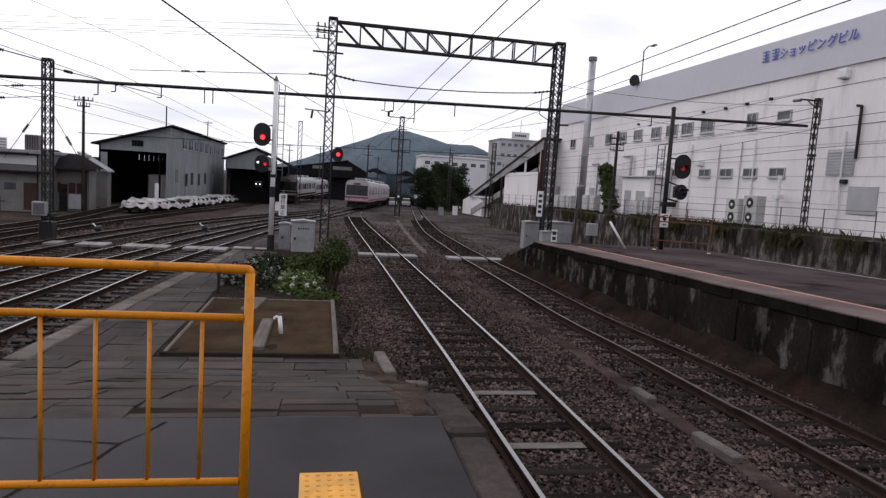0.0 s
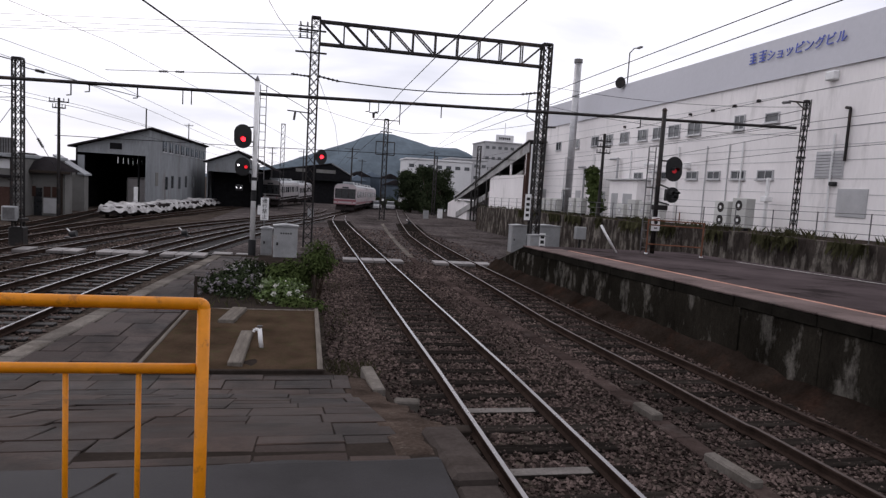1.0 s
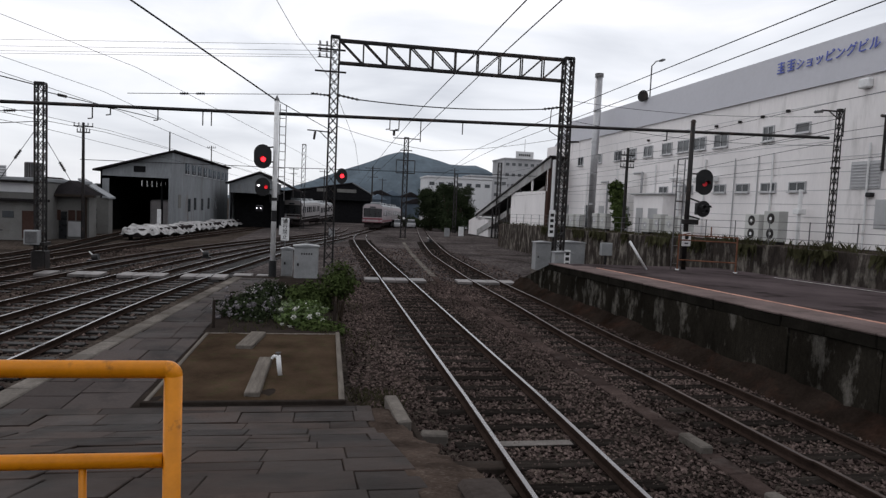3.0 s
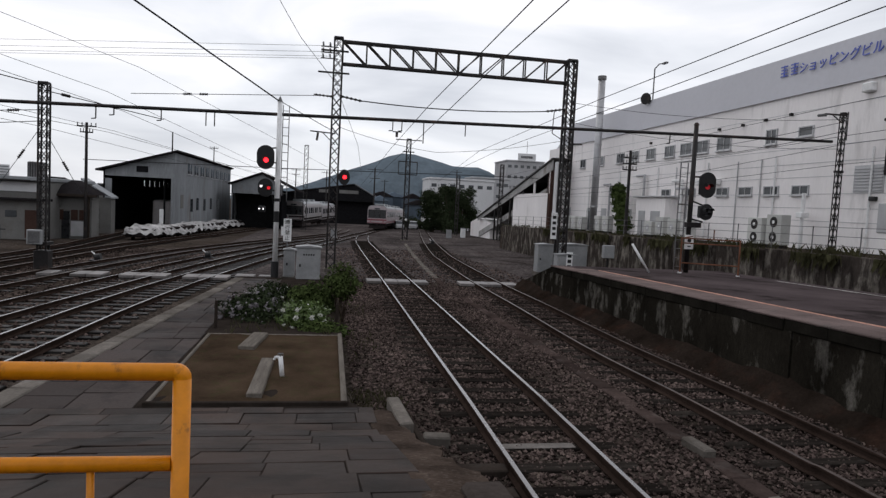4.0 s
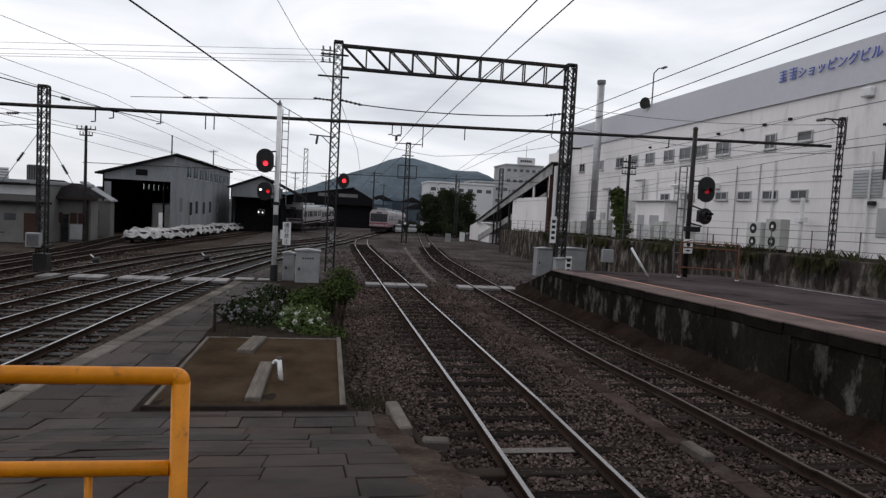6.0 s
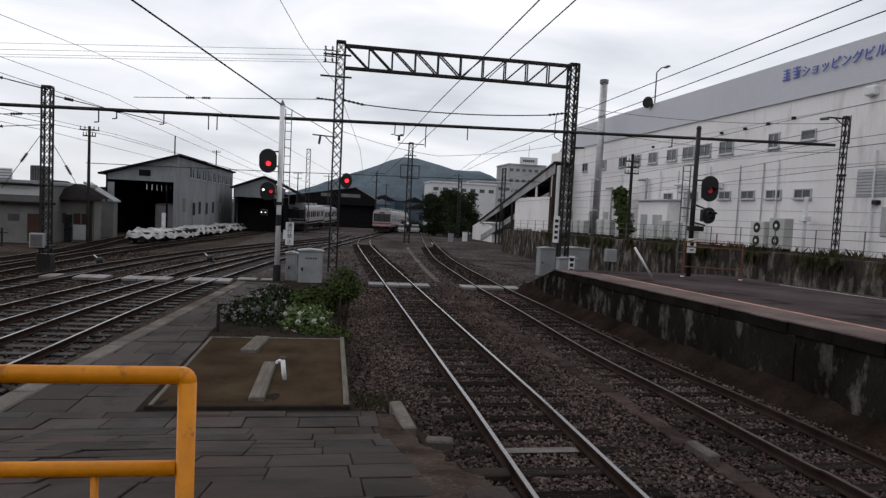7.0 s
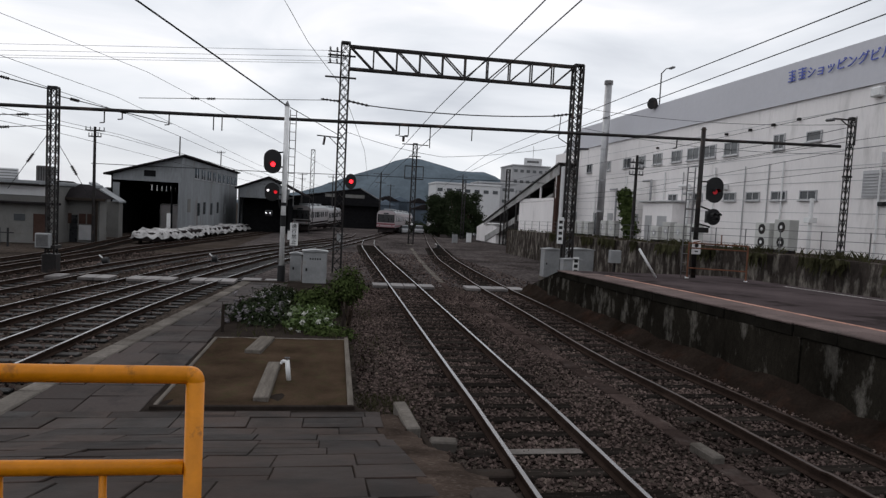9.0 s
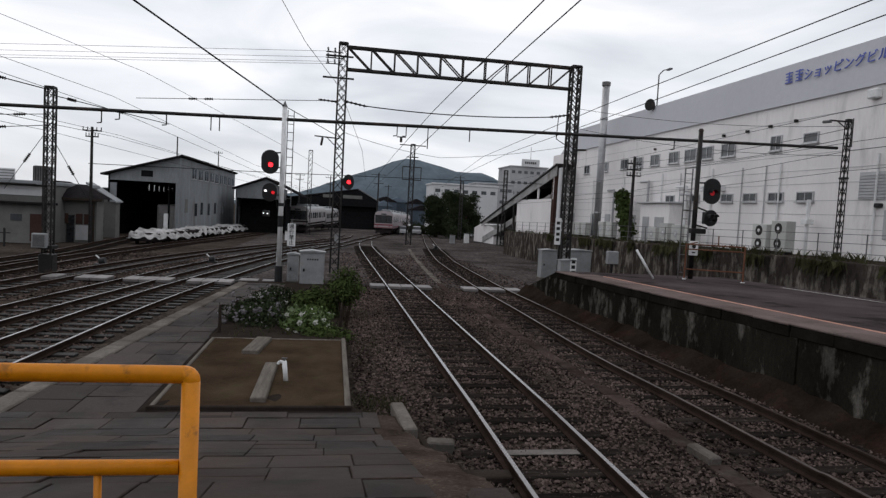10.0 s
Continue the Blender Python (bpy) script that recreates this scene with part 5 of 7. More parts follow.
def build_wires():
    c = "taut black overhead line wire"
    w = wire
    w("contact_wire", "contact wire over the main track", [(2.5, -14, 5.8), (2.5, 7.6, 5.66), (2.5, 17.5, 5.57), (2.55, 30, 5.3), (2.9, 66, 4.4)], 0.010)
    w("messenger_wire", "messenger wire beside the contact wire", [(3.0, -14, 5.9), (3.0, 7.57, 5.7), (3.0, 12.2, 5.6), (3.0, 22.8, 5.23), (3.3, 60, 4.5)], 0.010)
    w("contact_wire", "contact wire over the platform track", [(6.0, -14, 5.6), (6.0, 5.97, 5.52), (6.0, 13.7, 5.44), (6.4, 28, 5.3), (9.9, 66, 4.5)], 0.008)
    w("messenger_wire", "messenger wire over the platform track", [(6.4, -14, 5.65), (6.4, 6.16, 5.45), (6.4, 12.27, 5.32), (6.5, 24, 5.15), (7.6, 44, 4.8)], 0.008)
    w("stay_wire", c, [(-11.5, 0, 10.0), (-5.1, 16, 7.4), (-2.1, 23.4, 6.22)], 0.024)
    w("stay_wire", c, [(-2.07, 23.4, 6.22), (-0.05, 28.5, 5.75)], 0.014)
    w("feeder_wire", c, [(-3.0, 16, 10.4), (-2.1, 21, 9.25), (-1.45, 24, 8.68), (-0.02, 28.5, 7.79)], 0.011)
    w("feeder_wire", c, [(-0.05, 28.5, 7.7), (1.4, 40, 6.2), (2.6, 60, 5.2)], 0.011)
    for z0, z1 in ((7.75, 7.25), (6.44, 5.87), (6.09, 4.88), (5.28, 4.49)):
        w("feeder_wire", "feeder wire running along the white building", [(20.5, -10, z0 + 0.5), (20.5, 22.75, z0), (20.5, 42, z1), (20.2, 76, z1 - 0.6)], 0.011)
    w("feeder_wire", c, [(20.4, 22.75, 7.0), (18.9, 40.5, 6.6)], 0.012, 0.25)
    w("feeder_wire", c, [(20.4, 22.75, 6.6), (18.9, 40.5, 6.2)], 0.012, 0.3)
    w("span_wire", c, [(10.72, 28.5, 7.9), (20.4, 22.75, 7.1)], 0.010, 0.3)
    w("span_wire", c, [(10.72, 28.5, 7.0), (20.4, 22.75, 5.9)], 0.010, 0.35)
    w("span_wire", "dark catenary span between the gantry legs", [(0.95, 28.5, 7.22), (9.75, 28.5, 7.4)], 0.026, 0.18)
    w("span_wire", "thin span below the gantry", [(0.1, 28.5, 6.0), (4.6, 29, 5.2), (10.6, 28.5, 6.1)], 0.010, 0.12)
    w("span_wire", "wire crossing the yard between masts", [(-22, 62, 5.25), (-5.4, 62, 5.46), (16, 62, 5.89), (22, 62, 5.95)], 0.034)
    strung("span wire with insulators between gantry and yard", (-0.2, 28.5, 7.35), (-9.0, 30, 7.0), (0.62, 0.7))
    for a, b, d in (((-14.2, 24, 9.5), (-9.2, 32, 8.5), (-4.5, 42, 6.8)), ((-13.5, 20, 7.6), (-10.6, 32, 7.27), (-6.8, 55, 5.7)), ((-9.9, 20, 4.9), (-10.55, 32, 5.4), (-8.35, 55, 5.15)),
                    ((-11.2, 18, 6.4), (-9.3, 30, 6.2), (-5.4, 58, 4.7)), ((-15.5, 22, 6.1), (-11.5, 36, 5.8), (-6.5, 66, 4.7)), ((-13.8, 18, 5.2), (-12.6, 30, 5.3), (-9.0, 62, 4.6))):
        w("yard_wire", "thin overhead wire fanning across the yard", [a, b, d, (d[0] + 5, d[1] + 35, d[2] - 0.8)], 0.010)
    for z in (9.24, 9.05, 8.95, 9.5):
        w("long_wire", "faint wire crossing the sky to the gantry", [(-42, 28.5, z - 2.7), (-14, 28.5, z - 0.95), (-0.4, 28.5, z)], 0.008)
    strung("thick insulated span at the yard mast", (-10.5, 25, 6.36), (-15.5, 25, 7.35), (0.3, 0.62), 0.02)
    strung("insulated span at the yard mast", (-10.5, 25, 6.2), (-7.6, 30, 5.95), (0.12, 0.5), 0.018)
    strung("insulated span at the yard mast", (-10.5, 25, 5.5), (-14.5, 24.5, 5.1), (0.2, 0.42, 0.75))
    strung("insulated span at the yard mast", (-10.5, 25, 5.1), (-14.5, 24.5, 4.6), (0.35, 0.6))
    strung("stay with an insulator on the yard mast", (-10.6, 25, 4.9), (-12.0, 25, 2.7), (0.4,), 0.011)
    strung("stay with an insulator on the yard mast", (-10.4, 25, 4.6), (-9.2, 25, 2.5), (0.45,), 0.011)


# ---- things by the near platform ----
def build_railing():
    """Yellow pipe barrier at the platform end: the corner post and bars that run off to the side."""
    x, y = RAIL_AT
    th = thing("yellow_barrier", "yellow painted steel pipe barrier, scuffed, on the platform", "barrier", at=Matrix.Translation((x, y, 1.22)) @ Matrix.Rotation(radians(RAIL_TURN), 4, "Z"))
    L, r = 2.6, 0.0176
    top, mid, low = RAIL_TOP_Z - 1.22, RAIL_TOP_Z - 1.22 - 0.186, RAIL_TOP_Z - 1.22 - 0.835
    # post and top bar meet in a tight welded elbow
    m = Mesher().rod((0, 0, 0), (0, 0, top - 0.012), r, n=20)
    n = 20
    vs, fs = [], []
    for k in range(6):
        an = math.pi / 2 * k / 5
        for i in range(n):
            e = 2 * math.pi * i / n
            rad = 0.012 + r * math.cos(e)
            vs.append((-0.012 + rad * math.cos(an), r * math.sin(e), top - 0.012 + rad * math.sin(an)))
    fs = [(k * n + i, k * n + (i + 1) % n, (k + 1) * n + (i + 1) % n, (k + 1) * n + i) for k in range(5) for i in range(n)]
    m.add(vs, fs)
    part("post", m, YELLOW, th, smooth=True)
    part("top_bar", Mesher().rod((-0.012, 0, top), (-L, 0, top), r, n=20), YELLOW, th, smooth=True)
    part("middle_bar", Mesher().rod((-r, 0, mid), (-L, 0, mid), r * 0.86, n=16), YELLOW, th, smooth=True)
    part("lower_bar", Mesher().rod((-r, 0, low), (-L, 0, low), r * 0.86, n=16), YELLOW, th, smooth=True)
    for k in range(14):
        bx = -0.168 - 0.187 * k
        part("baluster", Mesher().rod((bx, 0, low), (bx, 0, mid), 0.0075, n=10), YELLOW, th, smooth=True)
    part("end_post", Mesher().rod((-L, 0, 0), (-L, 0, top), r, n=16), YELLOW, th, smooth=True)
    for bx in (0, -L):
        part("foot_plate", Mesher().rod((bx, 0, 0.01), (bx, 0, 0.03), 0.06, n=16), YELLOW, th)
    tl = thing("tactile_tile", "worn yellow tactile tile set in the asphalt", "tile", at=Matrix.Translation((-0.07, 0.93, 1.232)) @ Matrix.Rotation(radians(1), 4, "Z"))
    part("slab", Mesher().box((-0.15, -0.15, -0.01), (0.15, 0.15, 0.012), 0.004), TACTILE, tl)
    for i in range(5):
        for j in range(5):
            part("stud", Mesher().rod((-0.112 + 0.056 * i, -0.112 + 0.056 * j, 0.01), (-0.112 + 0.056 * i, -0.112 + 0.056 * j, 0.017), 0.014, 0.009, n=8), TACTILE, tl)


def build_bed():
    th = thing("planting_bed", "low earth bed edged with grey boards", "planting bed")
    x0, x1, y0, y1, z = -2.34, 0.17, 7.3, 11.75, 0.13
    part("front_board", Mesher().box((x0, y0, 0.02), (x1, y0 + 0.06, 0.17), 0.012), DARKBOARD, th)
    part("back_board", Mesher().box((x0, y1 - 0.05, 0.0), (x1, y1, 0.13), 0.012), BOARD, th)
    part("side_board", Mesher().box((x1 - 0.08, y0 + 0.06, 0.0), (x1, y1 - 0.05, 0.17), 0.012), BOARD, th)
    part("side_board", Mesher().box((x0, y0 + 0.06, 0.02), (x0 + 0.06, y1 - 0.05, 0.14), 0.012), BOARD, th)
    n = 26
    vs = [(x0 + 0.06 + (x1 - x0 - 0.14) * i / n, y0 + 0.06 + (y1 - y0 - 0.11) * j / n,
           0.122 + 0.016 * noise.noise(Vector((i * 0.35, j * 0.5, 1.7))) + 0.009 * noise.noise(Vector((i * 1.3, j * 1.7, 4.7)))) for j in range(n + 1) for i in range(n + 1)]
    fs = [(j * (n + 1) + i, j * (n + 1) + i + 1, (j + 1) * (n + 1) + i + 1, (j + 1) * (n + 1) + i) for j in range(n) for i in range(n)]
    part("soil", raw("soil", vs, fs, EARTH), None, th, "bare brown soil with thin moss")
    for lab, x, y, l, w, a in (("grey weathered board lying on the soil", -1.04, 8.6, 1.95, 0.2, 0), ("grey board lying at the back of the bed", -1.42, 11.0, 1.2, 0.28, -6)):
        b = thing("loose_board", lab, "board", at=Matrix.Translation((x, y, 0.1)) @ Matrix.Rotation(radians(a), 4, "Z"))
        part("plank", Mesher().box((-w / 2, -l / 2, 0), (w / 2, l / 2, 0.09), 0.014), BOARD, b)
        part("foot", Mesher().box((-w / 2 + 0.02, -l / 2 + 0.1, -0.06), (w / 2 - 0.02, -l / 2 + 0.25, 0.0)), DARKBOARD, b)
    t = thing("garden_tap", "short pale standpipe with a bent spout", "tap", at=Matrix.Translation((-0.77, 8.75, 0.08)))
    part("pipe", Mesher().rod((0.02, -0.02, 0), (-0.02, 0, 0.33), 0.035, n=12), WHITEPAINT, t, smooth=True)
    part("spout", Mesher().rod((-0.02, 0, 0.31), (-0.09, 0.0, 0.32), 0.024, n=10).rod((-0.09, 0.0, 0.32), (-0.11, 0.0, 0.28), 0.02, n=10), WHITEPAINT, t)
    part("handle", Mesher().rod((-0.02, 0, 0.33), (-0.02, 0, 0.37), 0.015, n=8).bar((-0.06, 0, 0.37), (0.02, 0, 0.37), 0.018), GREYSTEEL, t)
    # loose kerb blocks beside the track
    rnd = random.Random(5)
    for k, (x, y, l, w, a) in enumerate(((0.82, 7.0, 1.05, 0.17, 4), (1.0, 7.0, 1.25, 0.1, 5), (1.25, 6.65, 0.34, 0.2, 80), (4.52, 6.25, 0.5, 0.17, 4), (4.5, 4.4, 0.75, 0.16, 6))):
        b = thing("kerb_block", "loose weathered concrete kerb block beside the track", "kerb block", group="loose kerb blocks",
                  at=Matrix.Translation((x, y, surf(y) - 0.08 if x < 1.0 else -0.16)) @ Matrix.Rotation(radians(a), 4, "Z"))
        part("block", Mesher().box((-w / 2, -l / 2, -0.05), (w / 2, l / 2, 0.12), 0.02), KERB if k in (0, 2, 3, 4) else DARKBOARD, b)
    for x, y, l, w, a in ((1.42, 5.75, 0.95, 0.22, 88), (1.38, 5.1, 0.9, 0.24, 91), (1.4, 4.45, 0.85, 0.22, 89)):
        b = thing("old_timber", "dark old timber lying beside the rail", "timber", group="old timbers", at=Matrix.Translation((x, y, -0.15)) @ Matrix.Rotation(radians(a), 4, "Z"))
        part("beam", Mesher().box((-w / 2, -l / 2, -0.03), (w / 2, l / 2, 0.07), 0.015), DARKBOARD, b)
    # cable trough between the tracks
    ct = thing("cable_trough", "half-buried concrete cable trough between the tracks", "cable trough", kind="structure")
    y = 3.0
    while y < 60:
        l = 0.6
        x = 4.55 - 0.01 * max(0, y - 8) if y < 24 else 4.39 + 0.05 * (y - 24) + 0.0006 * (y - 24) ** 2
        if y < 58:
            part("lid", Mesher().box((x - 0.13, y + 0.01, gz(y) - 0.25), (x + 0.13, y + l - 0.01, gz(y) - 0.128 + 0.012 * math.sin(y * 7.1)), 0.015), TROUGH if y < 27 else KERB, ct)
        y += l


def leaves(count, centre, size, leaf, seed, shell=0.35, up=0.4):
    """Many small leaf blades scattered in an uneven ellipsoid."""
    rng = np.random.default_rng(seed)
    v = rng.normal(size=(count, 3))
    v /= np.linalg.norm(v, axis=1)[:, None]
    rad = shell + (1 - shell) * rng.random(count) ** 0.6
    lump = 1 + 0.28 * np.sin(v[:, 0] * 5 + seed) * np.sin(v[:, 1] * 6 + 2 * seed) + 0.2 * np.sin(v[:, 2] * 7 + seed)
    p = v * (rad * lump)[:, None] * np.array(size) + np.array(centre)
    n = v + rng.normal(0, 0.7, (count, 3)) + np.array([0, 0, up])
    n /= np.linalg.norm(n, axis=1)[:, None]
    a = np.cross(n, rng.normal(size=(count, 3)))
    a /= np.linalg.norm(a, axis=1)[:, None]
    b = np.cross(n, a)
    s = leaf * (0.6 + 0.8 * rng.random(count))[:, None]
    q = np.stack([p - a * s, p - b * s * 0.45 + n * s * 0.15, p + a * s, p + b * s * 0.45 + n * s * 0.15], 1)
    return q.reshape(-1, 3)


def leaf_mesh(name, blocks, material):
    v = np.concatenate(blocks)
    f = np.arange(len(v)).reshape(-1, 4)
    return raw(name, v.tolist(), f.tolist(), material)


def build_plants():
    def bush(label, x, y, rx, ry, h, count, leaf, mt, seed, flowers=None, nfl=0, heads=0, lift=0.0):
        th = thing("bush", label, "bush", at=Matrix.Translation((x, y, gz(y) - 0.02)))
        blocks = [leaves(count // 4, (dx * rx, dy * ry, lift + h * hz), (rx * 0.62, ry * 0.62, h * 0.5), leaf, seed + k)
                  for k, (dx, dy, hz) in enumerate(((-0.4, 0, 0.45), (0.4, -0.1, 0.42), (0, 0.35, 0.55), (0.05, -0.35, 0.35)))]
        part("foliage", leaf_mesh("foliage", blocks, mt), None, th)
        rr = random.Random(seed)
        for i in range(14):
            part("stem", Mesher().rod((rr.uniform(-0.2, 0.2) * rx, rr.uniform(-0.2, 0.2) * ry, -0.1), (rr.uniform(-0.7, 0.7) * rx, rr.uniform(-0.7, 0.7) * ry, lift + h * rr.uniform(0.4, 0.85)), 0.012, 0.005, n=5), BARK, th)
        if flowers:
            fb = [leaves(nfl, (0, -0.1 * ry, h * 0.55), (rx * 0.92, ry * 0.9, h * 0.55), leaf * 0.8, seed + 9, shell=0.85)]
            for i in range(heads):
                an, up = rr.uniform(-2.9, 0.1), rr.uniform(0.15, 0.9)
                k = math.sqrt(1 - (up - 0.3) ** 2 / 0.9) if abs(up - 0.3) < 0.9 else 0.4
                fb.append(leaves(26, (rx * k * math.cos(an), ry * k * math.sin(an), h * up), (0.05, 0.05, 0.045), 0.032, seed + 40 + i, shell=0.4))
            tagged(part("blossom", leaf_mesh("blossom", fb, flowers), None, th), kind="stuff")
    bush("bushy flower clump with white blossoms", -0.62, 13.3, 0.55, 0.6, 0.62, 3200, 0.05, LEAFBRIGHT, 21, PETALWHITE, 20, 8)
    bush("clump of dull purple and grey flowering plants", -1.75, 14.3, 0.8, 1.1, 0.70, 3600, 0.05, LEAFDARK, 31, PETALPURPLE, 330, 14)
    bush("dull green leafy shrub", -0.5, 15.3, 0.6, 0.8, 0.8, 3000, 0.06, LEAF, 41)
    bush("tall feathery green shrub beside the track", 0.2, 15.0, 0.46, 0.45, 0.75, 2200, 0.045, LEAF, 51, lift=0.55)
    bush("low clump with small white blossoms", -1.6, 17.5, 0.75, 0.9, 0.55, 2200, 0.05, LEAFDARK, 61, PETALWHITE, 30, 6)
    bush("low weeds along the bed's end", -0.2, 12.6, 0.55, 0.4, 0.3, 1400, 0.05, LEAF, 71)
    for k, (x, y, h) in enumerate(((-2.35, 12.6, 0.62), (-2.3, 14.6, 0.5), (0.08, 13.2, 0.5))):
        s = thing("short_stake", "short dark wooden stake by the flower bed", "stake", group="stakes", at=Matrix.Translation((x, y, 0.0)))
        part("shaft", Mesher().rod((0, 0, -0.1), (0.01, 0, h), 0.035, 0.03, n=8), DARKBOARD, s)
    # earth of the flower bed
    n = 18
    vs = [(-2.4 + 2.6 * i / n, 11.9 + 8.3 * j / n, gz(11.9 + 8.3 * j / n) + 0.03 + 0.06 * noise.noise(Vector((i * 0.5, j * 0.6, 9)))) for j in range(n + 1) for i in range(n + 1)]
    fs = [(j * (n + 1) + i, j * (n + 1) + i + 1, (j + 1) * (n + 1) + i + 1, (j + 1) * (n + 1) + i) for j in range(n) for i in range(n)]
    tagged(new("flower_bed_soil", raw("flower_soil", vs, fs, EARTH)), "dark soil of the flower bed", "soil", kind="structure")
    # weeds: blades along the bed, the ballast edge, the retaining wall and the yard
    rng = np.random.default_rng(77)

    def blades(count, x0, x1, y0, y1, h0, h1, zf, clump=1.0):
        y = y0 + (y1 - y0) * rng.random(count)
        x = x0 + (x1 - x0) * rng.random(count)
        keep = np.sin(x * 2.1 + 3) * np.sin(y * 1.3 + 1) + 0.6 * np.sin(y * 4.7 + x) > 1 - 2 * clump
        x, y = x[keep], y[keep]
        z = np.array([zf(t) for t in y])
        h = h0 + (h1 - h0) * rng.random(len(x))
        a = rng.random(len(x)) * 6.28
        wv = np.stack([np.cos(a), np.sin(a), 0 * a], 1) * (h * 0.02)[:, None]
        lean = rng.normal(0, 0.35, (len(x), 2)) * h[:, None]
        b = np.stack([x, y, z], 1)
        t = b + np.stack([lean[:, 0], lean[:, 1], h], 1)
        mid = b + np.stack([lean[:, 0] * 0.35, lean[:, 1] * 0.35, h * 0.6], 1)
        return np.stack([b - wv, b + wv, mid + wv * 0.8, t], 1).reshape(-1, 3)
    def hang(count, y0, y1):
        """Dry stalks that hang over the edge of the retaining wall."""
        y = y0 + (y1 - y0) * rng.random(count)
        y = y[np.sin(y * 1.9) + 0.7 * np.sin(y * 0.71 + 2) > 0.1]
        k = len(y)
        b = np.stack([15.18 + 0.04 * rng.random(k), y, np.array([terr(t) for t in y])], 1)
        o = np.stack([-0.06 - 0.12 * rng.random(k), rng.normal(0, 0.12, k), 0.06 * rng.random(k)], 1)
        t = b + o * 1.3 + np.stack([0 * y, rng.normal(0, 0.1, k), -0.15 - 0.55 * rng.random(k)], 1)
        wv = np.array([0, 0.012, 0.0])
        return np.stack([b - wv, b + wv, b + o + wv, t], 1).reshape(-1, 3)
    sets = [blades(900, 0.2, 0.9, 7.2, 22, 0.04, 0.14, lambda t: gz(t) - 0.15, 0.5), blades(1500, 0.25, 1.0, 6.0, 9.0, 0.03, 0.12, lambda t: -0.12, 0.5),
            blades(800, -2.3, 0.2, 12, 20, 0.08, 0.3, lambda t: gz(t) + 0.02, 0.8)]
    tagged(new("weeds", leaf_mesh("weeds", sets, GRASSMAT)), "thin green and dry weeds along the bed and ballast", "weeds", kind="stuff")
    sets = [blades(3800, 15.2, 16.4, 4, 30, 0.06, 0.42, lambda t: terr(t) - 0.05, 0.5), hang(1500, 4, 44), blades(2600, 15.2, 17, 30, 57, 0.06, 0.3, lambda t: terr(t) - 0.05, 0.5),
            blades(3000, 12.3, 15.2, 10, 30, 0.1, 0.4, lambda t: gz(t) - 0.17, 0.5)]
    tagged(new("wall_weeds", leaf_mesh("wall_weeds", sets, GRASSMAT)), "tangled weeds on top of the retaining wall", "weeds", kind="stuff")
    iv = [leaves(900, (20.7, 43.0 + 0.3 * k, terr(43) + 0.6 + k * 0.62), (0.5, 0.9 - 0.08 * k, 0.6), 0.12, 90 + k) for k in range(5)]
    th = thing("climbing_shrub", "olive green climbing shrub against the white building", "shrub")
    part("foliage", leaf_mesh("foliage", iv, LEAF), None, th)
    part("trunk", Mesher().rod((20.7, 43.4, terr(43) - 0.1), (20.7, 43.6, terr(43) + 2.6), 0.06, 0.03, n=7), BARK, th)


def cabinet(label, x, y, w, d, h, turn=0, marks=False):
    th = thing("relay_cabinet", label, "cabinet", group="relay cabinets", at=Matrix.Translation((x, y, gz(y) - 0.1)) @ Matrix.Rotation(radians(turn), 4, "Z"))
    part("plinth", Mesher().box((-w / 2 - 0.04, -d / 2 - 0.04, -0.15), (w / 2 + 0.04, d / 2 + 0.04, 0.14), 0.02), KERB, th)
    b = part("body", Mesher().box((-w / 2, -d / 2, 0.14), (w / 2, d / 2, h), 0.015), CABINET, th)
    part("roof", Mesher().prism([(-w / 2 - 0.04, h), (w / 2 + 0.04, h), (w / 2 + 0.04, h + 0.03), (0, h + 0.08), (-w / 2 - 0.04, h + 0.03)], 1, -d / 2 - 0.05, d / 2 + 0.04), CABINET, th)
    dr = part("door", Mesher().box((-w / 2 + 0.04, -d / 2 - 0.015, 0.2), (w / 2 - 0.04, -d / 2, h - 0.05), 0.006), CABINET, th)
    part("handle", Mesher().box((-w / 2 + 0.1, -d / 2 - 0.045, h * 0.5), (-w / 2 + 0.16, -d / 2 - 0.015, h * 0.5 + 0.1), 0.006), BLACK, dr)
    if marks:
        for i in range(5):
            part("label_mark", Mesher().box((-w * 0.22 + i * w * 0.1, -d / 2 - 0.02, h - 0.28), (-w * 0.22 + i * w * 0.1 + 0.05, -d / 2 - 0.014, h - 0.22)), TEXT_DARK, dr)
    return th


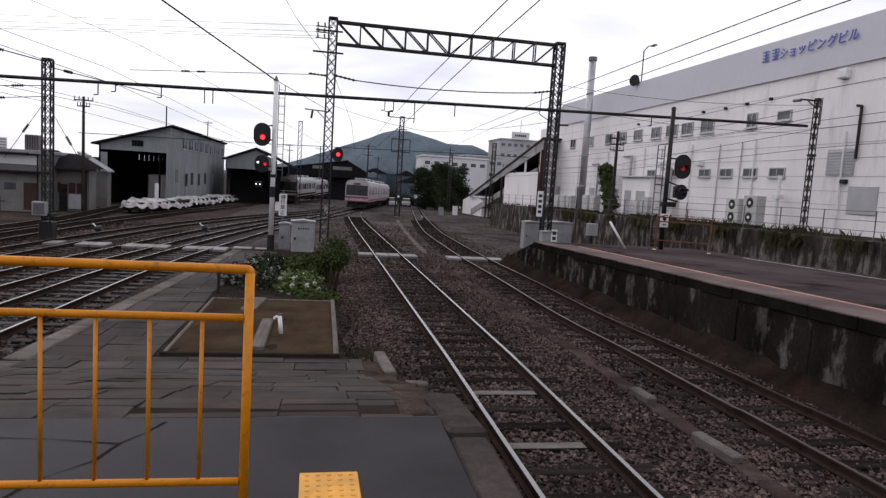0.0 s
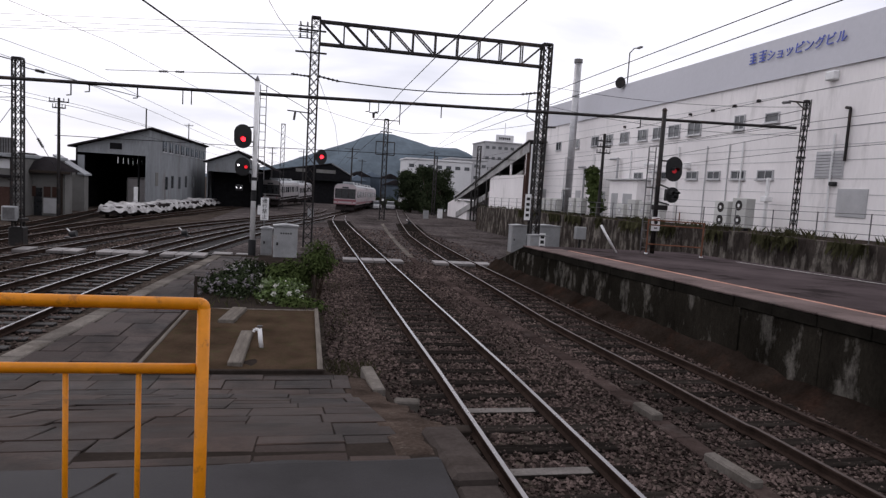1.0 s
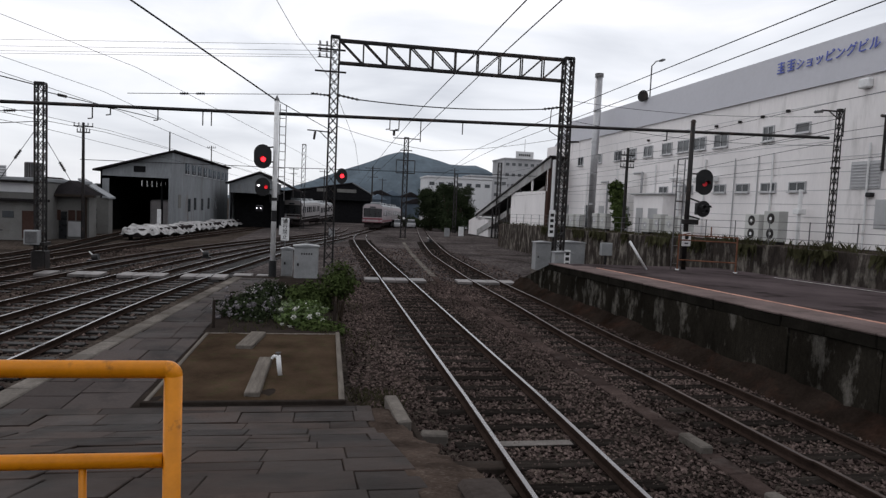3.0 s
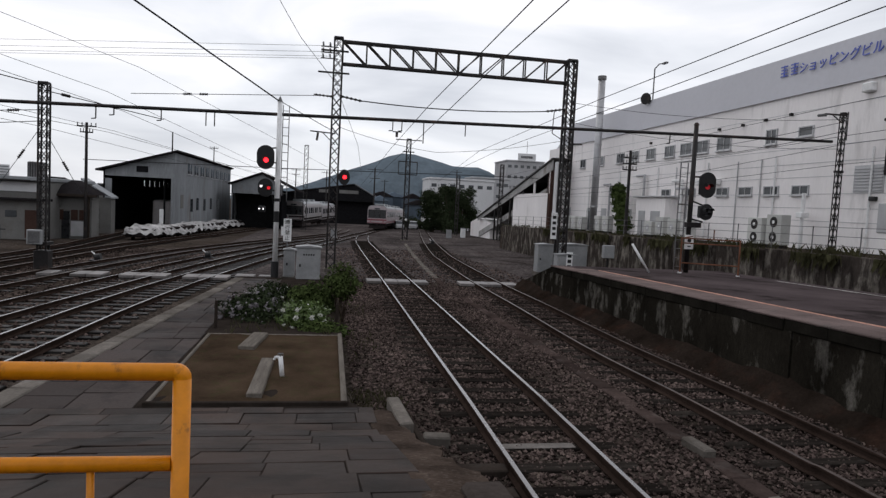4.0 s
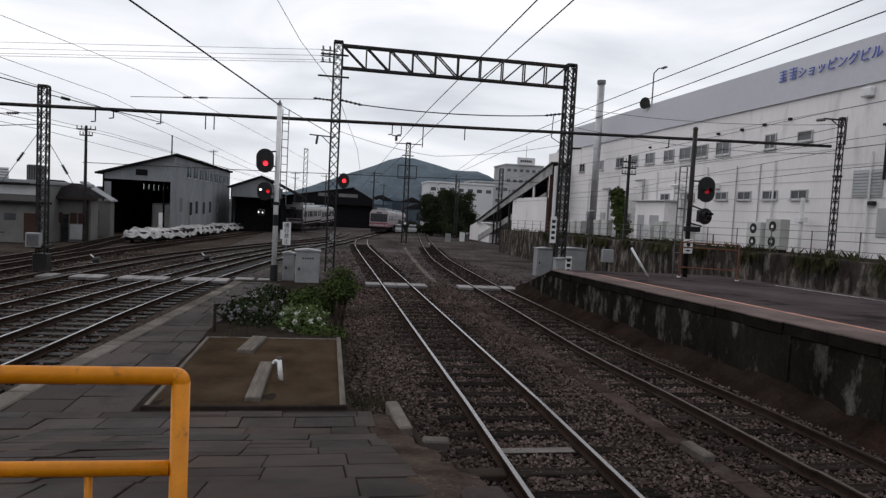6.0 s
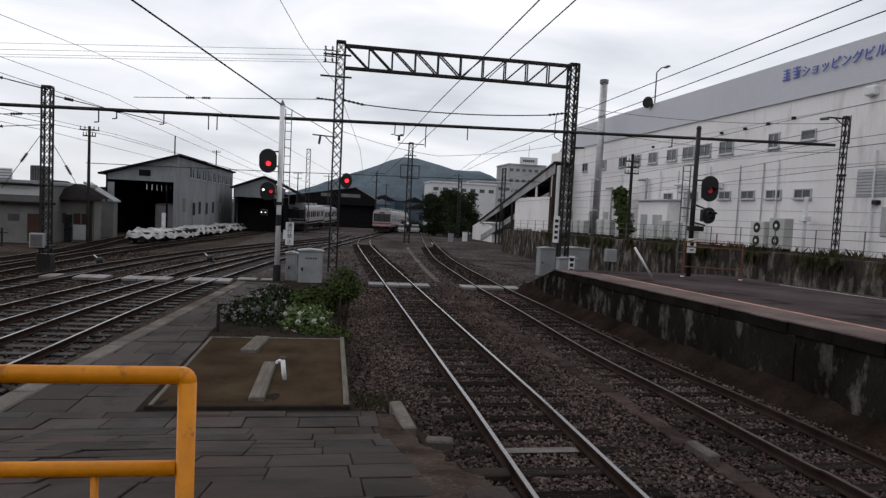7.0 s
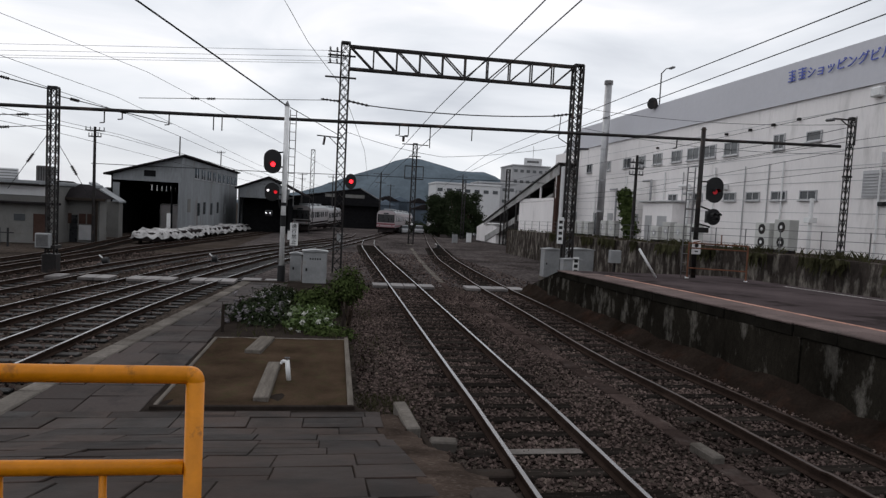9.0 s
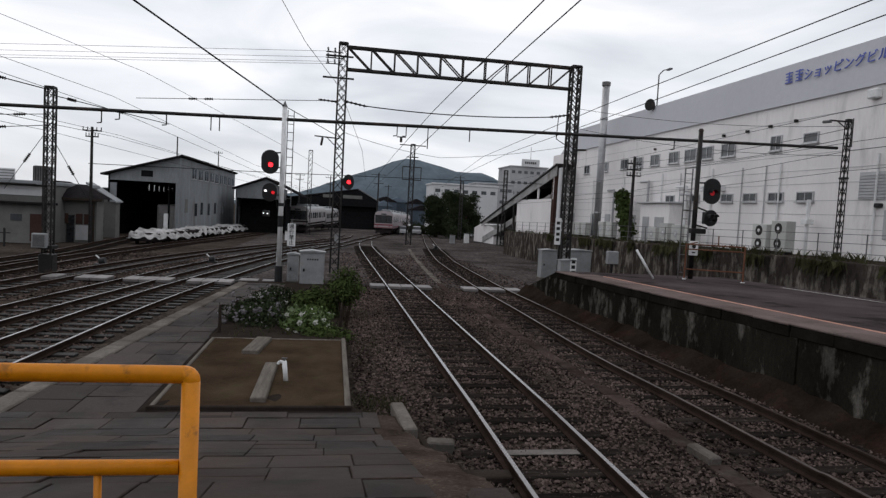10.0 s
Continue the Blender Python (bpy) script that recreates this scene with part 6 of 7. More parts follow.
def build_cabinets():
    cabinet("grey relay cabinet with a small dark label behind the flowers", -0.85, 22.7, 0.84, 0.6, 1.36, 3, True)
    cabinet("smaller grey relay cabinet behind the signal post", -1.6, 24.2, 0.4, 0.5, 1.15)
    cabinet("grey relay cabinet at the foot of the gantry", 10.55, 30.2, 0.9, 0.6, 1.5)
    cabinet("grey relay cabinet at the foot of the gantry", 12.1, 30.4, 1.3, 0.7, 1.55)
    c = cabinet("pale relay cabinet with a vertical black notice", 10.75, 27.9, 0.9, 0.5, 1.15)
    part("notice_plate", Mesher().box((-0.02, -0.29, 0.2), (0.28, -0.27, 1.3), 0.008), WHITEPAINT, c)
    for i in range(4):
        part("notice_mark", Mesher().box((0.04, -0.3, 0.3 + i * 0.25), (0.22, -0.288, 0.46 + i * 0.25)), TEXT_DARK, c)
    w = thing("junction_box", "white junction box on a short dark post", "electrical box", at=Matrix.Translation((13.3, 28.8, gz(28.8) - 0.17)))
    part("post", Mesher().rod((0, 0, 0), (0, 0, 1.1), 0.06, n=8), STEEL, w)
    part("case", Mesher().box((-0.27, -0.15, 1.1), (0.27, 0.15, 1.72), 0.02), CABINET, w)
    s = thing("leaning_stay", "white painted stay pole leaning on the far platform end", "stay pole")
    part("tube", Mesher().rod((10.05, 18.4, surf2(18.4)), (9.43, 18.42, surf2(18.4) + 0.9), 0.04, n=10), WHITEPAINT, s, smooth=True)
    # air conditioners at the foot of the building
    def outdoor_unit(x, y, h, fans):
        a = thing("air_conditioner", "white outdoor air conditioner unit with round fan grilles", "air conditioner", group="air conditioners", at=Matrix.Translation((x, y, terr(y) - 0.08)))
        part("stand", Mesher().box((-0.2, -0.45, 0.0), (0.2, 0.45, 0.14), 0.01), STEEL, a)
        b = part("case", Mesher().box((-0.24, -0.5, 0.14), (0.24, 0.5, h), 0.02), UNITWHITE, a)
        for k in range(fans):
            z = 0.14 + (h - 0.14) * (k + 0.5) / fans
            part("side_grille", Mesher().rod((-0.255, 0.0, z), (-0.24, 0.0, z), 0.24, n=18), STEEL if fans > 1 else FRAME, b)
            part("side_hub", Mesher().rod((-0.27, 0.0, z), (-0.254, 0.0, z), 0.08, n=10), WHITEPAINT, b)
    for x, y, h, f in ((19.6, 26.4, 1.35, 2), (19.7, 25.2, 1.5, 2), (20.5, 34.0, 1.2, 1), (20.5, 35.5, 1.2, 1), (20.5, 37.0, 1.3, 1), (20.5, 38.5, 1.0, 1), (20.6, 45.5, 1.3, 1), (20.6, 47.0, 1.3, 1),
                       (20.6, 50.5, 1.2, 1), (20.6, 52, 1.2, 1), (20.6, 53.5, 1.2, 1)):
        outdoor_unit(x, y, h, f)
    st = thing("wall_pipe_stack", "white vent pipe stack behind the outdoor units", "vent pipe", at=Matrix.Translation((21.5, 26.0, terr(26) - 0.1)))
    part("pipe", Mesher().rod((0, 0, 0), (0, 0, 2.6), 0.09, n=12), WHITEPAINT, st)
    part("cowl", Mesher().box((-0.2, -0.2, 1.45), (0.2, 0.2, 1.7), 0.02), WHITEPAINT, st)


def car_parts(th, paint):
    part("body", Mesher().prism([(-1.7, 0.3), (1.7, 0.3), (1.72, 0.75), (1.0, 0.9), (-1.6, 0.95), (-1.72, 0.7)], 1, -0.72, 0.72), paint, th)
    part("cabin", Mesher().prism([(-1.5, 0.94), (0.95, 0.9), (0.45, 1.42), (-1.15, 1.45)], 1, -0.64, 0.64), GLASS, th)
    part("roof", Mesher().box((-1.12, -0.62, 1.44), (0.42, 0.62, 1.49), 0.02), paint, th)
    for x in (-1.05, 1.1):
        for y in (-0.7, 0.7):
            part("wheel", Mesher().rod((x, y - 0.08, 0.3), (x, y + 0.08, 0.3), 0.3, n=14), BLACK, th)


# ---- yard buildings ----
def build_sheds():
    th = thing("engine_shed", "grey sheet-clad engine shed with a large dark opening", "shed")
    x0, x1, y0, y1, zb = -20.4, -14.3, 62.3, 96.0, -1.6
    zl, zr = 4.55, 6.4
    part("side_wall", Mesher().box((x1 - 0.15, y0, zb), (x1, y1, zr - 0.08)), SHEDWALL, th, "grey stained sheet wall")
    # far side wall, pierced by a row of small openings to the daylight
    wy0, wy1, wz0, wz1 = 73.5, 86.0, 3.22, 3.86
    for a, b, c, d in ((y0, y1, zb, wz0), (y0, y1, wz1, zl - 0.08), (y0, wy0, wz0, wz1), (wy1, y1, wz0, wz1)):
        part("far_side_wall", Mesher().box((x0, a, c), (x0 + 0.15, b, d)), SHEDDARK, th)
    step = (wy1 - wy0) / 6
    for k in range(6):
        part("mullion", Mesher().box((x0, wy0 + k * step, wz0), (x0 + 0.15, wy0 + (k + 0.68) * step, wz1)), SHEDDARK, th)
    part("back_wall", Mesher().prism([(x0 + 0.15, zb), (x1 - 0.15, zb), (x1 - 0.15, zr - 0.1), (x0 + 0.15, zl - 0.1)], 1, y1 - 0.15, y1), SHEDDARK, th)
    part("gable", Mesher().prism([(x0 + 0.15, 3.95), (x1 - 0.15, 3.95), (x1 - 0.15, zr - 0.1), (x0 + 0.15, zl - 0.1)], 1, y0, y0 + 0.15), SHEDWALL, th)
    part("pier", Mesher().box((x1 - 0.3, y0 + 0.005, zb), (x1 - 0.15, y0 + 0.15, 3.95)), SHEDWALL, th)
    part("pier", Mesher().box((x0 + 0.15, y0 + 0.005, zb), (x0 + 0.7, y0 + 0.15, 3.7)), SHEDWALL, th)
    part("roof", Mesher().prism([(x0 - 0.5, zl - 0.22), (x1 + 0.35, zr + 0.02), (x1 + 0.35, zr + 0.16), (x0 - 0.5, zl - 0.06)], 1, y0 - 0.6, y1 + 0.4), ROOFDARK, th)
    for k in range(9):
        w = part("window", Mesher().box((x1 - 0.02, y0 + 5.5 + k * 3.2, 4.6), (x1 + 0.03, y0 + 7.3 + k * 3.2, 5.6)), GLASS, th)
        part("frame", Mesher().box((x1 + 0.002, y0 + 5.4 + k * 3.2, 4.52), (x1 + 0.06, y0 + 7.4 + k * 3.2, 4.6)).box((x1 + 0.002, y0 + 6.36 + k * 3.2, 4.6), (x1 + 0.05, y0 + 6.44 + k * 3.2, 5.6)), FRAME, w)
    for k, (y, z) in enumerate(((2.5, 1.2), (7, 0.8), (10, 0.9), (14, 0.8), (18, 0.9), (23, 0.8))):
        part("window", Mesher().box((x1 - 0.02, y0 + y, z), (x1 + 0.03, y0 + y + 1.2, z + 1.3)), GLASS if k else RENDERWALL, th)
    part("vent", Mesher().box((-17.6, y0 - 0.05, 4.4), (-16.6, y0 + 0.02, 4.95)), SHEDDARK, th)
    part("inside_bay", Mesher().box((-17.2, y0 + 4, -1.0), (-15.0, y0 + 9, 1.9), 0.15), SILVER, th, "dim machine standing inside the shed")
    part("inside_post", Mesher().box((-15.6, y0 + 1.5, -1.0), (-15.45, y0 + 1.7, 3.9)), SHEDDARK, th)
    part("notice_plate", Mesher().box((-15.55, y0 - 0.08, -0.4), (-15.2, y0 - 0.03, 1.1), 0.01), WHITEPAINT, th)
    an = thing("lean_to", "small lean-to with pale roof beside the shed", "outbuilding")
    part("wall", Mesher().box((-23.0, 61.5, -1.4), (-20.6, 66, 1.8)), RENDERWALL, an)
    part("roof", Mesher().prism([(-23.2, 1.8), (-20.45, 3.1), (-20.45, 3.2), (-23.2, 1.92)], 1, 61.2, 66.2), ROOFPALE, an)

    th = thing("engine_shed", "dark gabled engine shed with a wide black opening", "shed")
    x0, x1, y0, y1 = -12.4, -6.1, 84.0, 108.0
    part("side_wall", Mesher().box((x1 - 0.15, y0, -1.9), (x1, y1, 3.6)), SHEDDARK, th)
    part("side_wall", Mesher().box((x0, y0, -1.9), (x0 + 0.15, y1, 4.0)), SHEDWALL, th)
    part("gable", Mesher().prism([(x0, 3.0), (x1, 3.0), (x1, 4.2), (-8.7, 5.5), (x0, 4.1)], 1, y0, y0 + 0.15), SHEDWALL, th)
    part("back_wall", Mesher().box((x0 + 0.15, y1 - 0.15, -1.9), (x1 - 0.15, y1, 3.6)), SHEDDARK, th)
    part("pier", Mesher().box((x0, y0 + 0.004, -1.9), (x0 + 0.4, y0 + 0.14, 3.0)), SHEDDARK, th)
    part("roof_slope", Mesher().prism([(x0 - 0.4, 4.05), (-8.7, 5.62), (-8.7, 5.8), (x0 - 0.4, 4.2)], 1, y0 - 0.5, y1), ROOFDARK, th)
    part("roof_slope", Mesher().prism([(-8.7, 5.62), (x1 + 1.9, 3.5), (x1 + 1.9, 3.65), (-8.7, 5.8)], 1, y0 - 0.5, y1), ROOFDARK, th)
    # near-black sheet set inside the opening to paint its shade
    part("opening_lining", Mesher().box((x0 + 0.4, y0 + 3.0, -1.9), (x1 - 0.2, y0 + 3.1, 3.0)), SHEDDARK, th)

    th = thing("train_shed", "low dark train shed with a shallow pale roof", "shed")
    x0, x1, y0, y1 = -5.6, 9.0, 138.0, 165.0
    part("roof_slope", Mesher().prism([(x0 - 6, 3.4), (4.8, 6.2), (4.8, 6.4), (x0 - 6, 3.6)], 1, y0, y1), ROOFDARK, th)
    part("roof_slope", Mesher().prism([(4.8, 6.2), (x1 + 0.3, 3.8), (x1 + 0.3, 4.0), (4.8, 6.4)], 1, y0, y1), ROOFPALE, th)
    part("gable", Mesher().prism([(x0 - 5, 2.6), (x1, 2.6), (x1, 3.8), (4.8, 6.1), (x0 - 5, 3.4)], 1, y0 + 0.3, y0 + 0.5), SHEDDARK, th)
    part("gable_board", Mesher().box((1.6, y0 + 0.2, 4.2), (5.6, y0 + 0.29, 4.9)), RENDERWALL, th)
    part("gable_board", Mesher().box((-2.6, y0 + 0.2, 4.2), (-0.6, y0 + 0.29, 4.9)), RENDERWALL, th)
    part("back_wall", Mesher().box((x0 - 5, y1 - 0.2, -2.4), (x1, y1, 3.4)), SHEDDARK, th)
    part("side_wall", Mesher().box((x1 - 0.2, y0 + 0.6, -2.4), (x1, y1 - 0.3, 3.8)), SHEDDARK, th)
    # near-black sheet that paints the shade under the shed roof
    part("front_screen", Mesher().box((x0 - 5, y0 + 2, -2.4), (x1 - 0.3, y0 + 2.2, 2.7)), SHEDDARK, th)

    th = thing("low_house", "low beige rendered house with a flat dark roof edge", "house")
    yf = 44.0
    part("wall", Mesher().box((-34, yf, -1.2), (-18.2, yf + 9, 3.0), 0.02), RENDERWALL, th)
    part("roof", Mesher().box((-34.3, yf - 0.5, 3.0), (-18.1, yf + 9.3, 3.25), 0.03), ROOFPALE, th)
    part("awning", Mesher().box((-34, yf - 0.5, 1.75), (-17.5, yf, 1.9), 0.02), ROOFDARK, th)
    part("door", Mesher().box((-19.12, yf - 0.04, -0.6), (-18.36, yf + 0.02, 1.15), 0.01), BROWNWALL, th)
    part("window", Mesher().box((-20.25, yf - 0.04, 0.68), (-19.6, yf + 0.02, 1.1), 0.01), GLASS, th)
    part("roof_band", Mesher().box((-34, yf - 0.06, 2.3), (-18.25, yf + 0.01, 2.9), 0.01), FARWALL, th)
    for k, xx in enumerate((-32.5, -29.5, -26.5, -24.0)):
        part("window", Mesher().box((xx, yf - 0.04, 0.5), (xx + 1.1, yf + 0.02, 1.3), 0.01), GLASS, th)
    part("gutter", Mesher().rod((-34.3, yf - 0.55, 3.0), (-18.6, yf - 0.55, 3.0), 0.06, n=8), STEEL, th)
    for xx in (-22.9, -18.27):
        part("downpipe", Mesher().rod((xx, yf - 0.1, -0.8), (xx, yf - 0.1, 3.0), 0.05, n=8), STEEL, th)
    wt = thing("roof_tank", "grey slatted water tank on the flat roof", "water tank", at=Matrix.Translation((-20.9, 50, 3.25)))
    part("tank", Mesher().box((-0.44, -0.4, 0), (0.44, 0.4, 1.15), 0.05), GREYSTEEL, wt)
    for k in range(6):
        part("rib", Mesher().box((-0.43 + 0.16 * k, -0.44, 0.05), (-0.39 + 0.16 * k, -0.4, 1.1)), STEEL, wt)
    sg = thing("roof_sign", "pale slatted sign frame on the flat roof", "sign frame", at=Matrix.Translation((-23.3, 50, 3.25)))
    part("frame", Mesher().box((-0.75, 0, 0), (0.6, 0.1, 0.85), 0.02), FARWALL, sg)
    for k in range(4):
        part("slat", Mesher().box((-0.72, -0.03, 0.08 + 0.2 * k), (0.57, 0.0, 0.14 + 0.2 * k)), GREYSTEEL, sg)
    h = thing("low_house", "beige yard house with a hipped dark roof and brown shutters", "house")
    part("wall", Mesher().box((-18.5, 47, -1.2), (-16.2, 48.4, 2.3), 0.02), RENDERWALL, h)
    part("roof", Mesher().add([(-19.0, 46.4, 2.25), (-15.8, 46.4, 2.25), (-15.8, 49.0, 2.25), (-19.0, 49.0, 2.25), (-17.7, 47.6, 3.2), (-17.2, 47.9, 3.2)],
                              [(0, 1, 4), (1, 2, 5, 4), (2, 3, 5), (3, 0, 4, 5), (0, 3, 2, 1)]), ROOFDARK, h)
    part("fascia_board", Mesher().box((-19.0, 46.38, 2.1), (-15.7, 46.44, 2.28), 0.01), DARKBOARD, h)
    part("door", Mesher().box((-18.1, 46.95, -0.9), (-17.6, 47.02, 1.1), 0.01), CABGLASS, h)
    for x0 in (-18.4, -17.5, -16.98):
        part("shutter", Mesher().box((x0, 46.93, 0.5), (x0 + 0.42, 46.99, 1.2), 0.01), BROWNWALL, h)
    part("porch_panel", Mesher().box((-17.5, 46.9, -0.6), (-16.55, 46.96, 0.42), 0.01), FRAME, h)
    part("porch_post", Mesher().box((-16.35, 46.5, -0.9), (-16.2, 46.62, 2.2)), DARKBOARD, h)
    h = thing("low_house", "grey outbuilding with a pale bluish sloping roof", "house")
    part("wall", Mesher().box((-19.4, 56, -1.3), (-17.75, 57.0, 2.0), 0.02), RENDERWALL, h)
    part("roof", Mesher().prism([(-19.9, 3.35), (-17.6, 1.95), (-17.6, 2.07), (-19.9, 3.5)], 1, 55.5, 57.3), ROOFPALE, h)
    part("door", Mesher().box((-19.1, 55.95, -0.7), (-18.65, 56.02, 1.1), 0.01), CABGLASS, h)
    f = thing("yard_fence", "two short black posts with a low rail by the yard house", "fence")
    for x in (-19.3, -18.85):
        part("post", Mesher().box((x, 40.0, -0.7), (x + 0.1, 40.08, 0.42), 0.01), BLACK, f)
    part("rail", Mesher().box((-19.6, 40.08, 0.1), (-18.5, 40.11, 0.16)), BLACK, f)


def build_tarps():
    """Row of loads on the siding, each under its own sagging white sheet."""
    for k in range(9):
        t = k / 8
        x, y = -13.3 + 1.0 * t, 49.5 + 36 * t
        zb = gz(y) - 0.17
        th = thing("covered_load", "load on low wheels under a crumpled white sheet", "covered load", group="covered loads", at=Matrix.Translation((x, y, zb)) @ Matrix.Rotation(radians(-2), 4, "Z"))
        n = 16
        vs, fs = [], []
        rnd = random.Random(k)
        for j in range(n + 1):
            for i in range(n + 1):
                u, v = i / n * 2 - 1, j / n * 2 - 1
                e = max(abs(u), abs(v))
                drop = max(0.0, (e - 0.72) / 0.28)
                z = 1.15 - 0.62 * drop ** 1.2 - 0.08 * drop * math.sin(9 * (u + v) + k) + 0.13 * noise.noise(Vector((u * 2.2, v * 3, k)))
                z -= (0.22 * abs(math.sin(v * 3.1 + k)) + 0.08 * abs(math.sin(u * 4.3 + 2 * k))) * (1 - 0.7 * drop) + 0.1 * (k % 3)
                s = 1.0 - 0.1 * drop * math.sin(7 * u + 5 * v)
                vs.append((u * 1.15 * s, v * 2.1 * s, z))
        fs = [(j * (n + 1) + i, j * (n + 1) + i + 1, (j + 1) * (n + 1) + i + 1, (j + 1) * (n + 1) + i) for j in range(n) for i in range(n)]
        me = raw("sheet", vs, fs, TARP)
        me.polygons.foreach_set("use_smooth", [True] * len(me.polygons))
        part("sheet", me, None, th)
        part("load", Mesher().box((-0.95, -1.8, 0.25), (0.95, 1.8, 0.85), 0.08), UNDER, th)
        for yy in (-1.2, 1.2):
            for xx in (-0.56, 0.56):
                part("wheel", Mesher().rod((xx - 0.05, yy, 0.3), (xx + 0.05, yy, 0.3), 0.33, n=14), RUST, th)


def train_car(label, paint, stripe, front=True):
    """A railcar 18 m long; the end towards the camera is at y = 0."""
    th = thing("train_car", label, "train", group="train cars")
    W, L = 1.44, 18.0
    prof = [(-W, 0.95), (W, 0.95), (W, 3.0), (W - 0.1, 3.28), (W - 0.45, 3.52), (0, 3.62), (-W + 0.45, 3.52), (-W + 0.1, 3.28), (-W, 3.0)]
    part("body", Mesher().prism(prof, 1, 0.0, L), paint, th)
    part("roof", Mesher().prism([(-W + 0.05, 3.3), (W - 0.05, 3.3), (W - 0.4, 3.58), (0, 3.68), (-W + 0.4, 3.58)], 1, 0.03, L - 0.03), ROOFPALE, th)
    for y in (4.0, 9.0, 14.0):
        part("roof_unit", Mesher().box((-0.7, y - 1.1, 3.6), (0.7, y + 1.1, 3.92), 0.08), ROOFPALE, th)
    part("underframe", Mesher().box((-1.2, 0.5, 0.45), (1.2, L - 0.5, 0.95), 0.03), UNDER, th)
    for s in (-1, 1):
        part("stripe", Mesher().box((s * (W + 0.012) - 0.01, 0.02, 1.05), (s * (W + 0.012) + 0.01, L - 0.02, 1.3)), stripe, th)
        for k in range(3):
            d = part("door", Mesher().box((s * W - 0.015, 2.2 + k * 6.0, 1.05), (s * W + 0.02, 3.5 + k * 6.0, 2.95), 0.01), paint, th)
            part("door_pane", Mesher().box((s * W - 0.02, 2.4 + k * 6.0, 1.9), (s * W + 0.03, 3.3 + k * 6.0, 2.75), 0.01), GLASS, d)
        for y in (0.9, 4.3, 5.9, 7.0 - 0.2, 10.3, 11.9, 16.2):
            part("window", Mesher().box((s * W - 0.02, y, 1.9), (s * W + 0.015, y + 1.1, 2.75), 0.02), GLASS, th)
    if front:
        f = part("cab_front", Mesher().box((-W + 0.12, -0.05, 1.72), (W - 0.12, 0.01, 2.98), 0.03), CABGLASS, th, "dark wide cab window")
        for x in (-0.46, 0.46):
            part("pillar", Mesher().box((x - 0.03, -0.07, 1.72), (x + 0.03, -0.04, 2.98), 0.01), UNDER, f)
        part("front_band", Mesher().box((-W, -0.04, 1.36), (W, 0.005, 1.58), 0.01), stripe, th)
        part("front_skirt", Mesher().box((-W + 0.02, -0.045, 0.98), (W - 0.02, 0.004, 1.08), 0.01), stripe, th)
        part("destination_blind", Mesher().box((-0.4, -0.075, 3.05), (0.4, -0.01, 3.24), 0.01), GLASS, th)
        for x in (-0.95, 0.95):
            part("tail_lamp", Mesher().rod((x, -0.05, 1.24), (x, 0.0, 1.24), 0.09, n=12), TRAINRED, th)
        part("coupler", Mesher().box((-0.15, -0.5, 0.6), (0.15, 0.3, 0.9), 0.04), UNDER, th)
        part("snow_plough", Mesher().box((-1.2, -0.1, 0.22), (1.2, 0.0, 0.55), 0.03), UNDER, th)
    for y in (2.6, 15.4):
        b = part("bogie", Mesher().box((-1.0, y - 1.4, 0.25), (1.0, y + 1.4, 0.5), 0.05), UNDER, th)
        for dy in (-1.05, 1.05):
            for s in (-1, 1):
                part("wheel", Mesher().rod((s * 0.5, y + dy, 0.43), (s * 0.6, y + dy, 0.43), 0.43, n=18), RUST, b)
    return th


def place_on(line, dist0, length):
    """Pose of a car whose near end is dist0 along a line of (x, y) points."""
    def at(d):
        for a, b in zip(line[:-1], line[1:]):
            s = math.dist(a, b)
            if d <= s:
                return (a[0] + (b[0] - a[0]) * d / s, a[1] + (b[1] - a[1]) * d / s)
            d -= s
        return line[-1]
    a, b = at(dist0), at(dist0 + length)
    za, zb = gz(a[1]), gz(b[1])
    return Matrix.Translation((a[0], a[1], za)) @ Matrix.Rotation(math.atan2(b[1] - a[1], b[0] - a[0]) - math.pi / 2, 4, "Z") @ Matrix.Rotation(math.atan2(zb - za, length), 4, "X")


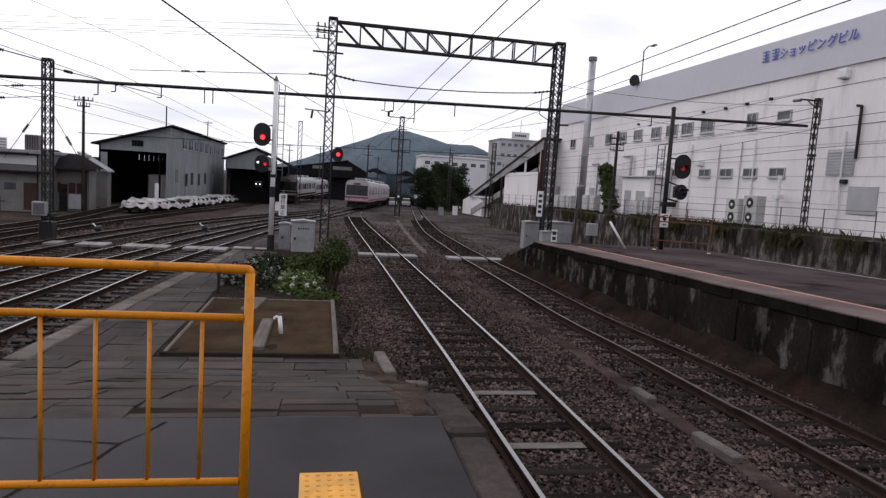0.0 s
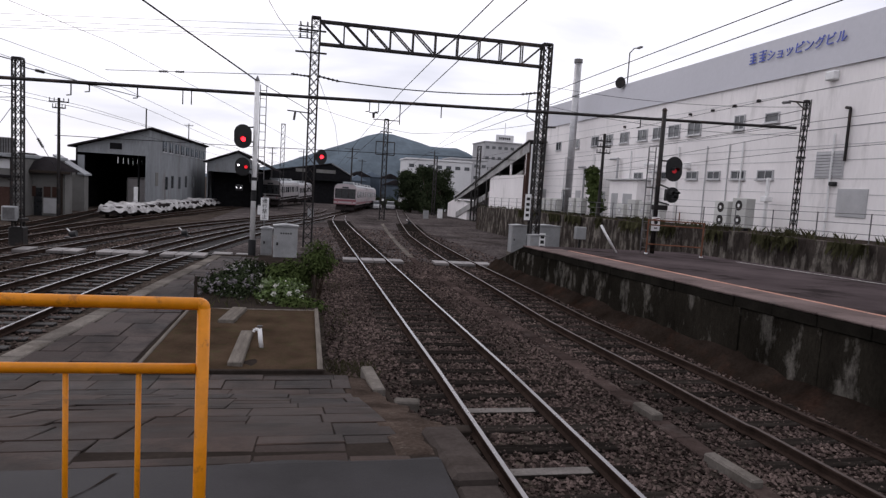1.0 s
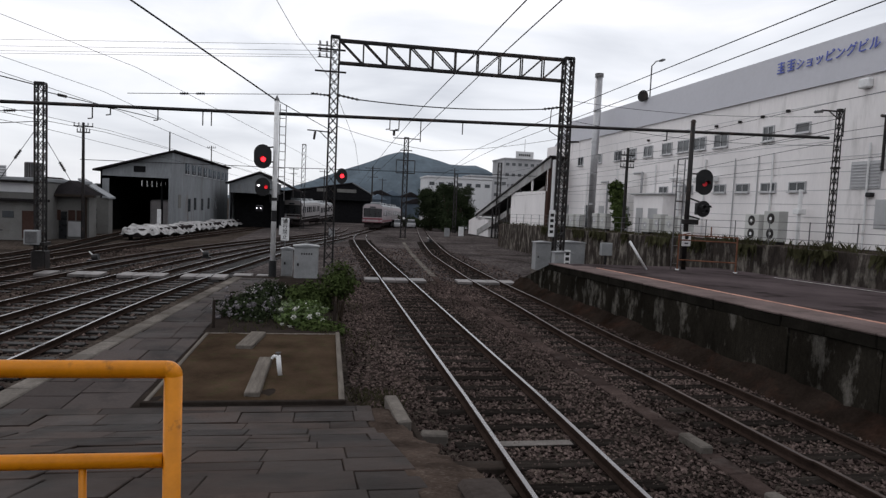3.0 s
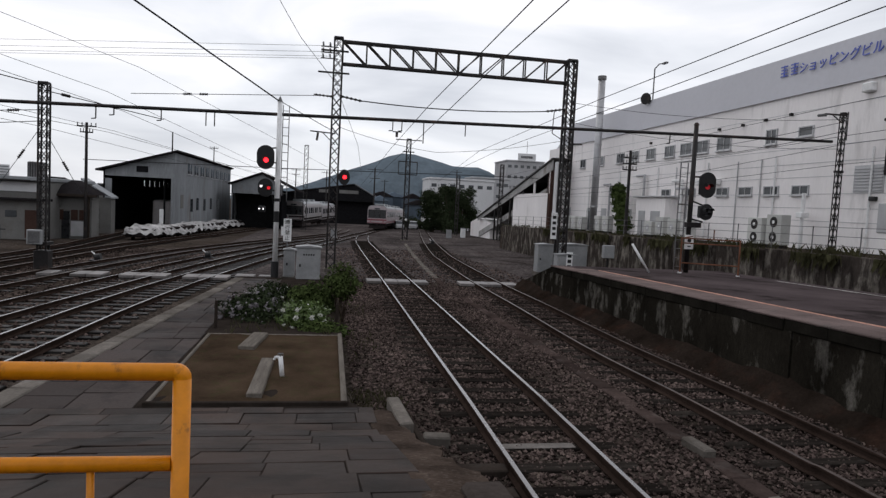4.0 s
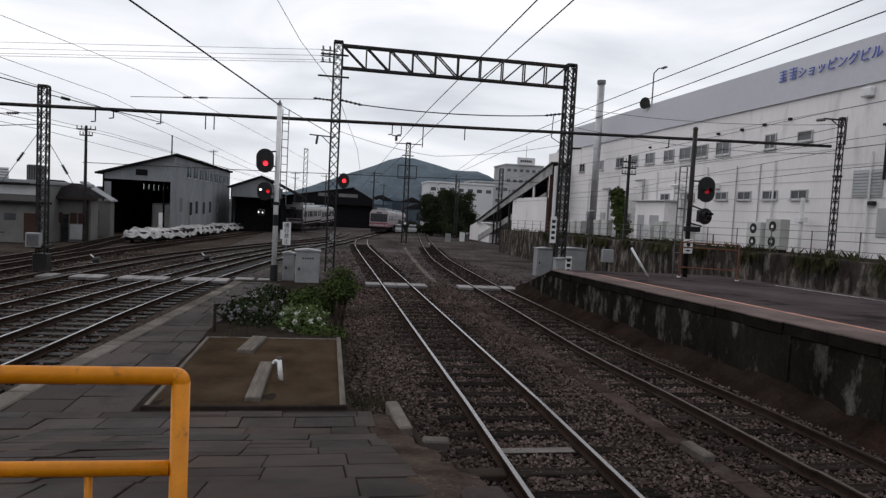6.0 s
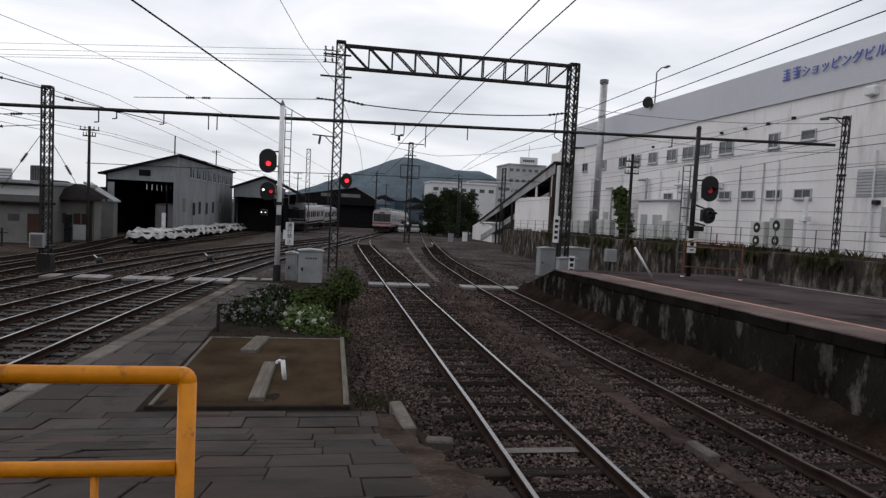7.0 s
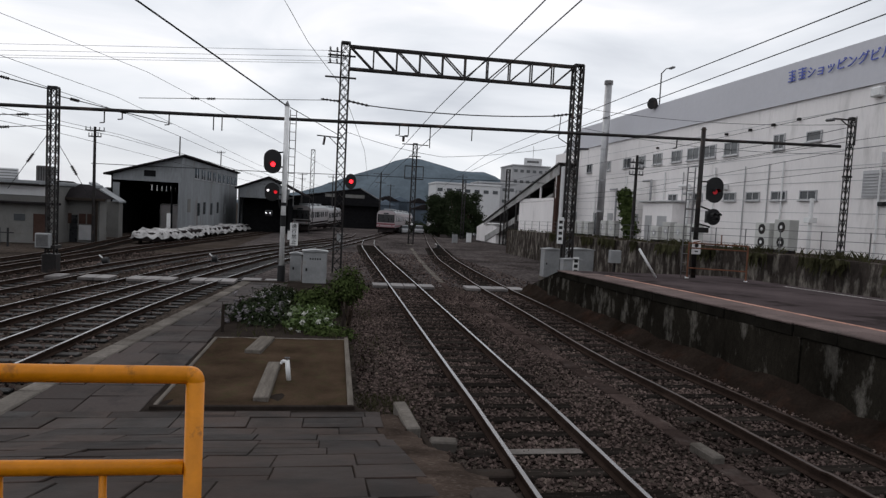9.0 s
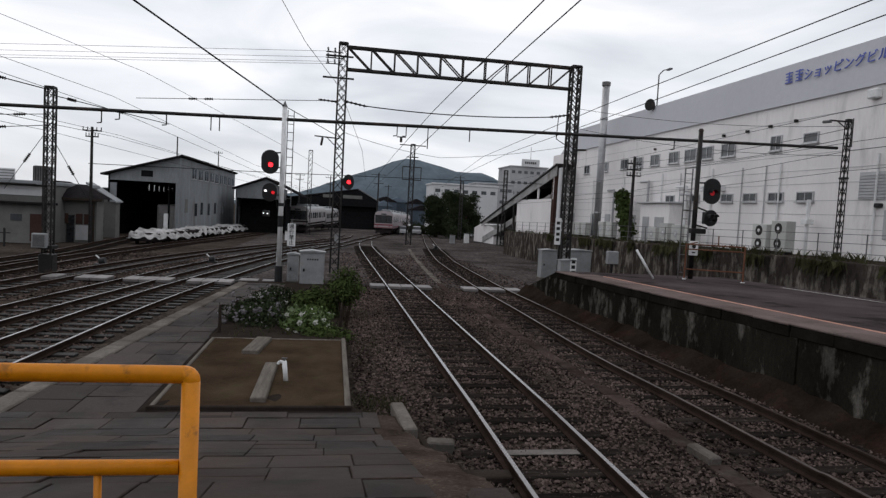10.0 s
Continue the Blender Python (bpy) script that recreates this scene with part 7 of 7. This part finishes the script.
def build_trains():
    global CARS
    CARS = [train_car("white and pale pink railcar with a red band, rolling away", CREAM, TRAINRED),
            train_car("white and pale pink railcar coupled ahead", CREAM, TRAINRED, False)]
    s = train_car("parked silver railcar standing outside the sheds", SILVER, UNDER)
    s.matrix_basis = Matrix.Translation((-5.15, 92, gz(92))) @ Matrix.Rotation(radians(-7.0), 4, "Z")
    s2 = train_car("parked silver railcar coupled behind another", SILVER, UNDER, False)
    s2.matrix_basis = Matrix.Translation((-2.87, 110.6, gz(110))) @ Matrix.Rotation(radians(-7.0), 4, "Z")
    # small yard things
    for lab, x, y, h in (("white marker post in the yard", -4.6, 66, 0.9), ("pale ground box by the points", 0.3, 66, 0.8), ("white marker post by the yard road", 17.0, 82, 1.2), ("pale ground box by the tracks", 14.4, 78, 1.0)):
        m = thing("marker_post", lab, "marker post", group="yard markers", at=Matrix.Translation((x, y, gz(y) - 0.17)))
        part("body", Mesher().box((-0.3, -0.25, 0), (0.3, 0.25, h), 0.03), CABINET if "box" in lab else WHITEPAINT, m)
        part("cap", Mesher().box((-0.34, -0.29, h), (0.34, 0.29, h + 0.06), 0.02), GREYSTEEL, m)
    for x, y in ((-10.2, 29.8), (-6.2, 33.5), (9.5, 60)):
        m = thing("point_lever", "black and white point lever on the ground", "point lever", group="point levers", at=Matrix.Translation((x, y, gz(y) - 0.17)))
        part("base", Mesher().box((-0.3, -0.15, 0), (0.3, 0.15, 0.12), 0.02), BLACK, m)
        part("weight", Mesher().rod((-0.1, 0, 0.2), (0.15, 0, 0.25), 0.16, n=12), BLACK, m)
        part("handle", Mesher().rod((0.1, 0, 0.15), (-0.25, 0, 0.48), 0.03, n=8), WHITEPAINT, m)


# ---- distance ----
def tree(label, x, y, h, spread, seed, mt):
    th = thing("tree", label, "tree", group="trees beyond the yard", at=Matrix.Translation((x, y, gz(y) - 0.2)))
    rr = random.Random(seed)
    tr = Mesher().rod((0, 0, 0), (0.1, 0, h * 0.45), 0.2, 0.12, n=9)
    blocks = []
    for k in range(22):
        an, rad = rr.uniform(0, 6.28), rr.uniform(0.15, 1.0) ** 0.7 * spread * 0.72
        zz = h * rr.uniform(0.14, 0.88)
        c = (rad * math.cos(an), rad * math.sin(an), zz)
        tr.rod((0.05, 0, h * 0.35), c, 0.07, 0.02, n=6)
        blocks.append(leaves(420, c, (spread * rr.uniform(0.28, 0.45), spread * rr.uniform(0.28, 0.45), h * rr.uniform(0.10, 0.17)), 0.16, seed * 50 + k))
    part("trunk", tr, BARK, th)
    part("crown", leaf_mesh("crown", blocks, mt), None, th)


def build_distance():
    for k, (x, y, h, s) in enumerate(((16.2, 102, 6.6, 2.3), (18.0, 99, 8.0, 2.9), (20.5, 101, 8.0, 2.7), (17.0, 109, 7.4, 2.6), (21.0, 112, 8.2, 3.0))):
        tree("dark green roadside tree with an uneven crown", x, y, h, s, k + 3, LEAFDARK)
    # overgrown verge behind the parked cars
    hb = [leaves(700, (11.0 + 1.25 * k, 120 + 1.5 * math.sin(k * 1.7), gz(120) + 0.7 + 0.35 * math.sin(k * 2.3)), (1.3, 1.2, 1.3 + 0.4 * math.sin(k * 1.1)), 0.17, 300 + k) for k in range(22)]
    tagged(new("verge_scrub", leaf_mesh("verge_scrub", hb, LEAFDARK)), "dark scrub along the yard's far verge", "scrub", kind="stuff")
    # wooded hill, its distance haze painted into the blue-grey colour
    nx, ny = 90, 14
    vs, fs = [], []
    for j in range(ny):
        for i in range(nx):
            x = -700 + 1700 * i / (nx - 1)
            v = j / (ny - 1)
            wide = 160 if x < 125 else 215
            ridge = 76 * math.exp(-((x - 125) / wide) ** 2) + 7 * math.exp(-((x - 104) / 26) ** 2) - 5 * math.exp(-((x - 178) / 22) ** 2) + 4 * math.exp(-((x - 222) / 20) ** 2)
            z = -4 + ridge * math.sin(v * math.pi / 2) ** 0.8 + 2.6 * noise.noise(Vector((x * 0.05, j * 0.6, 0))) * v
            vs.append((x, 860 + 120 * v, z))
    fs = [(j * nx + i, j * nx + i + 1, (j + 1) * nx + i + 1, (j + 1) * nx + i) for j in range(ny - 1) for i in range(nx - 1)]
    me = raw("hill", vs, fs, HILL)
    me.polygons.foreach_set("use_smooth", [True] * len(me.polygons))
    tagged(new("hill", me), "far wooded hill under the clouds, haze painted into its bluish colour", "hill", kind="structure")
    # far buildings
    def block(label, x0, x1, y, d, z, mt, rows=2, cols=6):
        th = thing("far_building", label, "building", group="far buildings")
        part("wall", Mesher().box((x0, y, -5), (x1, y + d, z), 0.1), mt, th)
        part("roof_edge", Mesher().box((x0 - 0.2, y - 0.2, z), (x1 + 0.2, y + d, z + 0.4), 0.05), mt, th)
        for r in range(rows):
            for c in range(cols):
                a = x0 + (x1 - x0) * (c + 0.2) / cols
                b = x0 + (x1 - x0) * (c + 0.75) / cols
                zz = z - 1.8 - r * 3.0
                part("window", Mesher().box((a, y - 0.06, zz), (b, y + 0.02, zz + 0.8)), GLASS, th)
    block("far white factory hall", 22.5, 38.0, 150, 12, 8.8, FARWALL, 1, 7)
    block("far white building beyond the trees", 36, 46, 165, 10, 10.2, FARGREY, 2, 5)
    block("far grey office block with a roof sign panel", 49, 60, 180, 14, 16.3, FARGREY, 3, 6)
    p = thing("roof_panel", "pale roof sign panel with dark marks on a far office block", "sign panel", at=Matrix.Translation((54.5, 179, 16.7)))
    part("panel", Mesher().box((-2.6, 0, 0), (2.6, 0.3, 1.9), 0.02), FARWALL, p)
    mk = Mesher()
    for i in range(6):
        mk.box((-1.7 + i * 0.58, -0.05, 0.6), (-1.3 + i * 0.58, 0.0, 1.2))
    part("marks", mk, TEXT_DARK, p)
    part("aerial", Mesher().rod((0.2, 1, 1.8), (0.2, 1, 5.5), 0.06, n=6), GREYSTEEL, p)
    rr = random.Random(9)
    for k in range(26):
        x = 2 + 26 * k / 26 + rr.uniform(-1, 1)
        y = rr.uniform(210, 330)
        x = x * y / 180
        h = thing("far_house", "small far bluish house below the hill", "house", group="far houses", at=Matrix.Translation((x, y, -5)))
        w, d, z = rr.uniform(5, 9), 6, rr.uniform(6.0, 10.0)
        part("wall", Mesher().box((-w / 2, 0, 0), (w / 2, d, z), 0.05), FARBLUE, h)
        part("roof", Mesher().prism([(-w / 2 - 0.4, z), (w / 2 + 0.4, z), (0, z + 1.8)], 1, -0.4, d + 0.4), ROOFDARK if k % 3 else FARBLUE, h)
    for k in range(5):
        x, y = 11.5 + 3.1 * k, 92 + (k % 3) * 2.5
        c = thing("parked_car", "pale car parked beyond the tracks", "car", group="parked cars", at=Matrix.Translation((x, y + 20, gz(y + 20) - 0.17)) @ Matrix.Rotation(radians(80 if k % 2 else 100), 4, "Z"))
        car_parts(c, CARPAINT)
    for k in range(14):
        x = -40 + k * 3.1
        y = 120 + rr.uniform(0, 40)
        if x > -8:
            continue
        h = thing("far_house", "low far house beyond the yard", "house", group="far houses", at=Matrix.Translation((x * 1.5, y, -3)))
        z = rr.uniform(4.0, 6.0)
        part("wall", Mesher().box((-3, 0, 0), (3, 6, z), 0.05), RENDERWALL, h)
        part("roof", Mesher().prism([(-3.4, z), (3.4, z), (0, z + 1.5)], 1, -0.4, 6.4), ROOFDARK, h)


# ---- build all ----
RAIL_AT, RAIL_TURN, RAIL_TOP_Z = (-0.422, 0.288), -0.8, 2.416
build_ground()
build_far_platform()
build_dirt_bank()
build_yard_surface()
build_terrace()
build_closure()
build_shop()
build_stair_bridge()
build_sheds()
build_gantry()
build_cross_beam()
build_masts()
build_signals()
build_railing()
build_bed()
build_cabinets()
build_tarps()
build_trains()
build_wires()
build_plants()
build_distance()
build_platform()
build_crossing()
build_tracks()
build_ballast()


# ---- movement ----
def motions():
    line = spline(P1, 1.0)
    # where the near end of the train starts on its track
    d0, total = 0.0, 0.0
    for a, b in zip(line[:-1], line[1:]):
        total += math.dist(a, b)
        if b[1] <= TRAIN_FROM:
            d0 = total
    for k, car in enumerate(CARS):
        walk(car, [(t, place_on(line, d0 + TRAIN_RUN * s + k * 18.5, 17.0)) for t, s in TRAIN_STEPS])


TRAIN_FROM, TRAIN_RUN = 79.5, 22.5
TRAIN_STEPS = [(0.0, 0.0), (1.0, 0.21), (2.0, 0.42), (3.0, 0.62), (4.0, 0.79), (5.0, 0.91), (6.0, 0.97), (7.0, 1.0), (10.0, 1.0)]
motions()
